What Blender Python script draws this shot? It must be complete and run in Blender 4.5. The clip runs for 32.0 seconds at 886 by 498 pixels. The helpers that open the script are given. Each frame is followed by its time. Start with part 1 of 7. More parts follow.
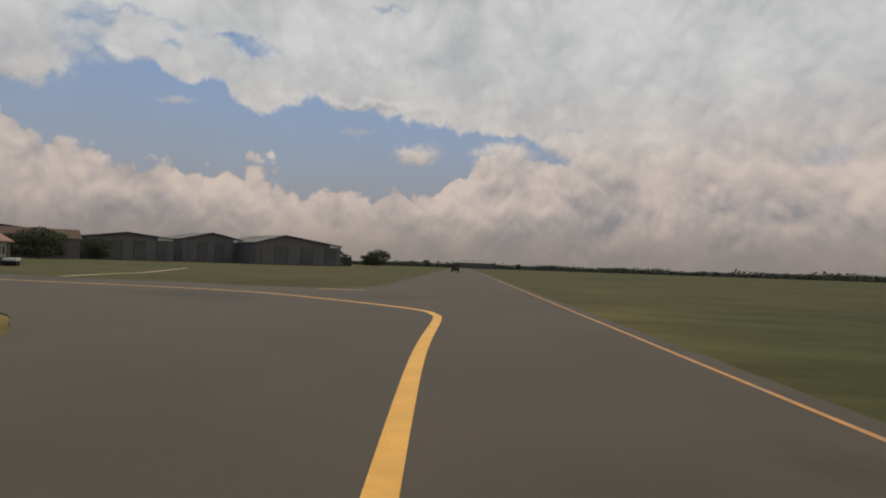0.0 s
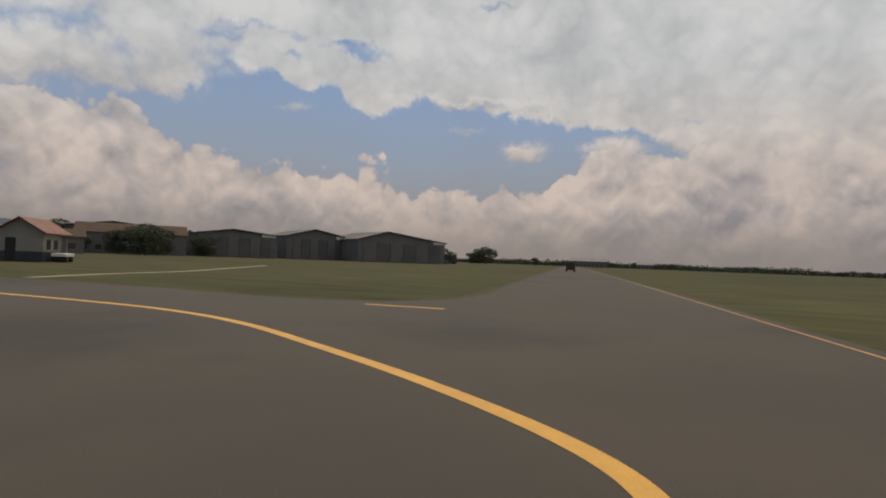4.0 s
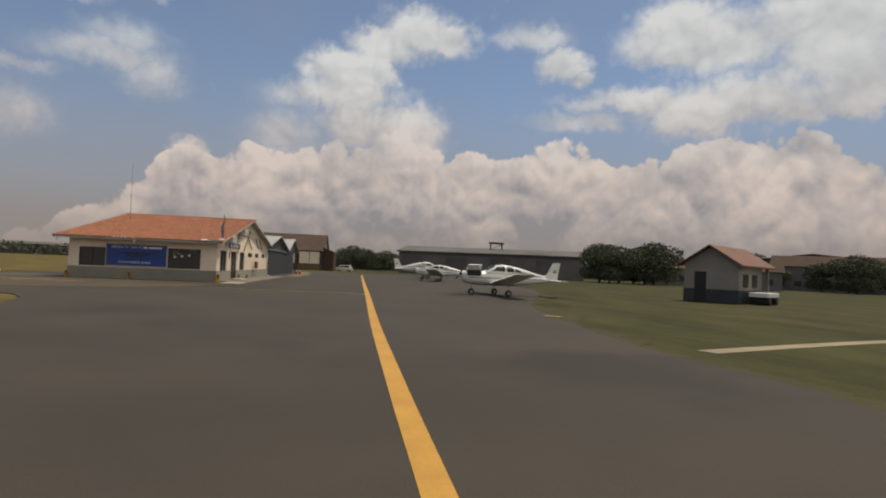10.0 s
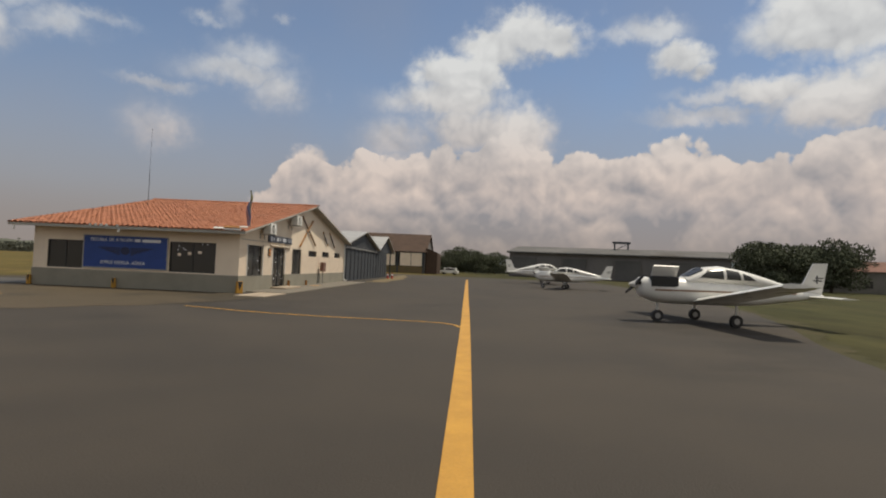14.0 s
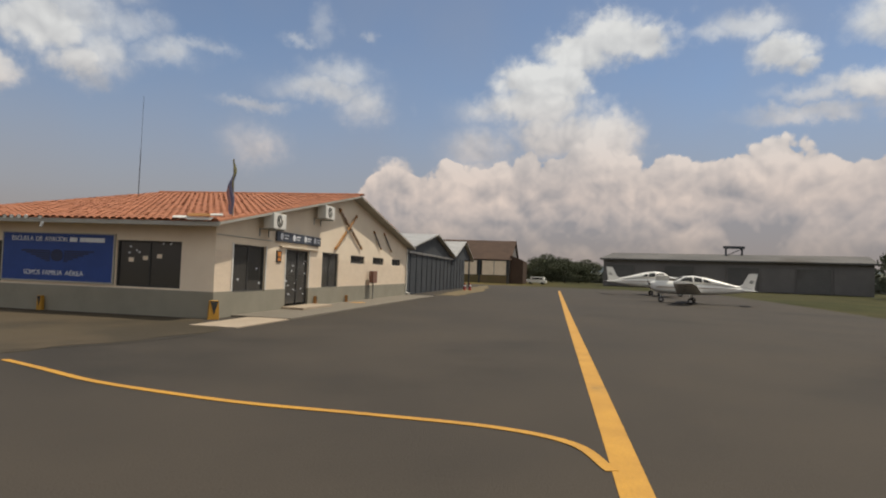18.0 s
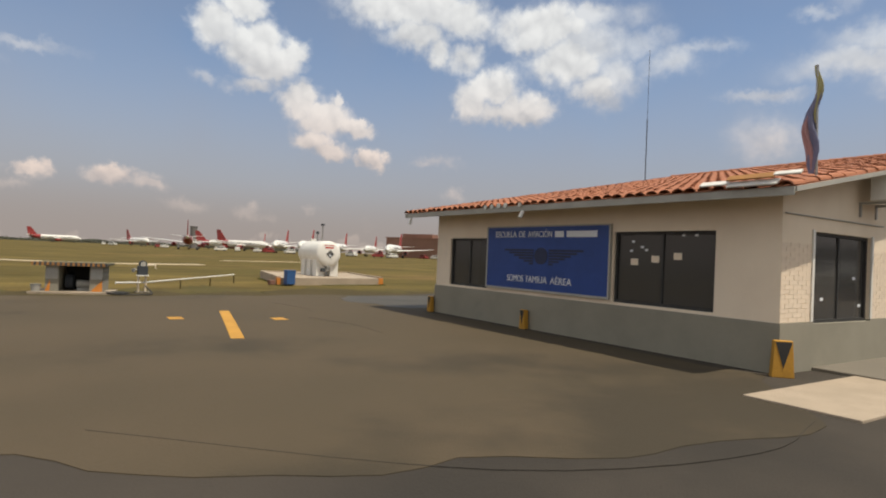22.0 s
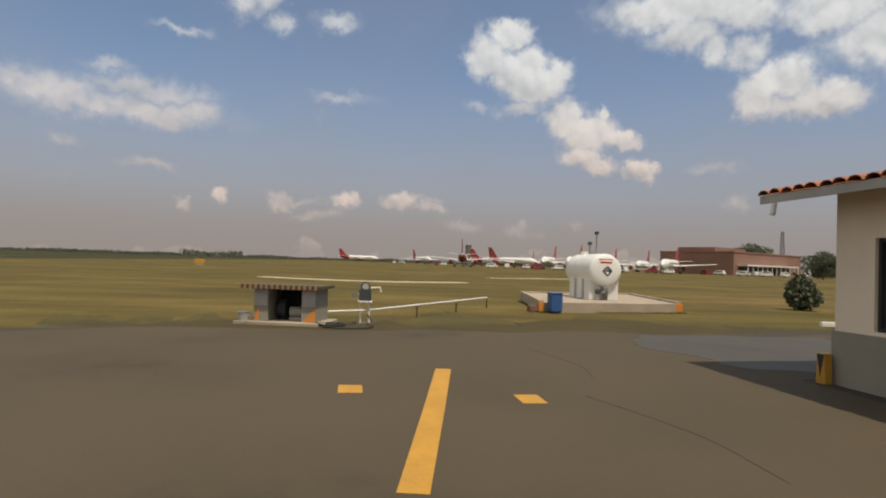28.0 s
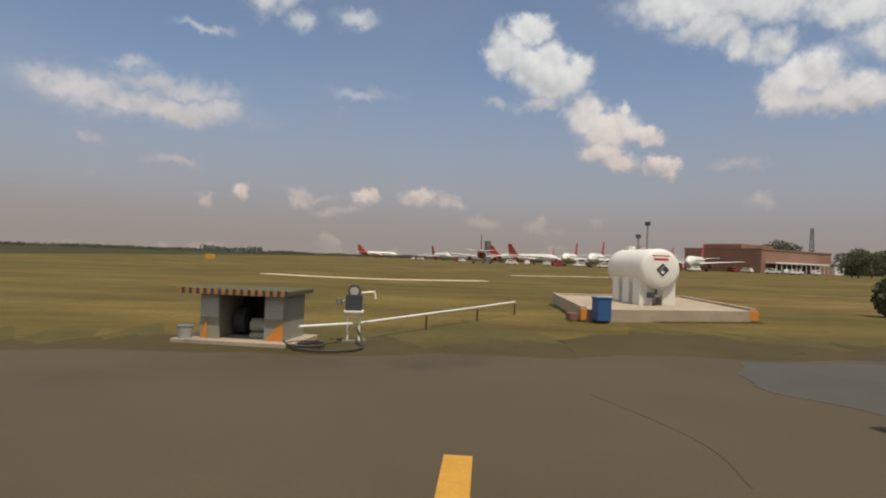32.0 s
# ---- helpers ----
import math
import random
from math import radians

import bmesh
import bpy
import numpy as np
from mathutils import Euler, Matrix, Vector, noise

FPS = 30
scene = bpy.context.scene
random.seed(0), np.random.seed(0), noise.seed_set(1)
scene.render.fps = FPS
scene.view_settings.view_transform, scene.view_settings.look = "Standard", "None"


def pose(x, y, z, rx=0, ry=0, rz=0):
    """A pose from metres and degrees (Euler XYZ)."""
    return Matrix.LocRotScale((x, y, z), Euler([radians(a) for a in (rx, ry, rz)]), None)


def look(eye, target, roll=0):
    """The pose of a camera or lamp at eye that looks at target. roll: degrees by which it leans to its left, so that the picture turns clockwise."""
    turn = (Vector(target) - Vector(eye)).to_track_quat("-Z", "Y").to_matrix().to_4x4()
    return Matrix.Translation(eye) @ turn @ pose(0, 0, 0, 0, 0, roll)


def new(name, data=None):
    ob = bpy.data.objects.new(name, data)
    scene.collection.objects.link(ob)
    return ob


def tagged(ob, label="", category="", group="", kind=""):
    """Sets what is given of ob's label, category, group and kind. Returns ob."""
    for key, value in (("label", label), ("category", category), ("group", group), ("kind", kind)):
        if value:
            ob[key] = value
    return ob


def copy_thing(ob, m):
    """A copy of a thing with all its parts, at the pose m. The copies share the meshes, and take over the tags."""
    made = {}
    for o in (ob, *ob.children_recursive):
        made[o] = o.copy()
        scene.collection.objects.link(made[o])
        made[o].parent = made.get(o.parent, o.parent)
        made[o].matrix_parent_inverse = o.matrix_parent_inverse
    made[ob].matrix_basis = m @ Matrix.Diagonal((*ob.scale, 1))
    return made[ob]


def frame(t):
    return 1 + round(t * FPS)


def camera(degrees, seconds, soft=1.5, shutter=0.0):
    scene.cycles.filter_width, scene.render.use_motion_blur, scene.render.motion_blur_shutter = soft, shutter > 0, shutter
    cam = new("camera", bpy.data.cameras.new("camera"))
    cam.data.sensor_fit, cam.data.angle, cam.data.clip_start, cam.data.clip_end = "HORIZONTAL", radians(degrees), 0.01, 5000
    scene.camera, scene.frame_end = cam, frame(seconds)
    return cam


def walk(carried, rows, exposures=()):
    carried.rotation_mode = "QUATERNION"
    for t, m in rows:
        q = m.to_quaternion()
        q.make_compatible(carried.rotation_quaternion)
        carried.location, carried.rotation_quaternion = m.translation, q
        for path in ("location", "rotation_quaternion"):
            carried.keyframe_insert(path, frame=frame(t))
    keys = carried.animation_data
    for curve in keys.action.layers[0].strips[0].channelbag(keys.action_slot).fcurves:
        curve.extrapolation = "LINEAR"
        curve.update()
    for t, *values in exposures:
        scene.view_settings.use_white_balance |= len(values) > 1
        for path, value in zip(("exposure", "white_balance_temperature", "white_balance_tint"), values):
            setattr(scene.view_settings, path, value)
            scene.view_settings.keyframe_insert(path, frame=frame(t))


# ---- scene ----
# stops over time: the sky ahead is brighter on the first heading
EXPOSURES = [(0.0, -0.48, 6500, 9), (5.0, -0.48, 6500, 9), (10.0, -0.4, 6500, 9), (15.0, -0.30, 6500, 9), (18.0, -0.24, 6500, 9), (19.5, -0.16, 6500, 9), (21.0, 0.0, 6500, 9), (25.0, -0.15, 6500, 9), (32.0, -0.22, 6500, 9)]
EYE = 1.504
# seconds, x, y, heading, pitch, roll
PATH = [
    (0.0, -16.599, -61.839, -78.55, 1.62, -1.94),
    (0.5, -14.571, -61.638, -78.98, 1.11, -2.36),
    (1.0, -12.622, -61.318, -78.38, 1.37, -2.21),
    (1.5, -10.750, -60.881, -77.77, 1.34, -2.29),
    (2.0, -8.947, -60.337, -78.06, 1.33, -2.28),
    (2.5, -7.197, -59.712, -78.06, 1.18, -1.94),
    (3.2, -4.778, -58.788, -75.36, 1.13, -2.03),
    (3.9, -2.335, -57.908, -69.16, 1.07, -2.12),
    (4.5, -0.231, -57.211, -63.21, 1.03, -2.20),
    (5.0, 1.453, -56.597, -55.44, 1.16, -1.95),
    (5.5, 2.959, -55.828, -49.03, 1.35, -2.23),
    (6.0, 4.213, -54.797, -42.53, 1.25, -2.19),
    (6.5, 5.221, -53.484, -36.09, 1.49, -2.39),
    (7.0, 6.020, -51.951, -30.80, 1.08, -2.36),
    (7.5, 6.666, -50.293, -25.54, 1.57, -2.53),
    (8.0, 7.240, -48.606, -20.98, 1.72, -2.96),
    (8.5, 7.805, -46.934, -16.71, 1.66, -2.61),
    (9.0, 8.364, -45.248, -13.57, 2.30, -2.57),
    (9.5, 8.870, -43.475, -10.77, 2.96, -2.48),
    (10.0, 9.270, -41.550, -8.15, 1.92, -2.42),
    (10.5, 9.534, -39.468, -5.56, 1.86, -2.58),
    (11.0, 9.687, -37.310, -2.65, 1.85, -2.61),
    (11.5, 9.773, -35.174, -0.63, 1.73, -2.75),
    (12.0, 9.820, -33.099, 0.14, 2.07, -2.73),
    (12.5, 9.843, -31.085, 0.64, 1.96, -2.57),
    (13.0, 9.847, -29.130, 1.10, 1.73, -2.60),
    (13.5, 9.838, -27.264, 1.75, 1.90, -2.68),
    (14.0, 9.823, -25.529, 2.21, 1.74, -2.49),
    (14.5, 9.802, -23.952, 2.69, 1.50, -2.46),
    (15.0, 9.770, -22.524, 4.49, 1.67, -2.35),
    (15.5, 9.722, -21.208, 6.02, 1.85, -2.31),
    (16.1, 9.643, -19.722, 6.49, 1.94, -2.27),
    (16.8, 9.541, -18.061, 6.50, 2.05, -2.21),
    (17.5, 9.412, -16.424, 7.63, 2.16, -2.15),
    (18.0, 9.234, -15.222, 10.34, 2.30, -2.13),
    (18.5, 8.891, -13.969, 14.15, 1.95, -2.83),
    (19.0, 8.361, -12.736, 20.93, 1.85, -2.60),
    (19.5, 7.697, -11.653, 25.77, 1.18, -3.41),
    (20.0, 7.008, -10.827, 32.32, 1.06, -3.07),
    (20.5, 6.375, -10.260, 37.49, 0.23, -2.93),
    (21.0, 5.793, -9.827, 43.67, 1.09, -2.79),
    (21.5, 5.196, -9.395, 49.14, 1.32, -3.14),
    (22.0, 4.522, -8.936, 56.29, 0.74, -2.43),
    (22.5, 3.780, -8.491, 62.84, 0.71, -2.47),
    (23.0, 3.073, -8.101, 68.78, 1.83, -2.23),
    (23.3, 2.707, -7.908, 71.53, 2.39, -2.33),
    (23.5, 2.492, -7.799, 73.16, 2.93, -2.37),
    (24.0, 2.046, -7.581, 75.07, 3.92, -2.34),
    (24.5, 1.672, -7.412, 76.32, 3.67, -2.04),
    (25.0, 1.310, -7.264, 77.39, 3.28, -1.78),
    (25.5, 0.922, -7.131, 78.24, 2.44, -1.97),
    (26.2, 0.294, -6.968, 79.21, 2.03, -2.09),
    (26.9, -0.437, -6.827, 80.32, 1.62, -2.22),
    (27.5, -1.126, -6.718, 80.97, 1.27, -2.33),
    (28.0, -1.721, -6.631, 81.52, 1.32, -1.82),
    (28.5, -2.318, -6.544, 81.89, 1.04, -2.20),
    (29.0, -2.900, -6.457, 82.25, 0.84, -1.97),
    (29.5, -3.453, -6.372, 82.52, 0.97, -1.87),
    (30.0, -3.968, -6.291, 82.62, 0.86, -1.92),
    (30.5, -4.438, -6.215, 82.60, 1.05, -1.75),
    (31.0, -4.862, -6.146, 82.83, 1.21, -1.77),
    (31.5, -5.237, -6.084, 83.04, 1.23, -1.87),
    (32.0, -5.566, -6.029, 83.33, 0.91, -2.00),
]

cam = camera(73.0, 32.0, soft=2.0)
walk(cam, [(t, pose(x, y, EYE, 90 + p, r, h)) for t, x, y, h, p, r in PATH],
     exposures=EXPOSURES)

# ---- sky and sun ----
SUN_ELEVATION, SUN_HEADING = 67.0, 27.0   # degrees; heading from +x towards +y
sun_way = Vector((math.cos(radians(SUN_HEADING)) * math.cos(radians(SUN_ELEVATION)),
                  math.sin(radians(SUN_HEADING)) * math.cos(radians(SUN_ELEVATION)),
                  math.sin(radians(SUN_ELEVATION))))
sun = new("sun", bpy.data.lights.new("sun", "SUN"))
sun.data.energy, sun.data.angle, sun.data.color = 4.7, radians(0.6), (1.0, 0.89, 0.73)
sun.matrix_world = look((0, 0, 60), Vector((0, 0, 60)) - sun_way)

# clouds by heading and height over the horizon, half width, half height (degrees), thickness
CLOUDS_NORTH = [
    (-4.7, 21.8, 3.4, 1.9, 1.00), (-7.6, 20.9, 2.3, 1.6, 1.00), (-1.7, 20.4, 3.4, 1.6, 1.00), (2.8, 18.2, 3.2, 1.7, 1.00),
    (-1.0, 18.1, 2.1, 2.1, 1.00), (1.6, 15.9, 5.2, 1.9, 0.85), (6.1, 15.1, 3.5, 1.4, 0.55), (0.1, 13.4, 4.9, 2.6, 0.85),
    (-4.6, 12.4, 3.2, 2.6, 0.90), (7.3, 11.7, 3.2, 2.0, 0.60), (15.1, 9.5, 1.5, 1.0, 0.80), (-18.8, 19.1, 2.4, 1.4, 0.90),
    (-20.4, 18.0, 1.4, 0.9, 0.80), (-16.2, 21.4, 3.1, 1.1, 0.55), (-13.3, 21.0, 2.1, 0.8, 0.40),
]
CLOUDS_NORTHWEST = [
    (22.3, 16.5, 4.5, 1.3, 0.58), (18.7, 15.2, 2.6, 1.5, 0.50), (28.5, 14.5, 3.1, 0.6, 0.50), (21.0, 18.0, 3.2, 1.2, 0.48),
    (28.3, 11.2, 2.6, 1.9, 0.50), (22.5, 22.0, 1.3, 1.8, 0.36), (24.8, 20.5, 1.7, 0.6, 0.38), (18.5, 21.6, 0.8, 0.4, 0.30),
    (6.0, 9.0, 4.8, 1.6, 0.50), (43.6, 19.4, 3.8, 2.9, 0.68), (40.4, 16.8, 2.5, 2.0, 0.68), (46.3, 20.1, 3.9, 1.3, 0.55),
    (36.3, 17.8, 3.2, 1.3, 0.45), (33.6, 18.6, 3.2, 0.7, 0.42), (41.5, 15.0, 2.1, 1.1, 0.45), (54.8, 18.4, 1.8, 1.5, 0.75),
]
CLOUDS_WEST_HIGH = [
    (52.0, 15.8, 2.3, 1.6, 1.00), (53.9, 14.7, 1.8, 1.6, 0.95), (49.3, 14.2, 2.3, 1.4, 1.00), (51.3, 13.6, 3.2, 1.0, 0.75),
    (60.5, 22.5, 5.9, 1.8, 1.00), (59.6, 20.1, 3.2, 1.7, 0.95), (57.4, 18.9, 1.4, 1.3, 0.80), (55.4, 22.0, 3.2, 1.7, 0.85),
    (47.8, 21.1, 4.5, 2.0, 1.00), (45.0, 18.4, 3.4, 2.1, 0.95), (42.4, 15.9, 2.3, 1.6, 0.80), (49.0, 20.0, 2.5, 1.2, 0.80),
    (44.6, 22.0, 5.2, 1.1, 0.60), (37.0, 17.3, 2.2, 0.6, 0.42), (38.9, 19.8, 2.7, 1.3, 0.40),
]
CLOUDS_WEST = [
    (75.6, 21.2, 1.9, 1.1, 0.95), (77.7, 19.2, 2.3, 1.8, 0.95), (74.9, 18.0, 2.5, 2.0, 1.00), (71.2, 17.8, 1.6, 1.3, 1.00),
    (73.0, 16.6, 3.0, 1.5, 0.95), (74.3, 14.8, 2.7, 1.0, 0.70), (70.4, 13.7, 1.8, 1.5, 0.95), (67.6, 12.3, 2.8, 1.4, 0.95),
    (66.7, 13.7, 0.7, 0.8, 0.80), (64.7, 11.9, 1.5, 0.9, 0.90), (69.2, 10.2, 1.8, 0.9, 0.85), (67.3, 9.3, 2.2, 0.7, 0.80),
    (63.7, 8.9, 1.4, 0.8, 0.95), (78.8, 14.8, 1.2, 0.6, 0.38), (57.4, 9.0, 1.9, 0.6, 0.34), (99.8, 22.8, 2.6, 1.8, 0.72),
    (97.7, 20.7, 1.2, 0.8, 0.50), (92.5, 21.4, 1.8, 0.8, 0.50), (105.9, 19.2, 2.2, 0.4, 0.45),
]
CLOUDS_WEST_FAR = [
    (114.8, 12.9, 4.3, 1.2, 0.62), (108.6, 14.0, 4.5, 0.9, 0.62), (109.8, 12.1, 6.8, 1.1, 0.68), (104.4, 12.5, 2.2, 1.0, 0.62),
    (111.2, 15.3, 2.1, 0.5, 0.45), (117.5, 13.2, 1.5, 1.0, 0.55), (114.3, 9.2, 1.3, 0.6, 0.34), (107.9, 7.6, 2.1, 0.5, 0.38),
]
CLOUDS_WEST_LOW = [
    (105.1, 4.7, 0.8, 0.7, 0.80), (102.2, 5.4, 0.9, 0.8, 0.80), (97.1, 5.1, 0.8, 0.7, 0.60), (95.8, 5.7, 2.0, 0.4, 0.42),
    (93.9, 4.2, 2.2, 0.5, 0.40), (91.4, 5.6, 1.3, 0.8, 0.85), (85.5, 5.5, 2.2, 0.8, 0.90), (83.0, 4.9, 1.2, 0.5, 0.60),
    (79.7, 3.6, 1.9, 0.6, 0.40), (74.0, 3.2, 1.4, 0.6, 0.55), (68.8, 4.0, 0.6, 0.6, 0.42), (55.6, 5.8, 0.9, 0.6, 0.40),
    (58.5, 8.7, 1.3, 0.4, 0.32), (91.4, 15.0, 2.9, 0.5, 0.38),
]
CLOUDS_EAST = [
    (-31.6, 20.2, 7.2, 2.6, 0.95), (-41.6, 21.2, 6.4, 2.7, 1.00), (-26.5, 15.8, 6.4, 1.4, 0.80), (-31.8, 14.8, 7.1, 1.9, 0.90),
    (-36.9, 15.8, 5.8, 2.2, 0.90), (-44.1, 17.3, 5.3, 2.1, 0.90), (-29.3, 22.5, 4.2, 1.4, 0.75), (-21.1, 14.0, 4.9, 0.7, 0.55),
    (-22.1, 15.5, 3.8, 0.8, 0.55), (-38.5, 14.2, 5.3, 1.2, 0.80), (-47.5, 21.0, 5.0, 2.1, 0.90), (-75.6, 10.5, 2.3, 0.8, 0.75),
    (-70.5, 14.8, 4.3, 0.3, 0.70), (-70.1, 12.2, 1.6, 0.4, 0.34), (-53.6, 13.6, 1.3, 0.4, 0.40), (-84.2, 11.1, 3.2, 1.0, 0.80),
]
# blue gaps in the high cloud
GAPS = [
    (-59.5, 18.7, 2.1, 0.6, 0.75), (-54.2, 19.8, 2.3, 0.5, 0.45), (-46.7, 17.2, 2.4, 1.5, 0.40), (-72.3, 23.2, 1.8, 0.4, 0.50),
    (-111.1, 10.1, 2.2, 1.3, 0.40), (-90.0, 12.8, 2.1, 0.4, 0.35), (-49.1, 19.9, 2.7, 0.4, 0.55), (-58.1, 19.1, 2.1, 0.4, 0.70),
    (-38.8, 16.3, 2.1, 0.9, 0.40), (-47.2, 19.1, 2.6, 0.5, 0.50), (-53.8, 17.9, 1.2, 0.5, 0.60), (-25.2, 18.2, 3.2, 0.4, 0.50),
]
# crest of the long low bank, and foot of the high cloud in the east: heading, height (degrees)
BANK_CREST = [(-118, 10), (-100, 10), (-90, 11.2), (-84, 10.6), (-79, 8.0), (-73, 7.0), (-66, 7.1), (-60, 8.4), (-50, 8.3), (-46.5, 8.6), (-43, 10.4),
              (-40, 12.4), (-36, 11.6), (-31, 11.7), (-27, 10.3), (-22, 11.0), (-17.5, 12.6), (-12, 10.4), (-8.5, 11.3), (-4, 11.8), (2, 12),
              (5, 11.5), (9.5, 9.8), (13, 9.9), (15.8, 10.4), (18.5, 8.0), (21, 5.5), (25, 3.2), (29, 0.5)]
DECK_FOOT = [(-118, 7), (-100, 8), (-93, 9.4), (-86, 12.2), (-80, 13.4), (-67, 14.6), (-60, 13.9), (-56, 15.4), (-50, 15.2), (-45, 13.5), (-40, 13.4), (-30, 13.0), (29, 13)]


def make_world():
    w = bpy.data.worlds.new("sky")
    scene.world = w
    w.use_nodes = True
    nt = w.node_tree
    nt.nodes.clear()
    N, L = nt.nodes, nt.links

    def node(kind, **kw):
        n = N.new(kind)
        for k, v in kw.items():
            setattr(n, k, v)
        return n

    def math_node(op, a, b=None, c=None, clamp=False):
        n = node("ShaderNodeMath", operation=op, use_clamp=clamp)
        for k, v in enumerate((a, b, c)):
            if v is None:
                continue
            if isinstance(v, (int, float)):
                n.inputs[k].default_value = v
            else:
                L.new(v, n.inputs[k])
        return n.outputs[0]

    def vec(op, a, b):
        n = node("ShaderNodeVectorMath", operation=op)
        for k, v in enumerate((a, b)):
            if isinstance(v, tuple):
                n.inputs[k].default_value = v
            else:
                L.new(v, n.inputs[k])
        return n.outputs["Value"] if op == "DOT_PRODUCT" else n.outputs["Vector"]

    def mix(f, a, b):
        n = node("ShaderNodeMix", data_type="RGBA")
        L.new(f, n.inputs[0])
        for k, v in ((6, a), (7, b)):
            if isinstance(v, tuple):
                n.inputs[k].default_value = (*v, 1)
            else:
                L.new(v, n.inputs[k])
        return n.outputs[2]

    def ramp(v, a, b):
        n = node("ShaderNodeMapRange", interpolation_type="SMOOTHSTEP")
        L.new(v, n.inputs[0])
        n.inputs[1].default_value, n.inputs[2].default_value = a, b
        return n.outputs[0]

    way = node("ShaderNodeTexCoord").outputs["Generated"]
    sep = node("ShaderNodeSeparateXYZ")
    L.new(way, sep.inputs[0])
    az = math_node("MULTIPLY", math_node("ARCTAN2", math_node("MULTIPLY", sep.outputs[0], -1.0), sep.outputs[1]), 57.2958)
    el = math_node("MULTIPLY", math_node("ARCSINE", sep.outputs[2]), 57.2958)
    comb = node("ShaderNodeCombineXYZ")
    L.new(az, comb.inputs[0]), L.new(el, comb.inputs[1])
    def noise_at(at, size, detail, rough):
        n = node("ShaderNodeTexNoise")
        n.inputs["Scale"].default_value, n.inputs["Detail"].default_value, n.inputs["Roughness"].default_value = size, detail, rough
        L.new(at, n.inputs["Vector"])
        return n.outputs

    # billowing edges: shift the place on the sky by noise before the clouds are looked up
    broad = noise_at(way, 6.0, 5.0, 0.5)["Fac"]
    n1 = noise_at(way, 16.0, 8.0, 0.55)

    def billow(at):
        """Rounded heaps with creases between them."""
        out = None
        for size, share in ((8.0, 1.0), (17.0, 0.6), (36.0, 0.32), (74.0, 0.14)):
            n = noise_at(at, size, 0.0, 0.5)["Fac"]
            n = math_node("MULTIPLY", math_node("ABSOLUTE", math_node("SUBTRACT", n, 0.5)), 2.0 * share)
            out = n if out is None else math_node("ADD", out, n)
        return out

    puff = billow(way)
    puff_up = billow(vec("ADD", way, (0.006, 0.003, 0.014)))
    fine = noise_at(way, 60.0, 5.0, 0.6)["Fac"]
    shift = vec("MULTIPLY", vec("SUBTRACT", n1["Color"], (0.5, 0.5, 0.5)), (3.4, 2.8, 0.0))
    n2 = noise_at(way, 52.0, 4.0, 0.6)
    shift = vec("ADD", shift, vec("MULTIPLY", vec("SUBTRACT", n2["Color"], (0.5, 0.5, 0.5)), (1.8, 1.6, 0.0)))
    place = vec("ADD", comb.outputs[0], shift)

    def heap(a0, e0, w0, h0, k):
        """How dense a cloud is here, and how far up in it this place lies."""
        q = vec("MULTIPLY", vec("SUBTRACT", place, (a0, e0, 0.0)), (1 / (w0 * 1.12), 1 / (h0 * 1.12), 0.0))
        g = math_node("MULTIPLY", math_node("POWER", 2.718, math_node("MULTIPLY", vec("DOT_PRODUCT", q, q), -1.0)), k)
        return g, math_node("MULTIPLY", vec("DOT_PRODUCT", q, (0.0, 1.0, 0.0)), g)

    def profile(points):
        """A height over the horizon that follows the heading."""
        n = node("ShaderNodeFloatCurve")
        n.mapping.use_clip = False
        c = n.mapping.curves[0]
        for h, e in points[1:-1]:
            c.points.new((h + 118) / 147, e / 30)
        for k, (h, e) in enumerate(points):
            c.points[k].location = ((h + 118) / 147, e / 30)
            c.points[k].handle_type = "AUTO"
        n.mapping.update()
        L.new(math_node("MULTIPLY_ADD", math_node("MINIMUM", math_node("MAXIMUM", az, -118.0), 29.0), 1 / 147, 118 / 147), n.inputs[1])
        return math_node("MULTIPLY", n.outputs[0], 30.0)

    dens, tall, total, veils = None, None, None, None
    for row in CLOUDS_WEST_HIGH + CLOUDS_WEST + CLOUDS_WEST_FAR + CLOUDS_WEST_LOW + CLOUDS_NORTH + CLOUDS_NORTHWEST + CLOUDS_EAST:
        g, up = heap(*row)
        if row[4] < 0.7:
            veils = g if veils is None else math_node("MAXIMUM", veils, g)
            continue
        dens = g if dens is None else math_node("MAXIMUM", dens, g)
        total = g if total is None else math_node("ADD", total, g)
        tall = up if tall is None else math_node("ADD", tall, up)
    # the high cloud that covers the east, with its blue gaps
    foot = math_node("MULTIPLY_ADD", math_node("SUBTRACT", n1["Fac"], 0.5), 7.0, profile(DECK_FOOT))
    foot = math_node("MULTIPLY_ADD", math_node("SUBTRACT", broad, 0.5), 5.0, foot)
    deck = math_node("MULTIPLY", ramp(math_node("SUBTRACT", el, foot), -0.9, 1.2), ramp(az, -30.0, -44.0))
    deck = math_node("MULTIPLY", deck, 0.86)
    dens = math_node("MAXIMUM", dens, deck)
    for row in GAPS:
        g, up = heap(*row)
        dens = math_node("MULTIPLY", dens, math_node("SUBTRACT", 1.0, g))
    # the long bank of cumulus low in the north and east
    crest = math_node("MULTIPLY_ADD", math_node("SUBTRACT", puff, 0.5), 3.0, profile(BANK_CREST))
    crest = math_node("MULTIPLY_ADD", math_node("SUBTRACT", n1["Fac"], 0.5), 4.0, crest)
    bank = ramp(math_node("SUBTRACT", el, crest), 0.5, -0.7)
    dens = math_node("MAXIMUM", dens, math_node("MULTIPLY", bank, 0.9))
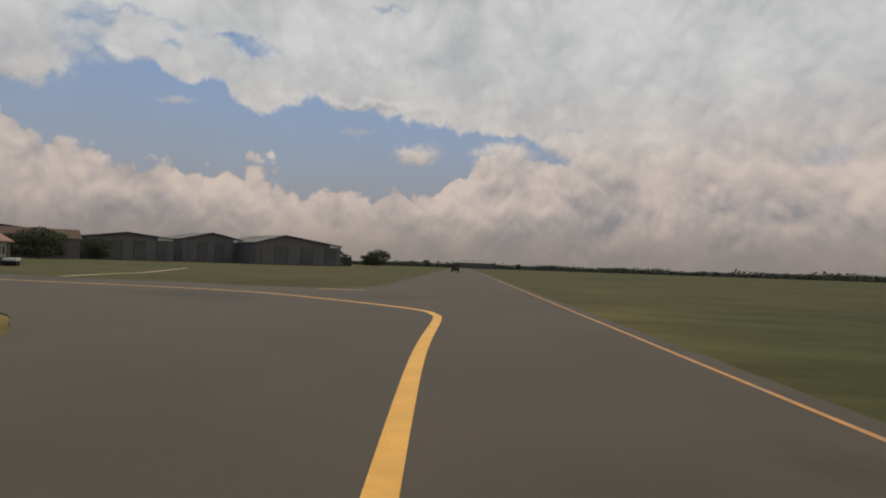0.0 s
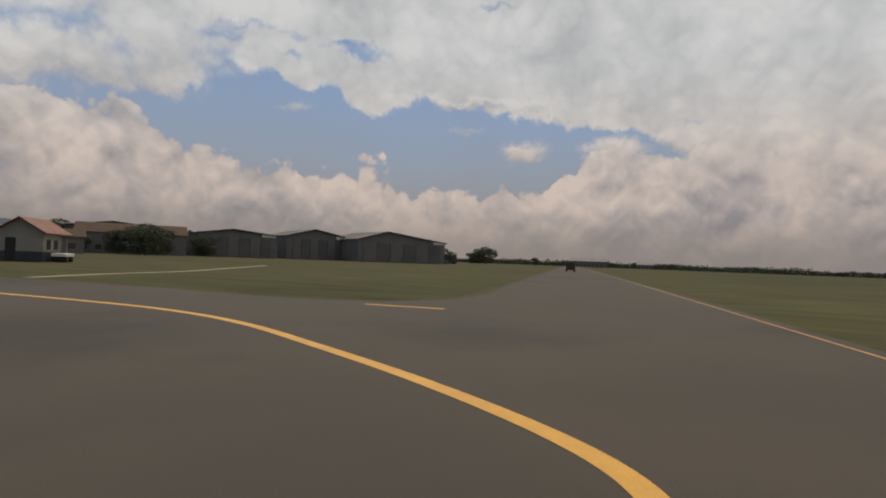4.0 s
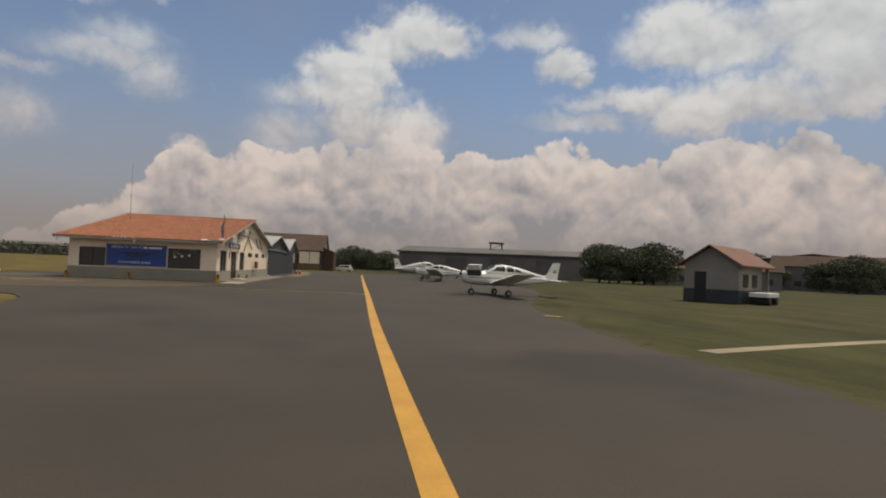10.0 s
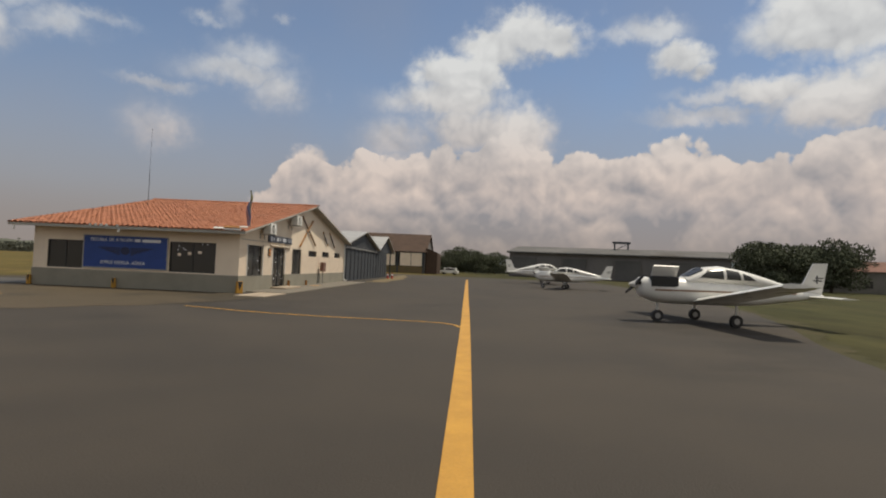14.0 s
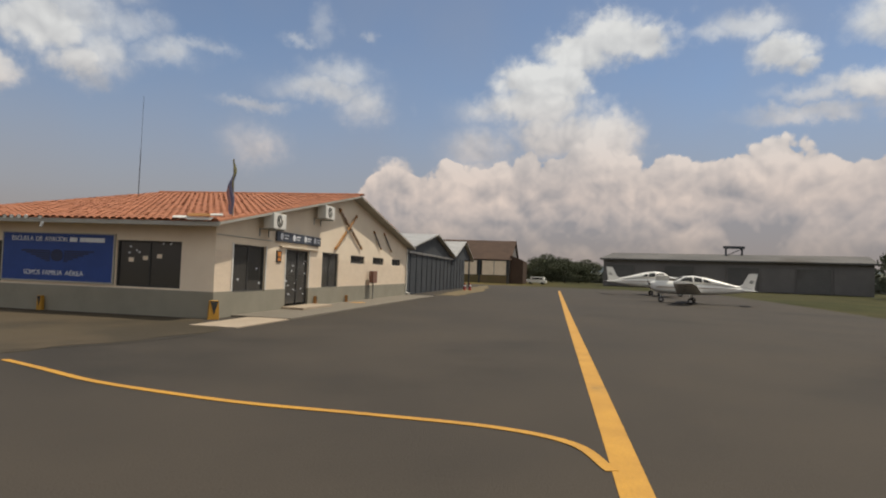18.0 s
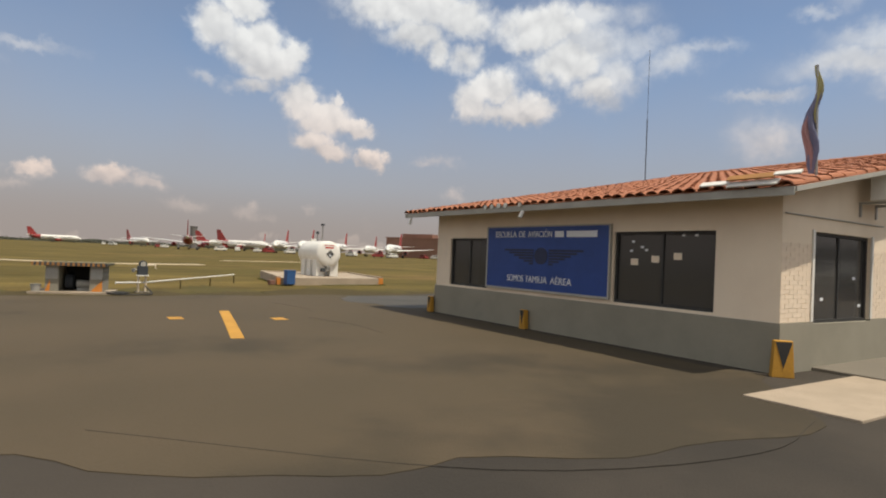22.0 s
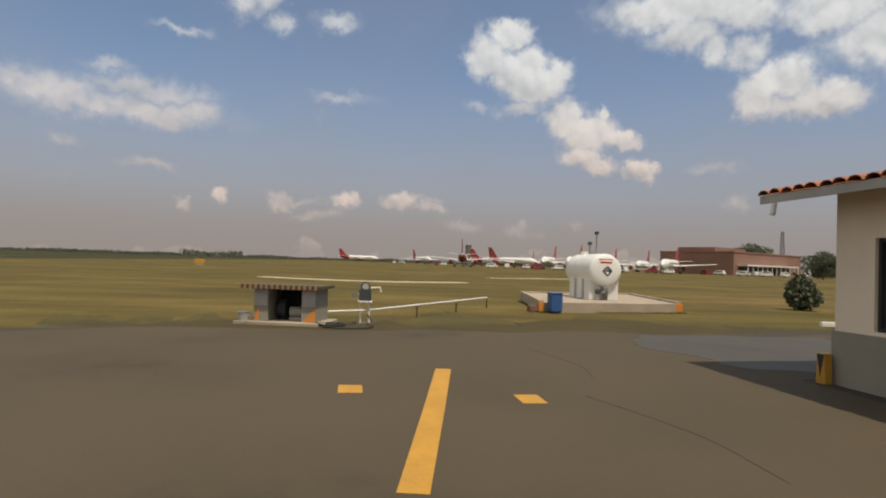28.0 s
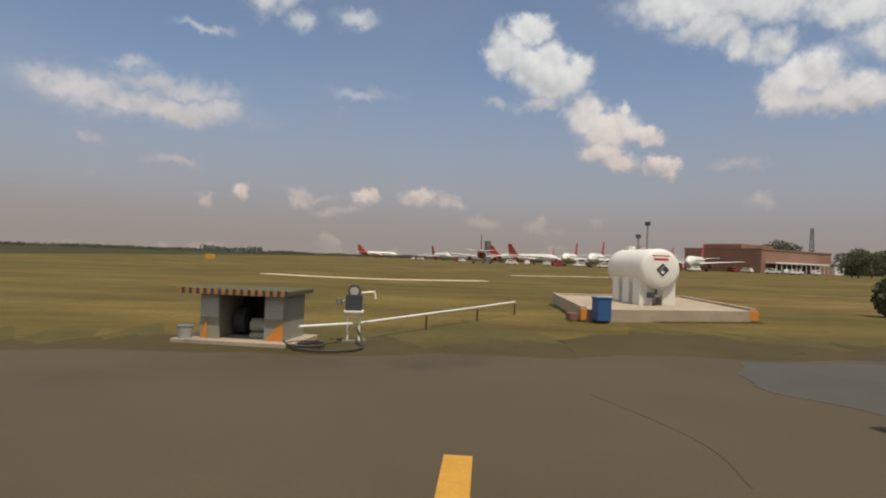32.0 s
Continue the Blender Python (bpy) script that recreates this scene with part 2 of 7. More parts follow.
    # the unseen sky goes on behind and above, cloud thickened to brighten shaded walls
    far = math_node("MULTIPLY", ramp(math_node("ABSOLUTE", math_node("SUBTRACT", az, 5.0)), 118.0, 140.0), 1.15)
    high = math_node("MULTIPLY", ramp(el, 30.0, 42.0), 0.85)
    rest = math_node("MULTIPLY", math_node("MAXIMUM", far, high), math_node("MULTIPLY", n1["Fac"], 1.3))
    all_dens = math_node("ADD", dens, rest)
    rough = math_node("MULTIPLY_ADD", math_node("SUBTRACT", fine, 0.5), 0.26, all_dens)
    rough = math_node("MULTIPLY_ADD", math_node("SUBTRACT", puff, 0.45), 0.34, rough)
    cover = ramp(rough, 0.16, 0.74)
    # thin veils without firm edges
    veils = math_node("MULTIPLY", veils, math_node("MULTIPLY_ADD", n1["Fac"], 1.9, 0.30), clamp=True)
    cover = math_node("MAXIMUM", cover, math_node("MULTIPLY", ramp(veils, 0.05, 0.80), 0.8))
    height = math_node("DIVIDE", tall, math_node("ADD", total, 0.2))
    gain = math_node("MULTIPLY", math_node("MULTIPLY_ADD", bank, 0.30, 0.70), math_node("MULTIPLY_ADD", deck, -0.45, 1.0))
    relief = math_node("MULTIPLY", math_node("SUBTRACT", puff, puff_up), gain)
    relief = math_node("MULTIPLY_ADD", math_node("SUBTRACT", puff, 0.45), 0.22, relief)
    lit = math_node("ADD", relief, math_node("SUBTRACT", math_node("MULTIPLY_ADD", height, 0.45, 0.72), math_node("MULTIPLY", bank, 0.16)))
    rim = math_node("SUBTRACT", el, crest)
    lit = math_node("ADD", lit, math_node("MULTIPLY", math_node("MULTIPLY", bank, ramp(rim, -4.0, 0.0)), 0.30))
    lit = math_node("SUBTRACT", lit, math_node("MULTIPLY", math_node("MULTIPLY", bank, ramp(rim, -3.5, -9.5)), 0.40))
    lit = math_node("MULTIPLY_ADD", math_node("SUBTRACT", noise_at(way, 9.0, 2.0, 0.5)["Fac"], 0.5), math_node("MULTIPLY_ADD", math_node("MAXIMUM", bank, deck), 0.9, 0.35), lit, clamp=True)
    cloud = mix(lit, (0.46, 0.47, 0.50), (0.86, 0.86, 0.85))
    low = ramp(el, 19.0, 6.0)
    cloud = mix(math_node("MULTIPLY", low, 0.85), cloud, mix(lit, (0.345, 0.328, 0.345), (0.84, 0.67, 0.575)))
    sky = node("ShaderNodeTexSky", sky_type="NISHITA", sun_disc=False, sun_elevation=radians(SUN_ELEVATION),
               sun_rotation=radians(90 - SUN_HEADING), air_density=1.0, dust_density=0.8, altitude=900.0)
    clear = node("ShaderNodeVectorMath", operation="SCALE")
    L.new(sky.outputs[0], clear.inputs[0])
    clear.inputs["Scale"].default_value = 0.125
    veil = math_node("MULTIPLY_ADD", broad, 0.42, 0.0)
    tint = mix(veil, clear.outputs[0], (0.36, 0.375, 0.43))
    haze = mix(math_node("MULTIPLY", ramp(el, 19.0, 1.5), 0.92), tint, (0.360, 0.328, 0.332))
    full = mix(cover, haze, cloud)
    full = mix(math_node("MULTIPLY", ramp(el, 6.5, 0.3), 0.85), full, (0.362, 0.308, 0.280))
    bg = node("ShaderNodeBackground")
    L.new(full, bg.inputs[0])
    bg.inputs[1].default_value = 1.0
    L.new(bg.outputs[0], node("ShaderNodeOutputWorld").inputs[0])
    w.cycles.sampling_method = "MANUAL"
    w.cycles.sample_map_resolution = 512


make_world()

# ---- materials ----
def surface(name, base, other, rough=0.8, scale=3.0, fine=60.0, bump=0.1, metal=0.0, amount=0.5, stain=None, stain_at=0.62, per_piece=0.0, spec=0.5):
    """A surface of two colours in broad patches and fine grain, with slight relief; stain: a third colour in patches."""
    m = bpy.data.materials.new(name)
    m.use_nodes = True
    nt = m.node_tree
    N, L = nt.nodes, nt.links
    p = N["Principled BSDF"]
    tc = N.new("ShaderNodeTexCoord").outputs["Object"]

    def noise_tex(s, detail=6.0):
        n = N.new("ShaderNodeTexNoise")
        n.inputs["Scale"].default_value, n.inputs["Detail"].default_value, n.inputs["Roughness"].default_value = s, detail, 0.62
        L.new(tc, n.inputs["Vector"])
        return n.outputs["Fac"]

    def mix(f, a, b, kind="MIX"):
        n = N.new("ShaderNodeMix")
        n.data_type, n.blend_type = "RGBA", kind
        for k, v in ((0, f), (6, a), (7, b)):
            if isinstance(v, (int, float)):
                n.inputs[k].default_value = v
            elif isinstance(v, tuple):
                n.inputs[k].default_value = (*v, 1)
            else:
                L.new(v, n.inputs[k])
        return n.outputs[2]

    def ramp(v, a, b, top=1.0):
        n = N.new("ShaderNodeMapRange")
        n.interpolation_type = "SMOOTHSTEP"
        L.new(v, n.inputs[0])
        n.inputs[1].default_value, n.inputs[2].default_value, n.inputs[4].default_value = a, b, top
        return n.outputs[0]

    big, small = noise_tex(scale), noise_tex(fine, 3.0)
    col = mix(ramp(big, 0.3, 0.7, amount * 2 if amount < 0.5 else 1.0), base, other)
    col = mix(ramp(small, 0.35, 0.65, 0.35), col, tuple(0.7 * v for v in other))
    if stain:
        col = mix(ramp(noise_tex(scale * 0.37), stain_at, stain_at + 0.12, 0.85), col, stain)
    if per_piece:
        info = N.new("ShaderNodeObjectInfo").outputs["Random"]
        island = N.new("ShaderNodeNewGeometry").outputs["Random Per Island"]
        add = N.new("ShaderNodeMath")
        add.operation = "ADD"
        L.new(info, add.inputs[0]), L.new(island, add.inputs[1])
        frac = N.new("ShaderNodeMath")
        frac.operation = "FRACT"
        L.new(add.outputs[0], frac.inputs[0])
        col = mix(ramp(frac.outputs[0], 0.0, 1.0, per_piece), col, tuple(min(1.0, 0.45 * v) for v in base))
    L.new(col, p.inputs["Base Color"])
    p.inputs["Metallic"].default_value = metal
    p.inputs["Specular IOR Level"].default_value = spec
    r = N.new("ShaderNodeMapRange")
    L.new(big, r.inputs[0])
    r.inputs[3].default_value, r.inputs[4].default_value = max(0.02, rough - 0.12), min(1.0, rough + 0.1)
    L.new(r.outputs[0], p.inputs["Roughness"])
    if bump:
        b = N.new("ShaderNodeBump")
        b.inputs["Strength"].default_value, b.inputs["Distance"].default_value = bump, 0.02
        L.new(small, b.inputs["Height"])
        L.new(b.outputs[0], p.inputs["Normal"])
    return m


M_GRASS = surface("mown_grass", (0.132, 0.095, 0.030), (0.080, 0.066, 0.020), 0.95, 0.07, 7.0, 0.6, stain=(0.150, 0.098, 0.040), stain_at=0.56, spec=0.1)


def vary_grass(m):
    """The east field is a darker, greener sward; the west field is drier and yellower."""
    nt = m.node_tree
    N, L = nt.nodes, nt.links
    p = N["Principled BSDF"]
    old = p.inputs["Base Color"].links[0].from_socket
    tc = N.new("ShaderNodeTexCoord").outputs["Object"]
    sep = N.new("ShaderNodeSeparateXYZ")
    L.new(tc, sep.inputs[0])
    n = N.new("ShaderNodeTexNoise")
    n.inputs["Scale"].default_value, n.inputs["Detail"].default_value = 0.035, 6.0
    L.new(tc, n.inputs["Vector"])
    w = N.new("ShaderNodeMath")
    w.operation = "MULTIPLY_ADD"
    L.new(n.outputs["Fac"], w.inputs[0])
    w.inputs[1].default_value = 22.0
    L.new(sep.outputs[0], w.inputs[2])
    r = N.new("ShaderNodeMapRange")
    r.interpolation_type = "SMOOTHSTEP"
    L.new(w.outputs[0], r.inputs[0])
    r.inputs[1].default_value, r.inputs[2].default_value, r.inputs[4].default_value = 8.0, 26.0, 0.88
    south = N.new("ShaderNodeMapRange")
    south.interpolation_type = "SMOOTHSTEP"
    L.new(sep.outputs[1], south.inputs[0])
    south.inputs[1].default_value, south.inputs[2].default_value, south.inputs[4].default_value = -58.0, -67.0, 0.95
    both = N.new("ShaderNodeMath")
    both.operation = "MAXIMUM"
    L.new(r.outputs[0], both.inputs[0]), L.new(south.outputs[0], both.inputs[1])
    spot = N.new("ShaderNodeMapRange")
    L.new(n.outputs["Fac"], spot.inputs[0])
    spot.inputs[1].default_value, spot.inputs[2].default_value = 0.38, 0.62
    green = N.new("ShaderNodeMix")
    green.data_type = "RGBA"
    green.inputs[6].default_value, green.inputs[7].default_value = (0.029, 0.034, 0.0115, 1), (0.044, 0.042, 0.0175, 1)
    L.new(spot.outputs[0], green.inputs[0])
    mx = N.new("ShaderNodeMix")
    mx.data_type = "RGBA"
    L.new(both.outputs[0], mx.inputs[0]), L.new(old, mx.inputs[6]), L.new(green.outputs[2], mx.inputs[7])
    # drifts of small yellow flowers and drier tufts, a few metres long
    flat = N.new("ShaderNodeMapping")
    flat.inputs["Scale"].default_value = (0.42, 0.13, 1.0)
    L.new(tc, flat.inputs["Vector"])
    drift = N.new("ShaderNodeTexNoise")
    drift.inputs["Scale"].default_value, drift.inputs["Detail"].default_value, drift.inputs["Roughness"].default_value = 1.0, 7.0, 0.66
    L.new(flat.outputs[0], drift.inputs["Vector"])
    tone = N.new("ShaderNodeMapRange")
    L.new(drift.outputs["Fac"], tone.inputs[0])
    tone.inputs[1].default_value, tone.inputs[2].default_value, tone.inputs[3].default_value, tone.inputs[4].default_value = 0.33, 0.67, 0.66, 1.36
    scaled = N.new("ShaderNodeVectorMath")
    scaled.operation = "SCALE"
    L.new(mx.outputs[2], scaled.inputs[0]), L.new(tone.outputs[0], scaled.inputs["Scale"])
    L.new(scaled.outputs[0], p.inputs["Base Color"])


vary_grass(M_GRASS)
M_DRYVERGE = surface("dry_brown_verge", (0.075, 0.058, 0.028), (0.060, 0.048, 0.022), 0.95, 0.5, 9.0, 0.5, stain=(0.09, 0.085, 0.035), stain_at=0.56, spec=0.1)
M_EASTVERGE = surface("trodden_grass", (0.066, 0.058, 0.030), (0.052, 0.050, 0.024), 0.95, 0.5, 9.0, 0.5, spec=0.1)
M_HALFDRY = surface("half_dry_grass", (0.092, 0.074, 0.028), (0.074, 0.064, 0.023), 0.95, 0.6, 8.0, 0.6, stain=(0.105, 0.080, 0.030), stain_at=0.55, spec=0.1)
# cream plaster greyed darker: shade and haze on the walls, put into the colour
M_SHADEPLASTER = surface("shade_greyed_plaster", (0.27, 0.25, 0.22), (0.22, 0.205, 0.18), 0.9, 0.8, 60.0, 0.1, stain=(0.26, 0.24, 0.20), stain_at=0.58)
M_OLDTILE = surface("old_dull_red_tile", (0.20, 0.095, 0.065), (0.15, 0.08, 0.06), 0.9, 0.9, 30.0, 0.2, stain=(0.11, 0.08, 0.065), stain_at=0.56)
M_DULLROOF = surface("dull_grey_sheet_roof", (0.15, 0.145, 0.14), (0.11, 0.108, 0.105), 0.95, 0.12, 6.0, 0.1, stain=(0.085, 0.078, 0.07), stain_at=0.58, spec=0.1)
M_BLADE = surface("grass_blade", (0.16, 0.15, 0.045), (0.12, 0.125, 0.035), 0.9, 0.3, 20.0, 0.0, per_piece=0.35, spec=0.1)
M_TARMAC = surface("worn_asphalt", (0.035, 0.0295, 0.0235), (0.055, 0.0455, 0.035), 0.9, 0.22, 45.0, 0.35, stain=(0.026, 0.0225, 0.018), stain_at=0.54, spec=0.3)
M_OLDCONC = surface("stained_apron_concrete", (0.064, 0.049, 0.028), (0.080, 0.060, 0.036), 0.88, 0.35, 40.0, 0.3, stain=(0.036, 0.029, 0.018), stain_at=0.50, spec=0.3)
M_CONC = surface("pale_concrete", (0.39, 0.315, 0.235), (0.31, 0.255, 0.19), 0.9, 1.2, 60.0, 0.3, stain=(0.15, 0.13, 0.105), stain_at=0.58)
M_WALK = surface("grey_walkway_concrete", (0.140, 0.124, 0.098), (0.165, 0.146, 0.116), 0.9, 0.9, 60.0, 0.3, stain=(0.10, 0.09, 0.075), stain_at=0.6)
M_YELLOW = surface("worn_yellow_paint", (0.50, 0.26, 0.025), (0.40, 0.205, 0.025), 0.7, 1.5, 40.0, 0.2, stain=(0.16, 0.11, 0.05), stain_at=0.63)
M_DRAIN = surface("sun_bleached_drain_edge", (0.56, 0.47, 0.33), (0.47, 0.39, 0.27), 0.9, 0.6, 20.0, 0.3, stain=(0.30, 0.25, 0.16), stain_at=0.6)
M_EARTH = surface("dry_earth", (0.30, 0.24, 0.15), (0.22, 0.18, 0.11), 0.95, 0.8, 30.0, 0.5)
M_RED_EARTH = surface("bare_reddish_soil", (0.16, 0.11, 0.055), (0.12, 0.10, 0.045), 0.95, 0.6, 20.0, 0.5)
M_CREAM = surface("cream_plaster", (0.80, 0.69, 0.545), (0.73, 0.62, 0.485), 0.85, 0.8, 80.0, 0.08, stain=(0.58, 0.53, 0.44), stain_at=0.64)
M_BRICK = surface("cream_painted_brick", (0.80, 0.68, 0.54), (0.73, 0.61, 0.48), 0.85, 1.6, 70.0, 0.1, per_piece=0.10)
M_PLINTH = surface("grey_painted_plinth", (0.27, 0.252, 0.20), (0.23, 0.215, 0.17), 0.8, 0.9, 70.0, 0.1, stain=(0.17, 0.16, 0.135), stain_at=0.62)
M_WHITE = surface("white_paint", (0.74, 0.73, 0.69), (0.66, 0.65, 0.61), 0.55, 1.2, 50.0, 0.03, stain=(0.52, 0.50, 0.45), stain_at=0.68)
M_AIRWHITE = surface("white_aircraft_enamel", (0.72, 0.71, 0.67), (0.66, 0.65, 0.61), 0.3, 1.0, 60.0, 0.0)
M_BROWNSTRIPE = surface("brown_stripe_paint", (0.22, 0.12, 0.06), (0.16, 0.09, 0.05), 0.4, 2.0, 60.0, 0.0)
M_TILE = surface("terracotta_tile", (0.36, 0.135, 0.062), (0.30, 0.11, 0.055), 0.85, 0.9, 40.0, 0.25, stain=(0.24, 0.115, 0.07), stain_at=0.6, per_piece=0.38)
M_SOFFIT = surface("grey_soffit_board", (0.40, 0.37, 0.31), (0.33, 0.305, 0.26), 0.85, 1.5, 60.0, 0.1, stain=(0.24, 0.22, 0.19), stain_at=0.6)
M_FASCIA = surface("grey_fascia", (0.40, 0.39, 0.35), (0.33, 0.32, 0.29), 0.7, 1.5, 60.0, 0.1)
M_DARKSTEEL = surface("dark_blue_sheet_steel", (0.040, 0.047, 0.056), (0.030, 0.035, 0.043), 0.75, 0.7, 40.0, 0.1)
M_BLACK = surface("black_rubber", (0.018, 0.018, 0.018), (0.03, 0.03, 0.03), 0.7, 4.0, 60.0, 0.1)
M_ROOFMETAL = surface("weathered_zinc_roof", (0.46, 0.45, 0.42), (0.36, 0.35, 0.33), 0.5, 0.6, 30.0, 0.1, metal=0.4, stain=(0.28, 0.24, 0.20), stain_at=0.62)
M_RUSTROOF = surface("brown_sheet_roof", (0.085, 0.057, 0.042), (0.066, 0.046, 0.036), 0.95, 0.5, 30.0, 0.1, spec=0.1)
M_HANGARWALL = surface("dull_hangar_sheet", (0.165, 0.155, 0.148), (0.135, 0.128, 0.124), 0.85, 0.25, 20.0, 0.1)
M_REDBRICK = surface("red_brick_terminal", (0.25, 0.135, 0.095), (0.21, 0.115, 0.085), 0.9, 0.08, 6.0, 0.1, stain=(0.17, 0.09, 0.07), stain_at=0.6)
M_BLUE = surface("blue_banner_vinyl", (0.012, 0.055, 0.26), (0.010, 0.045, 0.21), 0.45, 1.5, 60.0, 0.02)
M_DARKBLUE = surface("dark_emblem_vinyl", (0.012, 0.022, 0.075), (0.010, 0.018, 0.06), 0.5, 3.0, 60.0, 0.0)
M_SIGNGREY = surface("slate_sign_board", (0.05, 0.06, 0.085), (0.04, 0.05, 0.07), 0.5, 2.0, 60.0, 0.0)
M_LETTER = surface("white_lettering", (0.72, 0.74, 0.78), (0.66, 0.68, 0.72), 0.5, 6.0, 80.0, 0.0)
M_RED = surface("red_paint", (0.50, 0.035, 0.025), (0.42, 0.03, 0.02), 0.45, 2.0, 40.0, 0.0)
M_OCHRE = surface("faded_ochre_paint", (0.36, 0.17, 0.045), (0.28, 0.14, 0.045), 0.8, 3.0, 40.0, 0.1, stain=(0.20, 0.13, 0.07), stain_at=0.58)
M_FINRED = surface("dark_red_fin_paint", (0.30, 0.035, 0.03), (0.24, 0.03, 0.03), 0.45, 0.5, 10.0, 0.0)
M_ORANGE = surface("orange_paint", (0.60, 0.22, 0.03), (0.52, 0.19, 0.03), 0.6, 3.0, 40.0, 0.05)
M_STEEL = surface("galvanised_steel", (0.42, 0.42, 0.41), (0.34, 0.34, 0.33), 0.4, 5.0, 50.0, 0.05, metal=0.8)
M_WOODPROP = surface("varnished_propeller_wood", (0.22, 0.12, 0.05), (0.15, 0.08, 0.035), 0.4, 6.0, 60.0, 0.05)
M_BARREL = surface("blue_drum_paint", (0.03, 0.10, 0.27), (0.025, 0.08, 0.22), 0.5, 3.0, 40.0, 0.05)
M_MOSS = surface("mossy_slab", (0.085, 0.075, 0.035), (0.065, 0.062, 0.03), 0.95, 2.5, 30.0, 0.3, stain=(0.13, 0.12, 0.10), stain_at=0.58)
M_BARK = surface("bark", (0.09, 0.07, 0.05), (0.06, 0.05, 0.035), 0.95, 3.0, 20.0, 0.4)
# greyer copy of the leaf colour, with distance haze mixed in
M_HAZELEAF = surface("hazed_far_foliage", (0.105, 0.112, 0.088), (0.118, 0.122, 0.100), 0.95, 0.1, 3.0, 0.0, per_piece=0.3, spec=0.05)
M_DAMP = surface("damp_smooth_concrete", (0.058, 0.052, 0.039), (0.050, 0.045, 0.034), 0.7, 0.5, 40.0, 0.1, stain=(0.044, 0.040, 0.032), stain_at=0.56)
# leaves lightened and desaturated to carry the haze over the distant trees
M_LEAF = surface("foliage", (0.095, 0.108, 0.068), (0.115, 0.122, 0.082), 0.95, 0.4, 6.0, 0.0, per_piece=0.3, spec=0.1)
# woods tinted blue-grey: the haze of distance is put into the colour
M_HILL = surface("hazed_wooded_hills", (0.09, 0.11, 0.12), (0.075, 0.09, 0.10), 1.0, 0.01, 0.2, 0.0, spec=0.0)
# near-black that stands for the shade inside rooms, bays and inlets
M_INSHADE = surface("painted_inside_shade", (0.02, 0.02, 0.02), (0.028, 0.027, 0.025), 0.9, 2.0, 30.0, 0.0)
M_FLAGY = surface("flag_cloth_yellow", (0.40, 0.37, 0.18), (0.34, 0.32, 0.16), 0.9, 8.0, 60.0, 0.1)
M_FLAGB = surface("flag_cloth_blue", (0.20, 0.20, 0.32), (0.16, 0.17, 0.27), 0.9, 8.0, 60.0, 0.1)
M_FLAGR = surface("flag_cloth_red", (0.42, 0.25, 0.25), (0.35, 0.20, 0.21), 0.9, 8.0, 60.0, 0.1)


def glass(name, tint, rough=0.05):
    m = bpy.data.materials.new(name)
    m.use_nodes = True
    p = m.node_tree.nodes["Principled BSDF"]
    p.inputs["Base Color"].default_value = (*tint, 1)
    p.inputs["Roughness"].default_value = rough
    p.inputs["Transmission Weight"].default_value = 0.35
    p.inputs["IOR"].default_value = 1.45
    return m


M_GLASS = glass("tinted_window_glass", (0.085, 0.082, 0.078), 0.12)
M_PLEXI = surface("dark_perspex", (0.045, 0.045, 0.043), (0.035, 0.036, 0.036), 0.22, 2.0, 30.0, 0.0, spec=0.35)


# ---- building helpers ----
def part(name, bm, material, parent=None, label=""):
    me = bpy.data.meshes.new(name)
    bm.to_mesh(me)
    bm.free()
    me.materials.append(material)
    ob = new(name, me)
    ob.parent = parent
    return tagged(ob, label) if label else ob


def thing(name, m, label, category, group="", kind=""):
    ob = new(name)
    ob.empty_display_size = 0.2
    ob.matrix_world = m
    return tagged(ob, label, category, group, kind)


def box(bm, x0, x1, y0, y1, z0, z1, bevel=0.0):
    r = bmesh.ops.create_cube(bm, size=1.0)
    for v in r["verts"]:
        v.co = Vector((x0 + (v.co.x + 0.5) * (x1 - x0), y0 + (v.co.y + 0.5) * (y1 - y0), z0 + (v.co.z + 0.5) * (z1 - z0)))
    if bevel:
        es = list({e for v in r["verts"] for e in v.link_edges})
        bmesh.ops.bevel(bm, geom=es, offset=bevel, segments=2, affect="EDGES", profile=0.6)
    return bm


def boxes(*dims, bevel=0.0):
    bm = bmesh.new()
    for d in dims:
        box(bm, *d, bevel=bevel)
    return bm


def tube(bm, a, b, r, r2=None, seg=12, caps=True):
    a, b = Vector(a), Vector(b)
    d = b - a
    m = Matrix.Translation((a + b) / 2) @ d.to_track_quat("Z", "Y").to_matrix().to_4x4()
    bmesh.ops.create_cone(bm, cap_ends=caps, segments=seg, radius1=r, radius2=r if r2 is None else r2, depth=d.length, matrix=m)
    return bm


def tubes(*runs, seg=12):
    bm = bmesh.new()
    for a, b, r in runs:
        tube(bm, a, b, r, seg=seg)
    return bm


def bent_tube(points, r, seg=8):
    """One continuous round tube along a bent line."""
    pts = [Vector(p) for p in points]
    rings = []
    for k, p in enumerate(pts):
        way = (pts[min(k + 1, len(pts) - 1)] - pts[max(k - 1, 0)]).normalized()
        side = way.cross(Vector((0, 0, 1))).normalized()
        up = side.cross(way)
        rings.append([tuple(p + (side * math.cos(2 * math.pi * j / seg) + up * math.sin(2 * math.pi * j / seg)) * r) for j in range(seg)])
    return loft(rings)


def loft(sections, close=True):
    """A skin over rings of points, one ring after another."""
    bm = bmesh.new()
    rings = [[bm.verts.new(p) for p in s] for s in sections]
    for a, b in zip(rings, rings[1:]):
        n = len(a)
        for k in range(n):
            bm.faces.new((a[k], a[(k + 1) % n], b[(k + 1) % n], b[k]))
    if close:
        bm.faces.new(rings[0][::-1])
        bm.faces.new(rings[-1])
    bmesh.ops.recalc_face_normals(bm, faces=bm.faces[:])
    return bm


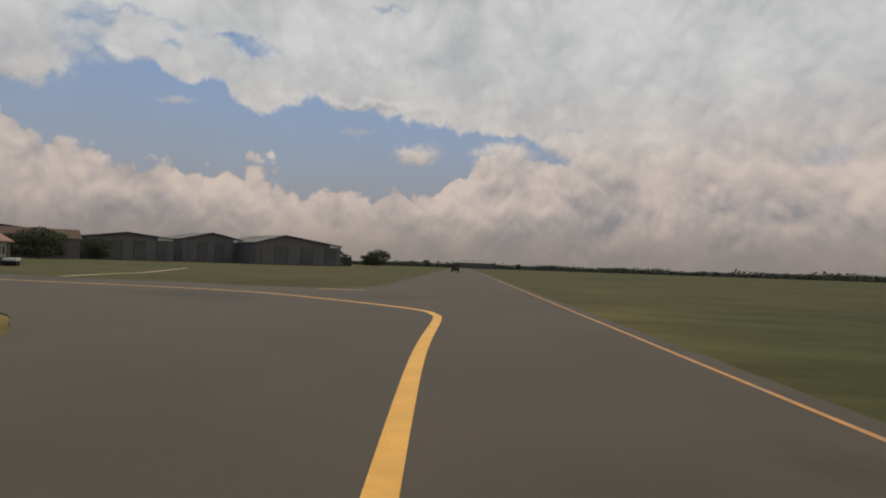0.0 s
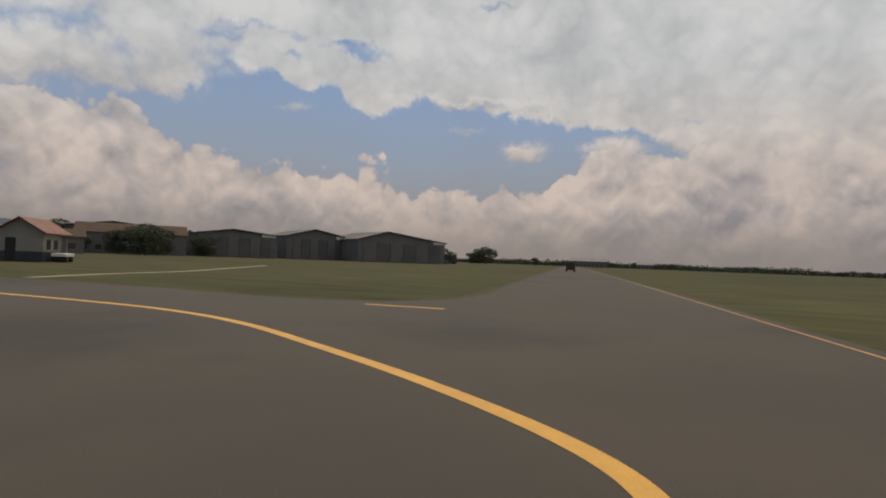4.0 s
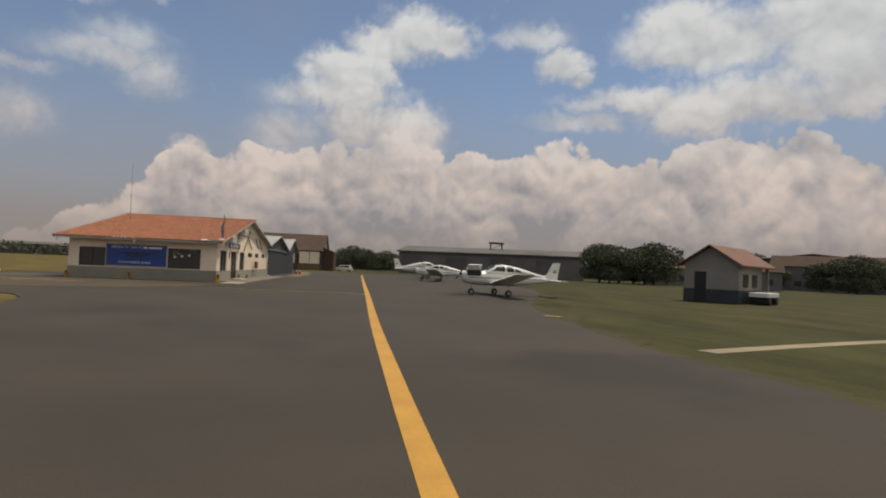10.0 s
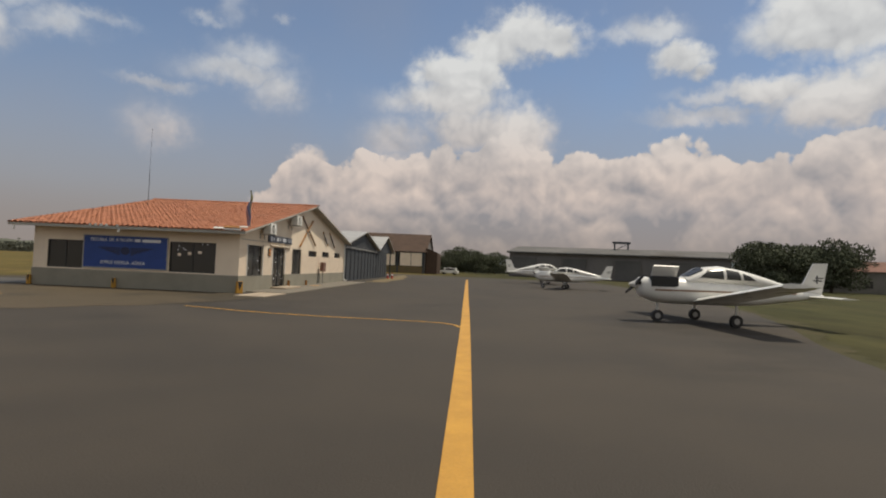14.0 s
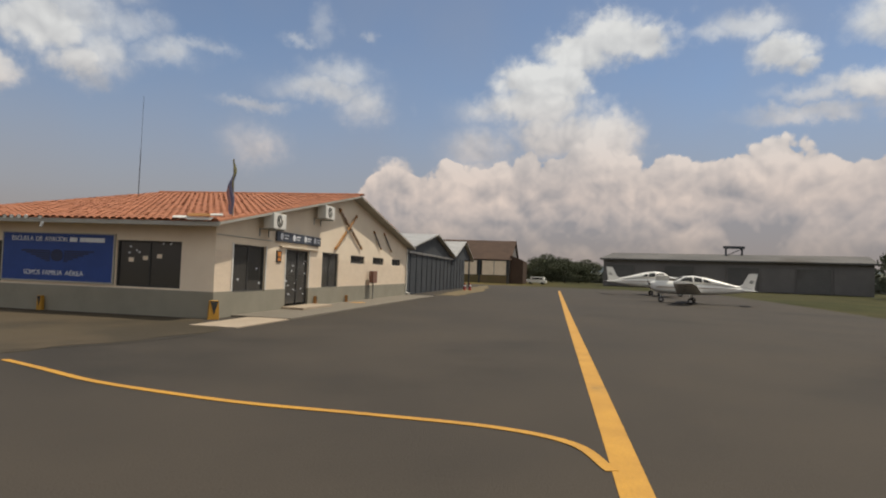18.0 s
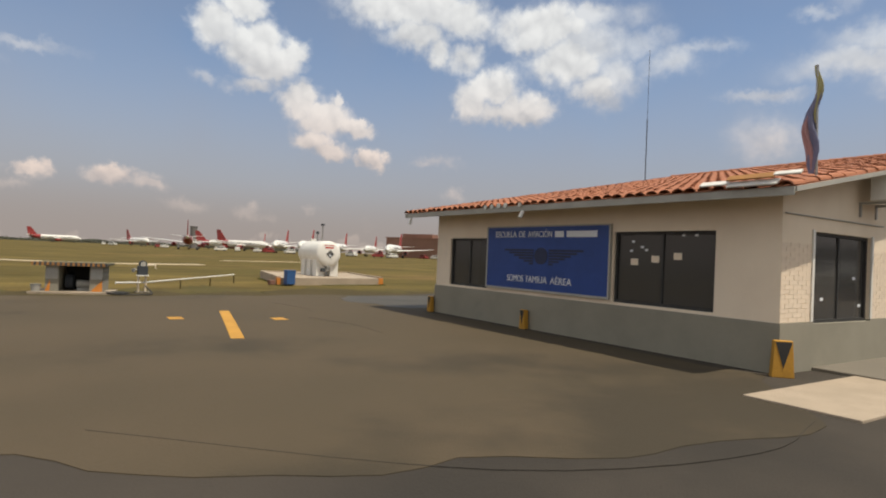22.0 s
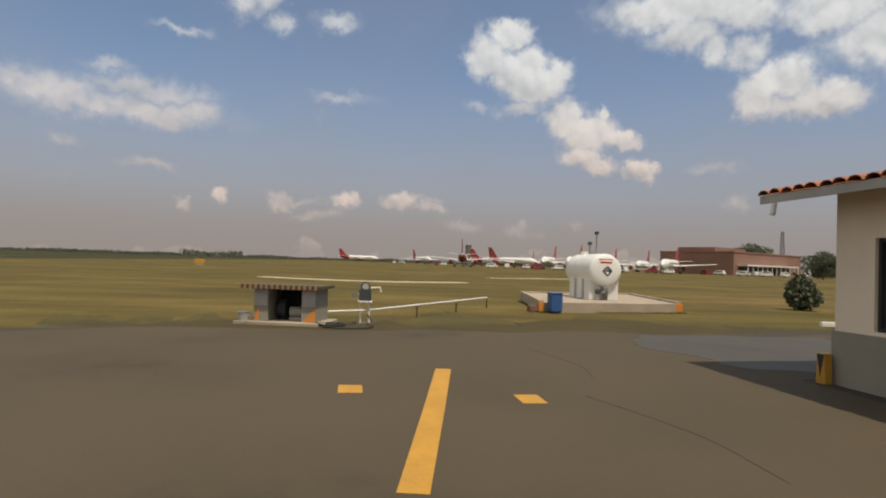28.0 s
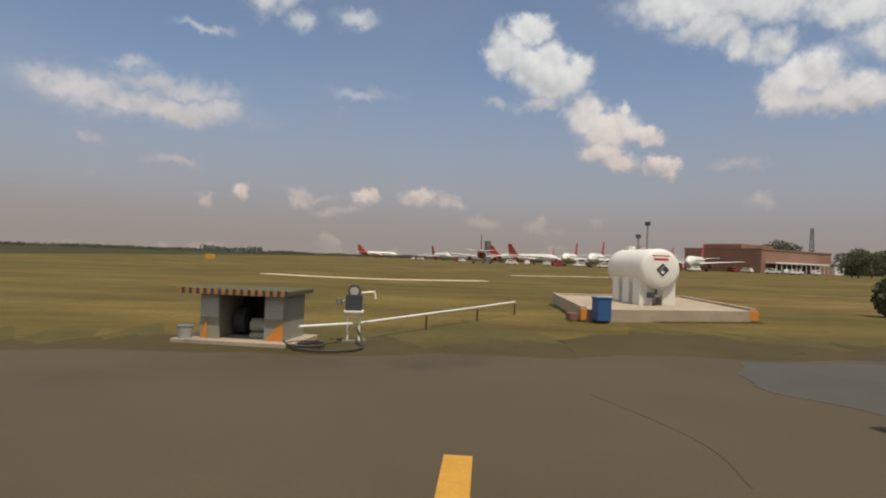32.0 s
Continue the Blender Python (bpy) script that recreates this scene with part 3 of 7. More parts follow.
def smooth(ob, angle=40):
    for f in ob.data.polygons:
        f.use_smooth = True
    me = ob.data
    me.set_sharp_from_angle(angle=radians(angle))
    return ob


def ribbon(points, width, z, thick=0.004):
    """A painted strip of even width along a line on the ground."""
    bm = bmesh.new()
    rows = []
    for k, p in enumerate(points):
        a, b = Vector(points[max(0, k - 1)]), Vector(points[min(len(points) - 1, k + 1)])
        s = (b - a).normalized()
        s = Vector((-s.y, s.x)) * width / 2
        q = Vector(p)
        rows.append([bm.verts.new((*(q + s), z)), bm.verts.new((*(q - s), z)), bm.verts.new((*(q - s), z - thick)), bm.verts.new((*(q + s), z - thick))])
    for a, b in zip(rows, rows[1:]):
        for k in range(4):
            bm.faces.new((a[k], b[k], b[(k + 1) % 4], a[(k + 1) % 4]))
    bm.faces.new(rows[0])
    bm.faces.new(rows[-1][::-1])
    bmesh.ops.recalc_face_normals(bm, faces=bm.faces[:])
    return bm


def curve_points(pts, n=8):
    """A smooth line through a few points."""
    out = []
    P = [Vector(p) for p in pts]
    P = [2 * P[0] - P[1]] + P + [2 * P[-1] - P[-2]]
    for k in range(1, len(P) - 2):
        a, b, c, d = P[k - 1:k + 3]
        for j in range(n):
            u = j / n
            out.append(0.5 * (2 * b + (c - a) * u + (2 * a - 5 * b + 4 * c - d) * u * u + (3 * b - a - 3 * c + d) * u ** 3))
    return out + [P[-2]]


def outline_slab(pts, z1, z0):
    bm = bmesh.new()
    top = [bm.verts.new((x, y, z1)) for x, y in pts]
    f = bm.faces.new(top)
    if f.normal.z < 0:
        f.normal_flip()
    r = bmesh.ops.extrude_face_region(bm, geom=[f])
    for v in r["geom"]:
        if isinstance(v, bmesh.types.BMVert):
            v.co.z = z0
    bmesh.ops.recalc_face_normals(bm, faces=bm.faces[:])
    return bm


# ---- ground ----
def make_ground():
    n, bm = 56, bmesh.new()
    steps = [0.0]
    for k in range(n):
        steps.append(steps[-1] + 3.0 * 1.0905 ** k)
    axis = [-s for s in steps[:0:-1]] + steps
    k = 4200 / axis[-1]
    grid = []
    for y in axis:
        row = []
        for x in axis:
            r = math.hypot(x, y)
            rise = 0.10 * noise.noise(Vector((x * 0.03, y * 0.03, 0))) * min(1.0, max(0.0, (r - 25) / 60))
            row.append(bm.verts.new((x * k, y * k, -0.03 + min(0.0, rise))))
        grid.append(row)
    for a, b in zip(grid, grid[1:]):
        for i in range(len(a) - 1):
            bm.faces.new((a[i], a[i + 1], b[i + 1], b[i]))
    return part("ground", bm, M_GRASS)


tagged(make_ground(), "flat airfield of mown green and yellowish grass", "grass", kind="structure")

def right_edge(x):
    return -64.0 + (x + 2.0) * 0.165


def left_edge(x):
    return -49.6 + (x - 22.0) * 0.175


east_edge = curve_points([(34, left_edge(34)), (26, -49.3), (20.5, -49.6), (17.6, -48.9), (15.7, -46.6), (15.3, -43), (15.8, -39), (15.8, -34), (15.4, -29), (15.9, -24), (16.8, -17), (18.2, -11.5), (19.7, -7.5),
                          (21.7, -2), (24, 7), (26, 20), (28, 38), (30, 60), (30, 75)], 3)
west_edge = curve_points([(-11.5, 12), (-15.6, 6), (-15.0, 2), (-14.7, -2), (-14.6, -6), (-14.8, -11), (-12, -16), (-4, -17.5), (-1, -22), (0, -32), (-1.5, -43), (-7, -51.5), (-16, -56.3), (-30, left_edge(-30))], 3)
taxi_outline = ([(-160, right_edge(-160)), (900, right_edge(900)), (900, left_edge(900))] + [tuple(p) for p in east_edge] + [(-3, 75), (-3, 24), (-8.9, 23.5)]
                + [tuple(p) for p in west_edge] + [(-160, left_edge(-160))])


def ragged(pts, step=0.8, depth=0.22):
    """Follows an outline with small breaks, as an old pavement edge has; long straight sides stay straight."""
    out = []
    for a, b in zip(pts, pts[1:] + pts[:1]):
        n = int(math.dist(a, b) / step)
        out.append(a)
        if math.dist(a, b) > 40:
            continue
        for k in range(1, n):
            x, y = a[0] + (b[0] - a[0]) * k / n, a[1] + (b[1] - a[1]) * k / n
            out.append((x + depth * noise.noise(Vector((x * 0.9, y * 0.9, 1.0))), y + depth * noise.noise(Vector((x * 0.9, y * 0.9, 7.0)))))
    return out


tagged(part("pavement", outline_slab(ragged(taxi_outline), 0.0, -0.25), M_TARMAC), "worn dark asphalt taxiway and apron", "pavement", kind="structure")
south_patch = [(-14.7, -11), (-15.0, 5), (-9.7, 5), (-9.4, -0.3), (0.0, -0.3), (1.75, -2.5), (1.5, -4.8), (0.6, -7.6), (-1.5, -10.8), (-5, -13), (-9.5, -14.4), (-13, -14)]
tagged(part("pavement_old_concrete", outline_slab(ragged(south_patch, 0.35, 0.35), 0.006, -0.1), M_OLDCONC), "stained brownish concrete apron beside the flight school", "pavement", kind="structure")

# painted lines
centre = curve_points([(-40, -66.2), (-20, -62.2), (-7.4, -59.6), (-0.2, -58.4), (1.6, -57.9), (3.0, -57.1), (4.8, -54.9), (6.8, -51.8), (8.2, -49.4), (9.15, -47.0), (9.7, -44.2), (9.88, -40), (9.84, -34), (9.8, -26), (9.84, -16), (9.87, -8), (9.88, 2), (9.9, 12), (9.95, 30), (10.0, 52)], 8)
tagged(part("taxi_line", ribbon(centre, 0.25, 0.005), M_YELLOW), "yellow painted taxiway centre line, curving onto the apron", "line marking", kind="structure")
tagged(part("edge_line", ribbon([(x, right_edge(x) + 0.5) for x in range(-120, 300, 12)], 0.10, 0.005), M_OCHRE), "thin yellow taxiway edge line beside the grass", "line marking", kind="structure")
lead = curve_points([(9.74, -10.3), (9.45, -9.6), (8.7, -9.25), (7.4, -9.15), (6.0, -9.1), (4.8, -8.9), (3.6, -8.6), (2.4, -8.1), (1.4, -7.7)], 6)
tagged(part("lead_line", ribbon(lead, 0.11, 0.009), M_YELLOW), "thin yellow lead-in line branching off the centre line", "line marking", kind="structure")
tagged(part("parking_line", ribbon([(-5.6, -6.2), (-7.9, -5.75), (-10.1, -5.33)], 0.22, 0.011), M_YELLOW), "yellow painted parking line near the fuel point", "line marking", kind="structure")
for x, y in ((-8.78, -6.62), (-8.25, -4.62)):
    tagged(part("stop_mark", ribbon([(x, y - 0.14), (x, y + 0.14)], 0.42, 0.011), M_YELLOW), "short yellow stop mark", "line marking", "stop marks beside the parking line", kind="structure")
for a, b in (((15.0, -48.4), (15.2, -51.05)), ((16.0, -20.75), (16.4, -21.3))):
    tagged(part("apron_mark", ribbon([a, b], 0.25, 0.005), M_YELLOW), "faded yellow mark on the asphalt near the grass", "line marking", kind="structure")

# concrete walk along the gable side and the pale slab at the corner
tagged(part("walkway", boxes((0.0, 1.9, 0.95, 22.0, -0.1, 0.05), bevel=0.015), M_WALK), "grey concrete walkway along the flight school", "walkway", kind="structure")
tagged(part("corner_slab", boxes((0.62, 1.87, -2.0, 0.93, -0.1, 0.03), bevel=0.01), M_CONC), "pale concrete slab at the corner of the building", "slab", kind="structure")

# earth paths in the grass
tagged(part("earth_path", ribbon(curve_points([(16.7, -29.7), (20.5, -28.0), (24.5, -26.4), (31, -24.4), (40, -19.8), (60, -9)], 5), 0.5, -0.015, 0.03), M_EARTH), "pale earth path through the grass", "path", kind="structure")
tagged(part("drain_edge", ribbon(curve_points([(-49, -13.5), (-46.5, -9.5), (-45.5, -5), (-46, -2.5), (-48, 2)], 5), 1.2, 0.02, 0.15), M_DRAIN), "strip of pale bleached concrete in the field", "path", kind="structure")
tagged(part("drain_edge_far", ribbon(curve_points([(-66, 8), (-69.5, 15), (-73, 22)], 5), 0.9, 0.02, 0.15), M_DRAIN), "long pale concrete drain edge in the field", "path", kind="structure")


# ---- flight school ----
BX0, BY1, EAVE, EAVE_N, RIDGE, MID = -9.15, 22.1, 2.715, 3.08, 4.86, 11.2
ROOF_W, ROOF_E = -9.9, 0.46   # ends of the roof along the ridge
OVER_S, OVER_N = 0.6, 0.5     # how far the eaves stand out
PL = 0.74
GABLE_HOLES = [(0.96, 2.97, 0.71, 2.14), (4.48, 6.5, 0.05, 2.14), (7.89, 9.74, 0.73, 2.17), (11.36, 13.44, 1.80, 2.17), (14.85, 16.89, 1.82, 2.19), (18.62, 20.62, 1.84, 2.21)]
SOUTH_HOLES = [(-8.52, -6.92, 0.79, 2.0), (-3.08, -1.03, 0.79, 2.11)]


def roof_z(y):
    if y <= MID:
        return RIDGE - (RIDGE - EAVE) * (MID - y) / MID
    return RIDGE - (RIDGE - EAVE_N) * (y - MID) / (BY1 - MID)


def eave_edge(s):
    """Where the roof boards end, south (1) or north (-1): y and height."""
    y = -OVER_S if s > 0 else BY1 + OVER_N
    return y, roof_z(y)


def wall_mesh(u0, u1, z0, z1, holes, place):
    """One connected wall with openings; place(u, d, z) sets a point, d 0 outside and 1 inside."""
    us = sorted({u0, u1, *[min(max(q, u0), u1) for h in holes for q in h[:2]]})
    zs = sorted({z0, z1, *[min(max(q, z0), z1) for h in holes for q in h[2:]]})
    solid = {(i, j): not any(h[0] - 1e-6 <= us[i] and us[i + 1] <= h[1] + 1e-6 and h[2] - 1e-6 <= zs[j] and zs[j + 1] <= h[3] + 1e-6 for h in holes)
             for i in range(len(us) - 1) for j in range(len(zs) - 1)}
    bm, made = bmesh.new(), {}

    def vert(i, d, j):
        if (i, d, j) not in made:
            made[i, d, j] = bm.verts.new(place(us[i], d, zs[j]))
        return made[i, d, j]

    for (i, j), full in solid.items():
        if not full:
            continue
        for d in (0, 1):
            bm.faces.new([vert(i, d, j), vert(i + 1, d, j), vert(i + 1, d, j + 1), vert(i, d, j + 1)])
        for di, dj, a, b in ((-1, 0, (i, j), (i, j + 1)), (1, 0, (i + 1, j), (i + 1, j + 1)), (0, -1, (i, j), (i + 1, j)), (0, 1, (i, j + 1), (i + 1, j + 1))):
            if not solid.get((i + di, j + dj), False):
                bm.faces.new([vert(a[0], 0, a[1]), vert(b[0], 0, b[1]), vert(b[0], 1, b[1]), vert(a[0], 1, a[1])])
    bmesh.ops.recalc_face_normals(bm, faces=bm.faces[:])
    return bm


def flight_school():
    T = 0.18
    house = thing("flight_school", pose(0, 0, 0), "low cream flight school building with terracotta tile roof", "building")
    # gable wall towards the taxi line: rectangle cells below the eave, wedge above
    bm = wall_mesh(0, BY1, PL, EAVE, GABLE_HOLES, lambda u, d, z: (-T * d, u, z))
    part("gable_wall", bm, M_CREAM, house, "cream plaster wall, upper part in the roof's shade")
    bm = bmesh.new()
    for x in (0.0, -T):
        bm.verts.new((x, 0, EAVE)), bm.verts.new((x, BY1, EAVE)), bm.verts.new((x, BY1, EAVE_N)), bm.verts.new((x, MID, RIDGE - 0.02))
    bm.verts.ensure_lookup_table()
    v = bm.verts
    for q in ((0, 1, 2, 3), (7, 6, 5, 4), (0, 4, 5, 1), (1, 5, 6, 2), (2, 6, 7, 3), (3, 7, 4, 0)):
        bm.faces.new([v[k] for k in q])
    bmesh.ops.recalc_face_normals(bm, faces=bm.faces[:])
    part("gable_top", bm, M_CREAM, house)
    bm = wall_mesh(BX0, -T, PL, EAVE, SOUTH_HOLES, lambda u, d, z: (u, T * d, z))
    part("south_wall", bm, M_CREAM, house)
    part("north_wall", boxes((BX0, -T, BY1 - T, BY1, 0, EAVE_N)), M_CREAM, house)
    bm = boxes((BX0, BX0 + T, T, BY1 - T, 0, EAVE))
    for x in (BX0, BX0 + T):
        bm.verts.new((x, 0, EAVE)), bm.verts.new((x, BY1, EAVE)), bm.verts.new((x, BY1, EAVE_N)), bm.verts.new((x, MID, RIDGE - 0.02))
    bm.verts.ensure_lookup_table()
    v = bm.verts[-8:]
    for q in ((0, 1, 2, 3), (7, 6, 5, 4), (0, 4, 5, 1), (1, 5, 6, 2), (2, 6, 7, 3), (3, 7, 4, 0)):
        bm.faces.new([v[k] for k in q])
    bmesh.ops.recalc_face_normals(bm, faces=bm.faces[:])
    part("west_wall", bm, M_CREAM, house)
    # plinth, a little proud of the wall
    holes = [(h[0], h[1], h[2] if k != 1 else -1.0, h[3]) for k, h in enumerate(GABLE_HOLES)]
    part("plinth", wall_mesh(-0.03, BY1 + 0.03, 0.0, PL, holes, lambda u, d, z: (0.03 - (T + 0.03) * d, u, z)), M_PLINTH, house, "grey painted plinth with scuffs")
    bm = wall_mesh(BX0 - 0.03, -T, 0.0, PL, SOUTH_HOLES, lambda u, d, z: (u, -0.03 + (T + 0.03) * d, z))
    part("plinth", bm, M_PLINTH, house, "grey painted plinth with scuffs")
    part("floor_slab", boxes((BX0 + T, -T, T, BY1 - T, -0.05, 0.04)), M_WALK, house)
    # added partitions coloured near-black, so the rooms look unlit through the glass
    part("back_partition", boxes((BX0 + T, -T, 4.4, 4.5, 0.04, EAVE), (-3.2, -3.1, 4.5, BY1 - T, 0.04, EAVE)), M_INSHADE, house)
    part("ceiling_board", boxes((BX0 + T, -T, T, BY1 - T, EAVE - 0.06, EAVE - 0.02)), M_CREAM, house)
    # roof boards and fascia under the tiles
    for s, name in ((1, "south_roof_deck"), (-1, "north_roof_deck")):
        y_e, z_e = eave_edge(s)
        bm = bmesh.new()
        xs = (ROOF_W, ROOF_E)
        vs = []
        for x in xs:
            vs.append([bm.verts.new((x, y_e, z_e)), bm.verts.new((x, MID, RIDGE)), bm.verts.new((x, MID, RIDGE + 0.06)), bm.verts.new((x, y_e, z_e + 0.06))])
        for k in range(4):
            bm.faces.new((vs[0][k], vs[1][k], vs[1][(k + 1) % 4], vs[0][(k + 1) % 4]))
        bm.faces.new(vs[0][::-1]), bm.faces.new(vs[1])
        bmesh.ops.recalc_face_normals(bm, faces=bm.faces[:])
        part(name, bm, M_TILE, house, "clay pan tiles between the covers")
        bm = bmesh.new()
        v = [bm.verts.new((x, y, z + d)) for d in (-0.022, -0.004) for x, y, z in ((ROOF_W, y_e, z_e), (ROOF_E - 0.035, y_e, z_e), (ROOF_E - 0.035, MID, RIDGE), (ROOF_W, MID, RIDGE))]
        bm.faces.new(v[:4]), bm.faces.new(v[4:])
        for k in range(4):
            bm.faces.new((v[k], v[(k + 1) % 4], v[4 + (k + 1) % 4], v[4 + k]))
        bmesh.ops.recalc_face_normals(bm, faces=bm.faces[:])
        part("soffit", bm, M_SOFFIT, house, "grey boards under the roof overhang")
        part("fascia_board", boxes((ROOF_W, ROOF_E, min(y_e, y_e - s * 0.03), max(y_e, y_e - s * 0.03), z_e - 0.07, z_e + 0.05), bevel=0.006), M_FASCIA, house)
    for s in (1, -1):
        bm = bmesh.new()
        y_e, z_e = eave_edge(s)
        for x in (ROOF_E - 0.03, ROOF_E + 0.02):
            for y, z in ((y_e, z_e), (MID, RIDGE)):
                bm.verts.new((x, y, z - 0.02)), bm.verts.new((x, y, z + 0.05))
        bm.verts.ensure_lookup_table()
        v = bm.verts
        for q in ((0, 1, 3, 2), (4, 6, 7, 5), (0, 2, 6, 4), (1, 5, 7, 3), (0, 4, 5, 1), (2, 3, 7, 6)):
            bm.faces.new([v[k] for k in q])
        bmesh.ops.recalc_face_normals(bm, faces=bm.faces[:])
        part("rake_board", bm, M_FASCIA, house, "grey board along the sloping roof edge")
    # loose sheets lying over the eave at the corner, tipped outwards
    for x0, x1, z, w, mt, lb in ((-0.90, -0.46, 2.80, 0.10, M_WHITE, "bent white sheet at the roof corner"), (-0.46, 0.22, 2.865, 0.12, M_OCHRE, "ochre board at the roof corner"),
                                 (-0.46, 0.27, 2.775, 0.13, M_WHITE, "bent white sheet at the roof corner"), (0.20, 0.56, 2.87, 0.08, M_WHITE, "bent white sheet at the roof corner")):
        q = part("loose_flashing", boxes((x0, x1, -w, 0.0, -0.012, 0.012), bevel=0.004), mt, house, lb)
        q.matrix_local = pose(0, -OVER_S - 0.02, z - 0.01, 38, 0, 0)
    part("gutter_spout", tubes(((-5.0, -0.62, 2.53), (-5.0, -0.70, 2.39), 0.04)), M_WHITE, house)
    part("gutter_spout", tubes(((-9.6, -0.62, 2.52), (-9.6, -0.65, 2.35), 0.04)), M_WHITE, house)
    part("downpipe", tubes(((0.07, BY1 - 0.12, 2.95), (0.07, BY1 - 0.12, 0.16), 0.05), ((0.07, BY1 - 0.12, 0.16), (0.32, BY1 - 0.12, 0.10), 0.05)), M_WHITE, house, "white plastic rain pipe")
    # pale bands round the first window and the door, and the ledge over the door
    for y0, y1, z0, z1 in (GABLE_HOLES[0], GABLE_HOLES[1]):
        z0 = max(z0, PL)
        for a, b in ((y0 - 0.07, y0 - 0.004), (y1 + 0.004, y1 + 0.07)):
            part("reveal_band", boxes((0.004, 0.026, a, b, z0 + 0.004, z1 + 0.02)), M_WHITE, house, "pale painted band beside the opening")
    part("door_ledge", boxes((0.004, 0.10, 3.95, 7.35, 2.19, 2.24), bevel=0.008), M_CREAM, house, "narrow cream ledge over the door")
    part("wall_conduit", tubes(((0.02, 0.05, 2.36), (0.02, 3.4, 2.36), 0.012)), M_FASCIA, house, "thin grey conduit along the wall")
    part("door_step", boxes((0.0, 0.85, 4.25, 7.0, 0.0, 0.13), bevel=0.02), M_CONC, house, "worn pale concrete door step")
    return house


school = flight_school()


def framed_window(name, parent, axis, u0, u1, z0, z1, panes, label):
    """A window set in a wall opening: axis 'y' for the gable side, 'x' for the south side."""
    def b(bm, a0, a1, d0, d1, c0, c1):
        return box(bm, d0, d1, a0, a1, c0, c1) if axis == "y" else box(bm, a0, a1, -d1, -d0, c0, c1)
    f = 0.05
    bm = bmesh.new()
    b(bm, u0, u1, -0.13, -0.05, z0, z0 + f), b(bm, u0, u1, -0.13, -0.05, z1 - f, z1)
    b(bm, u0, u0 + f, -0.13, -0.05, z0 + f, z1 - f), b(bm, u1 - f, u1, -0.13, -0.05, z0 + f, z1 - f)
    win = part(name, bm, M_BLACK, parent, label)
    w = (u1 - u0 - 2 * f) / panes
    for k in range(panes):
        bm = bmesh.new()
        b(bm, u0 + f + k * w + 0.008, u0 + f + (k + 1) * w - 0.008, -0.10, -0.092, z0 + f, z1 - f)
        part("pane", bm, M_GLASS, win)
        if k:
            bm = bmesh.new()
            b(bm, u0 + f + k * w - 0.02, u0 + f + k * w + 0.02, -0.125, -0.07, z0 + f, z1 - f)
            part("mullion", bm, M_BLACK, win)
    return win


for k, h in enumerate(GABLE_HOLES):
    if k == 1:
        continue
    framed_window("window", school, "y", *h, 2 if k < 3 else 2, "dark tinted window" if k < 3 else "small dark high window")
for h in SOUTH_HOLES:
    framed_window("window", school, "x", *h, 2, "large dark tinted window in black frame")
d = GABLE_HOLES[1]
door = part("entrance_door", boxes((-0.14, -0.05, d[0], d[0] + 0.07, 0.13, d[3]), (-0.14, -0.05, d[1] - 0.07, d[1], 0.13, d[3]), (-0.14, -0.05, d[0] + 0.07, d[1] - 0.07, d[3] - 0.07, d[3]), (-0.13, -0.06, d[0] + 1.10, d[0] + 1.18, 0.13, d[3] - 0.07)), M_BLACK, school, "dark double glass door with small white stickers")
for a, b in ((d[0] + 0.07, d[0] + 1.10), (d[0] + 1.18, d[1] - 0.07)):
    part("pane", boxes((-0.10, -0.09, a, b, 0.2, d[3] - 0.07)), M_GLASS, door)
rng = random.Random(4)
for k in range(16):
    y, z = d[0] + 0.12 + rng.random() * 1.9, 0.35 + rng.random() * 1.6
    part("sticker", boxes((-0.089, -0.084, y, y + 0.03 + 0.08 * rng.random(), z, z + 0.03 + 0.03 * rng.random())), M_LETTER, door)
for k in range(3):
    y, z = 1.3 + rng.random() * 1.6, 0.85 + rng.random() * 0.9
    part("sticker", boxes((-0.089, -0.084, y, y + 0.10, z, z + 0.05)), M_LETTER, school)
for k in range(6):
    x, z = -2.8 + rng.random() * 1.5, 1.62 + rng.random() * 0.42
    part("sticker", boxes((x, x + 0.06, 0.084, 0.089, z, z + 0.04)), M_LETTER, school)
for k in range(3):
    x = -2.75 + 0.45 * k
    part("posted_notice", boxes((x, x + 0.16, 0.083, 0.09, 1.5 + 0.06 * k, 1.62 + 0.06 * k)), M_CREAM, school)


def air_conditioner(y0, y1, z0, z1):
    w, hh, dp = y1 - y0, z1 - z0, 0.55
    ac = thing("air_conditioner", pose(0, (y0 + y1) / 2, z0), "white outdoor air conditioner unit on the gable wall", "air conditioner", "air conditioners on the wall")
    part("case", boxes((0.20, dp, -w / 2, w / 2, 0.0, hh), bevel=0.02), M_WHITE, ac)
    r = hh * 0.40
    part("fan_opening", tube(bmesh.new(), (dp - 0.01, -w * 0.04, hh / 2), (dp + 0.006, -w * 0.04, hh / 2), r, seg=28), M_INSHADE, ac)
    for k in range(6):
        a = math.pi * k / 6
        part("grille_bar", tubes(((dp + 0.012, -w * 0.04 - r * math.cos(a), hh / 2 - r * math.sin(a)), (dp + 0.012, -w * 0.04 + r * math.cos(a), hh / 2 + r * math.sin(a)), 0.006), seg=6), M_WHITE, ac)
    for s in (-0.35, 0.35):
        part("bracket", boxes((0.0, dp, s * w - 0.02, s * w + 0.02, -0.04, 0.0), (0.0, 0.03, s * w - 0.02, s * w + 0.02, -0.25, -0.04)), M_STEEL, ac)
    return ac


air_conditioner(2.36, 3.24, 2.72, 3.22)
air_conditioner(6.7, 7.65, 3.46, 3.97)


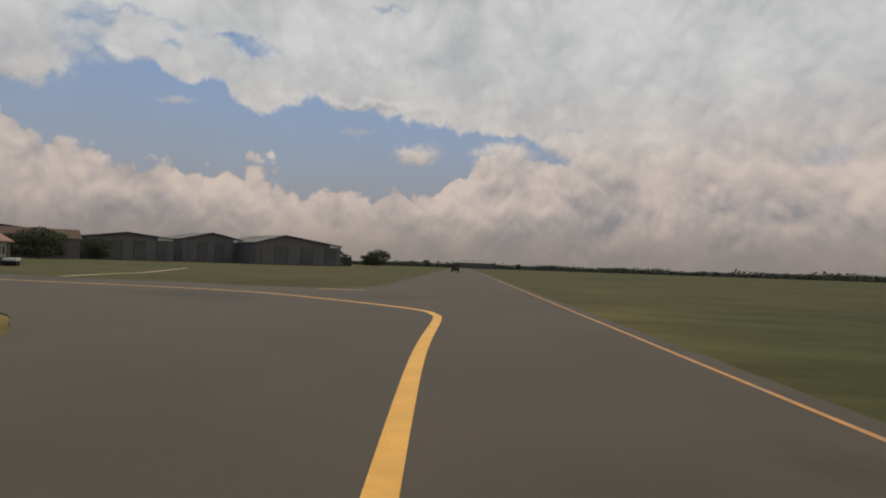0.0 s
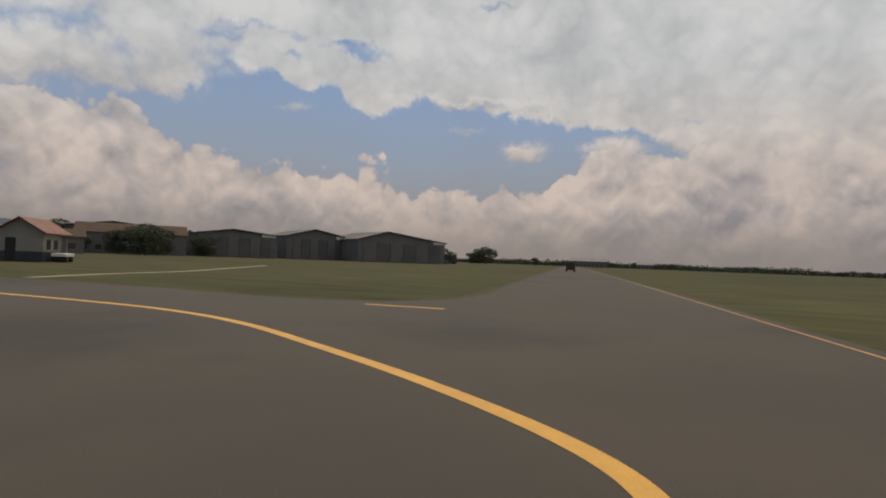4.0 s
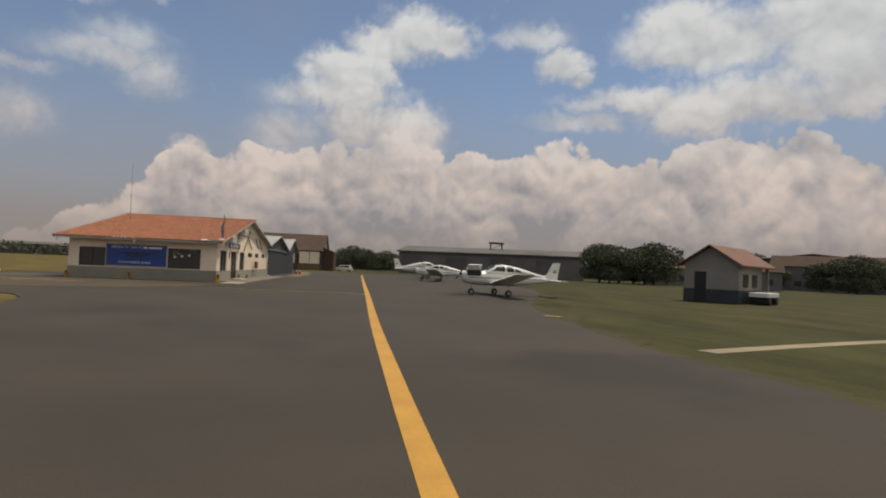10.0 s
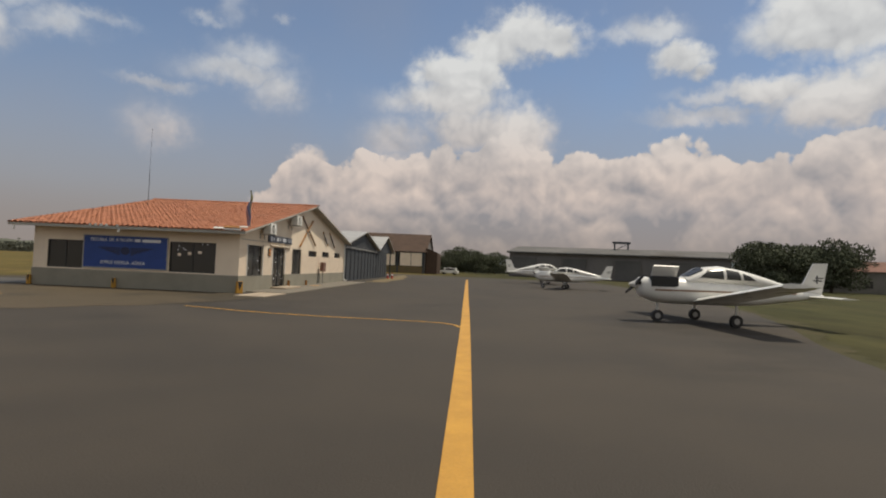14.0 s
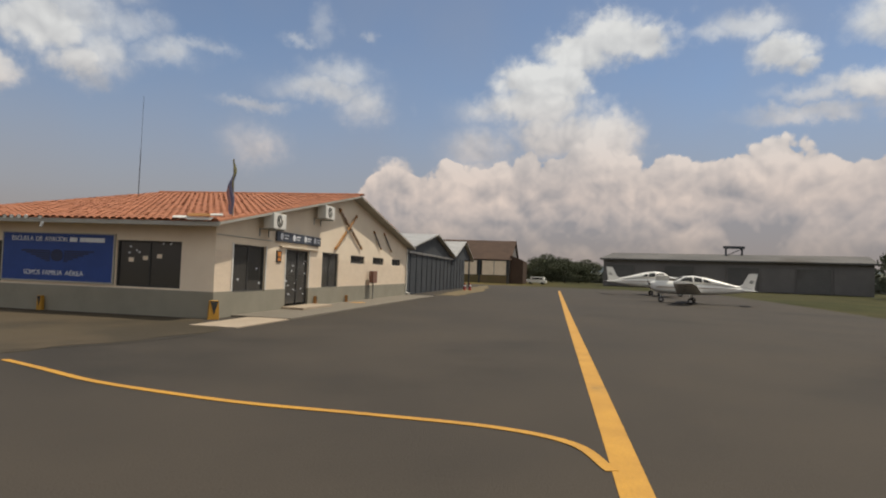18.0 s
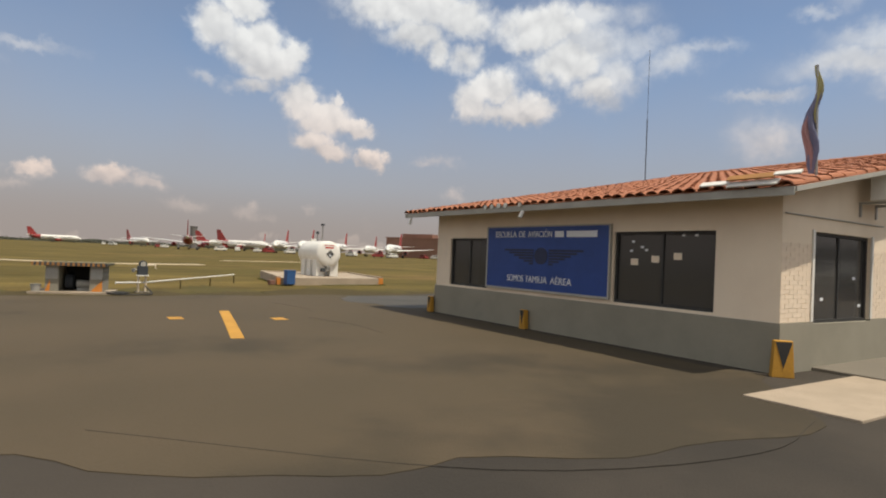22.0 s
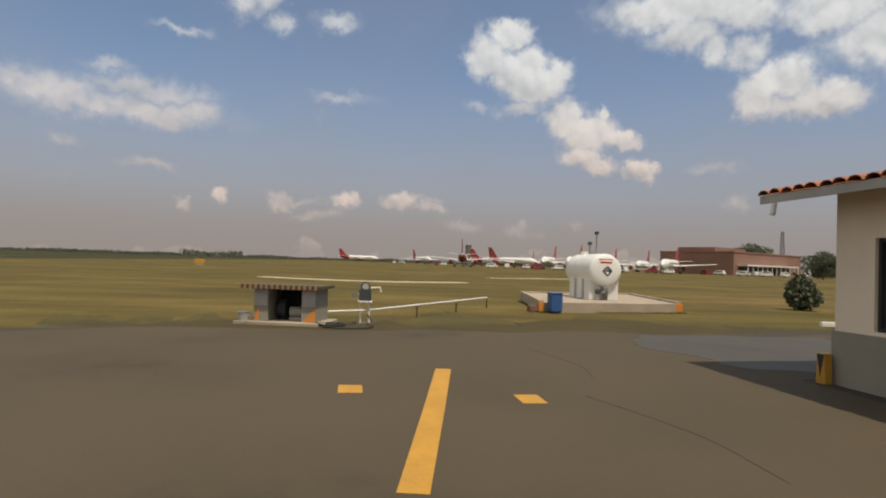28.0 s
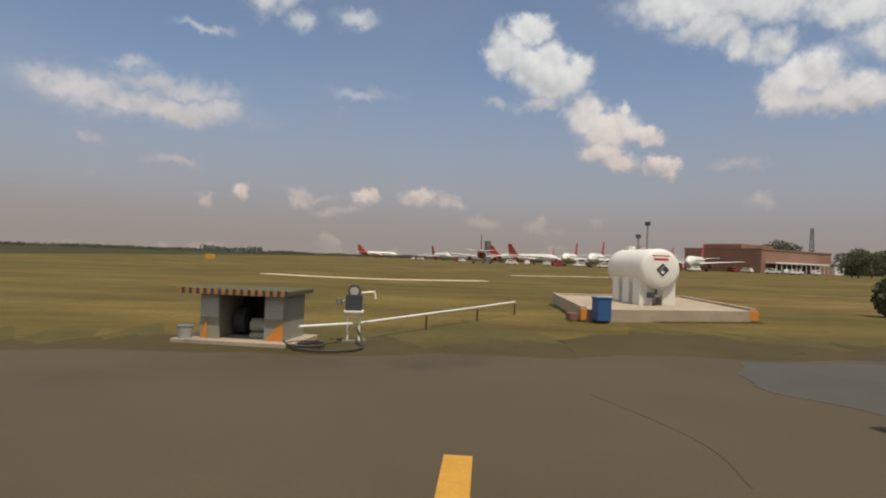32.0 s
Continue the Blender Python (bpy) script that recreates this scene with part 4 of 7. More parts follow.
def sign_board():
    s = thing("sign_board", pose(0.0, 3.6, 2.38), "slate grey sign board with round white emblems", "sign")
    part("board", boxes((0.02, 0.08, 0.0, 3.85, 0.0, 0.34), bevel=0.01), M_SIGNGREY, s)
    for y in (0.35, 1.35, 2.35, 3.25):
        bm = tube(bmesh.new(), (0.08, y, 0.18), (0.088, y, 0.18), 0.12, seg=20)
        part("emblem", bm, M_LETTER, s)
        part("text_bar", boxes((0.08, 0.086, y + 0.2, y + 0.55, 0.2, 0.25), (0.08, 0.086, y + 0.2, y + 0.5, 0.11, 0.15)), M_LETTER, s)


sign_board()


def wall_propeller(y, z, lean, length, material, label, slim=0.75):
    """A wooden propeller hung flat on the gable wall."""
    p = thing("wall_propeller", pose(0.07, y, z, lean, 0, 0), label, "propeller", "old propellers hung on the wall")
    rings = []
    for k in range(13):
        u = -1 + 2 * k / 12
        ch = slim * (0.065 + 0.065 * (1 - abs(u)) if abs(u) > 0.12 else 0.08)
        if abs(u) == 1:
            ch = 0.035
        tw = 0.5 * u
        ring = []
        for j in range(8):
            a = 2 * math.pi * j / 8
            px, py = 0.035 * math.sin(a), ch * math.cos(a)
            ring.append((px * math.cos(tw) - py * math.sin(tw) * 0.4, py, u * length / 2))
        rings.append(ring)
    smooth(part("blade", loft(rings), material, p))
    part("hub", tube(bmesh.new(), (-0.05, 0, 0), (0.06, 0, 0), 0.11 * slim, seg=16), M_STEEL, p)
    for s, mt in ((-1, M_OCHRE), (1, M_OCHRE)):
        part("painted_tip", boxes((-0.042, 0.042, -0.078 * slim, 0.078 * slim, s * length * 0.46 - 0.09, s * length * 0.46 + 0.09), bevel=0.02), mt, p)
    return p


wall_propeller(11.1, 3.33, 64, 3.7, M_WOODPROP, "dark wooden propeller crossed with another on the wall")
wall_propeller(10.5, 3.20, -58, 3.25, M_OCHRE, "faded ochre painted propeller crossed with another on the wall")
wall_propeller(15.35, 3.10, 58, 1.6, M_HANGARWALL, "slim dark grey propeller hung slanting on the wall", 0.45)
wall_propeller(17.4, 3.08, 60, 1.9, M_HANGARWALL, "slim dark grey propeller hung slanting on the wall", 0.45)

nb = thing("notice_box", pose(0.0, 3.88, 1.66), "narrow dark notice panel beside the door", "notice board")
part("panel", boxes((0.0, 0.04, -0.15, 0.2, 0.0, 0.40), bevel=0.008), M_BLACK, nb)
part("paper", boxes((0.04, 0.045, -0.09, 0.14, 0.2, 0.36), (0.04, 0.045, -0.09, 0.14, 0.05, 0.16)), M_ORANGE, nb)
fb = thing("fire_point", pose(0.28, 14.15, 0.05), "dull red fire extinguisher box on a post", "fire point")
part("post", boxes((-0.03, 0.03, -0.03, 0.03, 0.0, 0.85)), M_STEEL, fb)
part("cabinet", boxes((-0.11, 0.11, -0.34, 0.34, 0.82, 1.42), bevel=0.02), M_OLDTILE, fb)


def banner():
    b = thing("banner", pose(-6.86, -0.03, 0.87)  @ Matrix.Diagonal((1.057, 1, 0.9, 1)), "blue vinyl banner with white lettering and dark wings emblem", "banner")
    part("sheet", boxes((0.0, 3.50, -0.02, 0.0, 0.0, 1.52)), M_BLUE, b)
    part("frame", boxes((-0.04, 3.54, -0.03, 0.02, -0.05, 0.0), (-0.04, 3.54, -0.03, 0.02, 1.52, 1.55), (-0.04, 0.0, -0.03, 0.02, 0.0, 1.52), (3.50, 3.54, -0.03, 0.02, 0.0, 1.52)), M_FASCIA, b)
    for s in (-1, 1):
        for k in range(6):
            z = 0.98 - 0.065 * k
            xa, xb = 1.75 + s * 0.22, 1.75 + s * (1.15 - 0.16 * k)
            part("emblem_feather", boxes((min(xa, xb), max(xa, xb), -0.026, -0.02, z - 0.05, z)), M_DARKBLUE, b)
    part("emblem_disc", tube(bmesh.new(), (1.75, -0.02, 0.82), (1.75, -0.028, 0.82), 0.20, seg=24), M_DARKBLUE, b)
    for text, x0, x1, z, hgt in (("ESCUELA", 0.28, 0.98, 1.27, 0.15), ("DE", 1.06, 1.26, 1.27, 0.15), ("AVIACI\u00d3N", 1.34, 2.05, 1.27, 0.185),
                                 ("SOMOS", 0.72, 1.24, 0.17, 0.16), ("FAMILIA", 1.33, 1.95, 0.17, 0.16), ("A\u00c9REA", 2.04, 2.62, 0.17, 0.197)):
        cu = bpy.data.curves.new("lettering", "FONT")
        cu.body, cu.extrude, cu.size = text, 0.004, 0.2
        tmp = new("lettering_curve", cu)
        bpy.context.view_layer.update()
        me = bpy.data.meshes.new_from_object(tmp.evaluated_get(bpy.context.evaluated_depsgraph_get()))
        bpy.data.objects.remove(tmp)
        xs, ys = [v.co.x for v in me.vertices], [v.co.y for v in me.vertices]
        kx, ky = (x1 - x0) / (max(xs) - min(xs)), hgt / (max(ys) - min(ys))
        for v in me.vertices:
            v.co = Vector((x0 + (v.co.x - min(xs)) * kx, -0.026 - v.co.z, z + (v.co.y - min(ys)) * ky))
        me.materials.append(M_LETTER)
        ob = new("lettering", me)
        ob.parent = b
        tagged(ob, "white lettering " + text.lower())
    for x0, x1 in ((2.13, 2.37), (2.45, 3.22)):
        part("name_bar", boxes((x0, x1, -0.026, -0.02, 1.27, 1.41)), M_LETTER, b)


banner()


def corner_post(x, y, turn, h, w):
    p = thing("hazard_post", pose(x, y, 0.0, 0, 0, turn), "low yellow and black striped guard post by the wall", "bollard", "hazard posts round the building")
    bm = boxes((-w / 2, w / 2, -0.06, 0.06, 0.0, h), bevel=0.01)
    for v in bm.verts:
        if v.co.z > h / 2:
            v.co.x *= 0.8
    part("post", bm, M_YELLOW if w > 0.14 else M_OCHRE, p)
    bm = bmesh.new()
    q = [(-w * 0.36, h * 0.97), (w * 0.36, h * 0.97), (0.0, h * 0.25)]
    for y0 in (-0.066, 0.066):
        f = [bm.verts.new((a, y0, c)) for a, c in q]
        bm.faces.new(f)
    bm.verts.ensure_lookup_table()
    for k in range(3):
        bm.faces.new((bm.verts[k], bm.verts[(k + 1) % 3], bm.verts[3 + (k + 1) % 3], bm.verts[3 + k]))
    bmesh.ops.recalc_face_normals(bm, faces=bm.faces[:])
    part("black_stripe", bm, M_BLACK, p)
    return p


for x, y, turn, h, w in ((0.14, -0.16, 45, 0.52, 0.30), (-5.4, -0.12, 0, 0.42, 0.17), (-9.17, -0.14, 0, 0.42, 0.17), (0.14, 7.0, 90, 0.42, 0.12), (0.14, 10.6, 90, 0.34, 0.12)):
    corner_post(x, y, turn, h, w)


def flag():
    f = thing("flag", pose(0.28, 0.35, 2.86) @ Matrix.Diagonal((1, 1, 0.84, 1)), "furled tricolour flag hanging on a leaning roof pole", "flag")
    part("pole", tubes(((0, 0, -0.1), (0.02, -0.12, 1.95), 0.018)), M_STEEL, f)
    # limp cloth: three bands hanging in long folds down the pole
    for z0, z1, mt, w, off, lb in ((0.95, 1.95, M_FLAGY, 0.06, 0.02, "faded yellow band"), (0.10, 1.55, M_FLAGB, 0.10, 0.07, "faded blue band"), (0.16, 1.25, M_FLAGR, 0.075, 0.13, "faded red band")):
        rings = []
        for k in range(12):
            u = k / 11
            z = z0 + (z1 - z0) * u
            swell = math.sin(math.pi * (0.12 + 0.80 * u)) ** 0.8
            sway = off * swell + 0.035 * math.sin(z * 7 + off * 9)
            ring = []
            for j in range(20):
                a = 2 * math.pi * j / 20
                r = w * swell * (0.72 + 0.28 * math.sin(3 * a + z * 4 + off * 20))
                ring.append((0.02 * z - sway + r * math.cos(a), -0.06 * z - sway * 0.25 + r * math.sin(a) * 0.45, z))
            rings.append(ring)
        smooth(part("cloth", loft(rings), mt, f, lb), 80)


flag()
mast = thing("antenna_mast", pose(-8.2, 7.4, 4.1), "thin grey radio antenna mast on the roof", "antenna")
part("pole", tubes(((0, 0, -0.1), (0, 0, 2.2), 0.016), ((0, 0, 2.2), (0, 0, 4.5), 0.007), seg=8), M_DARKSTEEL, mast)


# ---- neighbouring hangars to the north ----
def gable_shed(name, x0, x1, y0, y1, eave, ridge, wall_m, roof_m, label, along="x"):
    """A sheet-metal hangar; the ridge runs along x or along y."""
    h = thing(name, pose(x0, y0, 0), label, "hangar", "hangars")
    w, dd = x1 - x0, y1 - y0
    if along == "x":
        prof = [(0, 0), (dd, 0), (dd, eave), (dd / 2, ridge), (0, eave)]
        rings = [[(x, y, z) for y, z in prof] for x in (0, w)]
    else:
        prof = [(0, 0), (w, 0), (w, eave), (w / 2, ridge), (0, eave)]
        rings = [[(x, y, z) for x, z in prof] for y in (0, dd)]
    part("wall", loft(rings), wall_m, h)
    for s in (0, 1):
        bm = bmesh.new()
        if along == "x":
            ya, yb = (-0.3, dd / 2) if s == 0 else (dd + 0.3, dd / 2)
            za = eave - 0.3 * (ridge - eave) / (dd / 2)
            cs = [(-0.35, ya, za), (w + 0.35, ya, za), (w + 0.35, yb, ridge), (-0.35, yb, ridge)]
        else:
            xa, xb = (-0.3, w / 2) if s == 0 else (w + 0.3, w / 2)
            za = eave - 0.3 * (ridge - eave) / (w / 2)
            cs = [(xa, -0.35, za), (xa, dd + 0.35, za), (xb, dd + 0.35, ridge), (xb, -0.35, ridge)]
        lo = [bm.verts.new((a, b, c + 0.03)) for a, b, c in cs]
        hi = [bm.verts.new((a, b, c + 0.12)) for a, b, c in cs]
        bm.faces.new(lo), bm.faces.new(hi)
        for k in range(4):
            bm.faces.new((lo[k], lo[(k + 1) % 4], hi[(k + 1) % 4], hi[k]))
        bmesh.ops.recalc_face_normals(bm, faces=bm.faces[:])
        part("roof_sheet", bm, roof_m, h)
    return h


g = gable_shed("dark_hangar", -14, -0.1, 22.7, 40.6, 3.0, 4.47, M_DARKSTEEL, M_ROOFMETAL, "dark blue sheet-steel hangar with pale zinc roof beside the school", "x")
for k in range(10):
    part("wall_rib", boxes((13.90, 13.95, 0.9 + k * 1.8, 1.0 + k * 1.8, 0.05, 2.95)), M_DARKSTEEL, g)
part("door_rail", boxes((13.90, 14.0, 0.3, 17.6, 2.75, 2.9)), M_STEEL, g)


def half_open_hangar():
    """The next bay: closed as far as its ridge, then an open stand under the roof."""
    h = thing("dark_hangar", pose(-14, 40.7, 0), "second dark steel hangar with zinc roof, half of it open", "hangar", "hangars")
    part("wall", boxes((0, 13.9, 0.05, 8.0, 0, 3.0)), M_DARKSTEEL, h)
    for k in range(4):
        part("wall_rib", boxes((13.90, 13.95, 0.9 + k * 1.8, 1.0 + k * 1.8, 0.05, 2.95)), M_DARKSTEEL, h)
    part("gable", loft([[(x, 0.05, 3.0), (x, 13.2, 3.0), (x, 6.6, 4.78)] for x in (0, 13.9)]), M_DARKSTEEL, h)
    for y0, y1, z0, z1 in ((-0.05, 6.6, 2.99, 4.78), (13.5, 6.6, 2.92, 4.78)):
        bm = bmesh.new()
        v = [bm.verts.new((x, y, z + t)) for t in (0.03, 0.12) for x, y, z in ((-0.35, y0, z0), (14.25, y0, z0), (14.25, y1, z1), (-0.35, y1, z1))]
        bm.faces.new(v[:4]), bm.faces.new(v[4:])
        for k in range(4):
            bm.faces.new((v[k], v[(k + 1) % 4], v[4 + (k + 1) % 4], v[4 + k]))
        bmesh.ops.recalc_face_normals(bm, faces=bm.faces[:])
        part("roof_sheet", bm, M_ROOFMETAL, h)
    for x in (13.7, 7.0, 0.3):
        part("roof_post", tubes(((x, 13.0, 0.0), (x, 13.0, 3.02), 0.08)), M_DARKSTEEL, h)


half_open_hangar()
g = gable_shed("brown_hangar", -27, 1.3, 97, 124.5, 4.4, 8.6, M_HANGARWALL, M_RUSTROOF, "large open hangar with brown sheet roof at the apron's end", "x")
# the wall is closed: a dark sheet paints the shade of the bay
part("opening", boxes((4.0, 28.2, -0.05, 0.02, 0.0, 4.25)), M_INSHADE, g)
for x0, x1 in ((19.6, 22.2), (23.2, 25.4), (25.5, 27.7)):
    part("pale_door", boxes((x0, x1, -0.14, -0.07, 1.5, 4.15), bevel=0.02), M_CREAM, g, "pale sheet door panel")
part("low_wall", boxes((19.4, 28.2, -0.2, -0.06, 0.0, 1.45)), M_RED_EARTH, g, "low brown wall")
for x in (22.7, 28.0):
    part("door_post", boxes((x - 0.15, x + 0.15, -0.3, 0.0, 0.0, 4.3)), M_DARKSTEEL, g)
# dark sheet for the shaded side bay, on the closed wall
part("side_opening", boxes((28.3, 28.36, 6, 22, 0.0, 3.8)), M_INSHADE, g)
part("lean_to", loft([[(28.4, y, 0.0), (30.8, y, 0.0), (30.8, y, 4.4), (28.4, y, 5.3)] for y in (0.6, 18)]), M_RUSTROOF, g, "dull reddish lean-to at the hangar's side")


def traffic_cone(x, y):
    c = thing("traffic_cone", pose(x, y, 0.0), "faded orange traffic cone with a pale band", "traffic cone", "cones by the dark hangars")
    part("foot", boxes((-0.19, 0.19, -0.19, 0.19, 0.0, 0.035), bevel=0.01), M_ORANGE, c)
    part("lower_cone", tube(bmesh.new(), (0, 0, 0.035), (0, 0, 0.36), 0.15, 0.095, 18), M_FINRED, c, "faded orange-red plastic")
    part("band", tube(bmesh.new(), (0, 0, 0.36), (0, 0, 0.50), 0.096, 0.068, 18), M_LETTER, c, "pale reflective band")
    part("upper_cone", tube(bmesh.new(), (0, 0, 0.50), (0, 0, 0.70), 0.067, 0.025, 18), M_FINRED, c, "faded orange-red plastic")


traffic_cone(1.35, 39.3)
traffic_cone(1.75, 39.9)

# ---- light aircraft on the apron ----
def ring(x, w, zb, zt, n=20, sq=2.4):
    """A rounded cross-section of a fuselage."""
    out = []
    for k in range(n):
        a = 2 * math.pi * k / n
        c, s = math.cos(a), math.sin(a)
        out.append((x, w * math.copysign(abs(c) ** (2 / sq), c), (zb + zt) / 2 + (zt - zb) / 2 * math.copysign(abs(s) ** (2 / sq), s)))
    return out


def foil(span, root, tip, z0, z1, x_root, x_tip, thick, y0=0.0, n=5):
    """Half a wing from y0 outwards: root and tip chord, height and leading edge."""
    rings = []
    for k in range(n + 1):
        u = k / n
        ch, z, x = root + (tip - root) * u, z0 + (z1 - z0) * u, x_root + (x_tip - x_root) * u
        if k == n:
            ch *= 0.86
        t = thick * ch
        prof = [(0, 0), (0.06, 0.42), (0.25, 0.62), (0.55, 0.50), (1.0, 0.03), (0.55, -0.22), (0.25, -0.32), (0.06, -0.25)]
        rings.append([(x + a * ch, y0 + span * u, z + b * t) for a, b in prof])
    return rings


def mirrored(rings):
    return [[(x, -y, z) for x, y, z in r] for r in rings]


def light_aircraft(m, label, cowl_open=False, bay=False):
    """A four-seat low-wing trainer; nose towards -x, wheels on z = 0, mains at x = 0."""
    pl = thing("light_aircraft", m, label, "aircraft", "parked light aircraft")
    zb = 0.62
    body = [(-2.75, 0.26, 1.02, 1.42), (-2.6, 0.44, 0.82, 1.50), (-2.2, 0.54, 0.68, 1.54), (-1.55, 0.58, 0.62, 1.55), (-1.1, 0.58, zb, 1.54), (-0.4, 0.60, zb, 1.50), (0.6, 0.60, zb, 1.46),
            (1.4, 0.52, 0.66, 1.42), (2.2, 0.36, 0.76, 1.33), (3.2, 0.20, 0.90, 1.22), (4.0, 0.07, 1.00, 1.14)]
    cabin = [(-1.15, 0.50, 1.30, 1.55), (-0.55, 0.53, 1.30, 1.90), (0.1, 0.53, 1.30, 1.98), (0.9, 0.50, 1.30, 1.87), (1.6, 0.42, 1.26, 1.70), (2.3, 0.28, 1.2, 1.51), (3.1, 0.12, 1.12, 1.33)]
    smooth(part("cowling", loft([ring(*q) for q in body[:4]]), M_AIRWHITE, pl, "white engine cowling"))
    smooth(part("fuselage", loft([ring(*q) for q in body[3:]]), M_AIRWHITE, pl))
    smooth(part("cabin_roof", loft([ring(*q) for q in cabin]), M_AIRWHITE, pl, "white cabin with dark windows"))

    def on_skin(sections, x, z, proud):
        """How far out the skin stands at x and z, and a little more."""
        x = min(max(x, sections[0][0]), sections[-1][0] - 0.001)
        k = max(i for i, q in enumerate(sections) if q[0] <= x)
        u = (x - sections[k][0]) / (sections[k + 1][0] - sections[k][0])
        w, lo, hi = (sections[k][i] + (sections[k + 1][i] - sections[k][i]) * u for i in (1, 2, 3))
        d = min(0.98, abs(z - (lo + hi) / 2) / ((hi - lo) / 2))
        return w * (1 - d ** 2.4) ** (1 / 2.4) + proud

    def patch(sections, corners, s, n=5):
        """A thin pane or paint band that follows the skin between four corners (x, z)."""
        bm = bmesh.new()
        grids = []
        for proud in (0.012, -0.02):
            rows = []
            for i in range(n + 1):
                row = []
                for j in range(4):
                    u, v = i / n, j / 3
                    x = (corners[0][0] * (1 - u) + corners[1][0] * u) * (1 - v) + (corners[3][0] * (1 - u) + corners[2][0] * u) * v
                    z = (corners[0][1] * (1 - u) + corners[1][1] * u) * (1 - v) + (corners[3][1] * (1 - u) + corners[2][1] * u) * v
                    row.append(bm.verts.new((x, s * on_skin(sections, x, z, proud), z)))
                rows.append(row)
            for p, q in zip(rows, rows[1:]):
                for j in range(3):
                    bm.faces.new((p[j], p[j + 1], q[j + 1], q[j]))
            grids.append(rows[0] + [r[3] for r in rows[1:]] + rows[-1][2::-1] + [r[0] for r in rows[-2:0:-1]])
        for k in range(len(grids[0])):
            bm.faces.new((grids[0][k], grids[0][k - 1], grids[1][k - 1], grids[1][k]))
        bmesh.ops.recalc_face_normals(bm, faces=bm.faces[:])
        return bm

    for s in (-1, 1):
        for pane in (((-0.74, 1.56), (0.12, 1.53), (0.08, 1.87), (-0.42, 1.83)), ((0.22, 1.53), (0.74, 1.52), (0.68, 1.81), (0.20, 1.87)), ((0.84, 1.53), (1.30, 1.52), (1.06, 1.68), (0.80, 1.75))):
            smooth(part("side_window", patch(cabin, pane, s), M_PLEXI, pl), 60)
        bm = bmesh.new()
        vs = [bm.verts.new(p) for p in ((-1.12, s * 0.03, 1.60), (-1.08, s * 0.34, 1.585), (-0.60, s * 0.40, 1.86), (-0.58, s * 0.03, 1.925))]
        vo = [bm.verts.new((v.co.x + 0.03, v.co.y, v.co.z - 0.02)) for v in vs]
        bm.faces.new(vs), bm.faces.new(vo[::-1])
        for k in range(4):
            bm.faces.new((vs[k], vs[(k + 1) % 4], vo[(k + 1) % 4], vo[k]))
        bmesh.ops.recalc_face_normals(bm, faces=bm.faces[:])
        part("windscreen_pane", bm, M_PLEXI, pl)
        w = foil(4.9, 1.65, 1.30, 0.74, 1.42, -0.95, -0.80, 0.13, 0.4)
        smooth(part("wing", loft(w if s > 0 else mirrored(w)), M_AIRWHITE, pl))
        w = foil(1.75, 0.78, 0.70, 1.06, 1.06, 3.35, 3.40, 0.09, 0.08)
        smooth(part("tailplane", loft(w if s > 0 else mirrored(w)), M_AIRWHITE, pl))
        smooth(part("stripe", patch(body, ((-2.3, 1.06), (2.9, 1.12), (2.9, 1.15), (-2.3, 1.12)), s, 16), M_BROWNSTRIPE, pl, "thin brown stripe along the fuselage"), 60)
    fin = [[(2.75, 0.03, 1.22), (3.95, 0.03, 1.12), (3.95, -0.03, 1.12), (2.75, -0.03, 1.22)], [(3.25, 0.035, 1.5), (4.02, 0.03, 1.5), (4.02, -0.03, 1.5), (3.25, -0.035, 1.5)], [(3.62, 0.02, 2.22), (4.16, 0.02, 2.24), (4.16, -0.02, 2.24), (3.62, -0.02, 2.22)]]
    part("fin", loft(fin), M_AIRWHITE, pl, "white tail fin")
    part("fin_emblem", boxes((3.62, 3.95, -0.04, 0.04, 1.60, 1.64), (3.70, 4.0, -0.04, 0.04, 1.70, 1.73), (3.74, 3.78, -0.04, 0.04, 1.52, 1.80)), M_BLACK, pl)
    smooth(part("spinner", tube(bmesh.new(), (-2.74, 0, 1.24), (-3.05, 0, 1.24), 0.17, 0.03, 16), M_AIRWHITE, pl))
    bl = []
    for k in range(11):
        u = -1 + 2 * k / 10
        ch = 0.08 * (1.15 - 0.6 * abs(u))
        bl.append([(-2.84 + 0.02 * math.sin(a), ch * math.cos(a), 1.24 + 0.93 * u) for a in [2 * math.pi * j / 8 for j in range(8)]])
    pr = part("propeller", loft(bl), M_BLACK, pl, "dark metal propeller at rest")
    pr.matrix_local = Matrix.Translation((0, 0, 1.24)) @ pose(0, 0, 0, 70, 0, 0) @ Matrix.Translation((0, 0, -1.24))
    for yi in (-0.30, 0.16):
        part("air_inlet", boxes((-2.78, -2.70, yi, yi + 0.14, 1.24, 1.37), bevel=0.02), M_INSHADE, pl)
    if bay:
        # no hollow here: a near-black block gives the bay its shade
        part("engine_bay", boxes((-2.42, -1.50, -0.56, 0.56, 1.20, 1.556)), M_INSHADE, pl, "dark block painted as the shade of the open engine bay")
    if cowl_open:
        c = part("cowl_door", boxes((-2.35, -1.45, -0.03, 0.03, 0.0, 0.42), bevel=0.012), M_AIRWHITE, pl, "white cowl door propped open")
        c.matrix_local = pose(0, -0.20, 1.56, 35, 0, 0)
    for x, y, top in ((0.05, 1.5, 0.72), (0.05, -1.5, 0.72), (-2.0, 0.0, 0.68)):
        gear = part("landing_gear", tubes(((x, y, 0.20), (x, y, top), 0.045)), M_AIRWHITE, pl)
        part("tyre", tube(bmesh.new(), (x, y - 0.075, 0.2), (x, y + 0.075, 0.2), 0.2, seg=20), M_BLACK, gear)
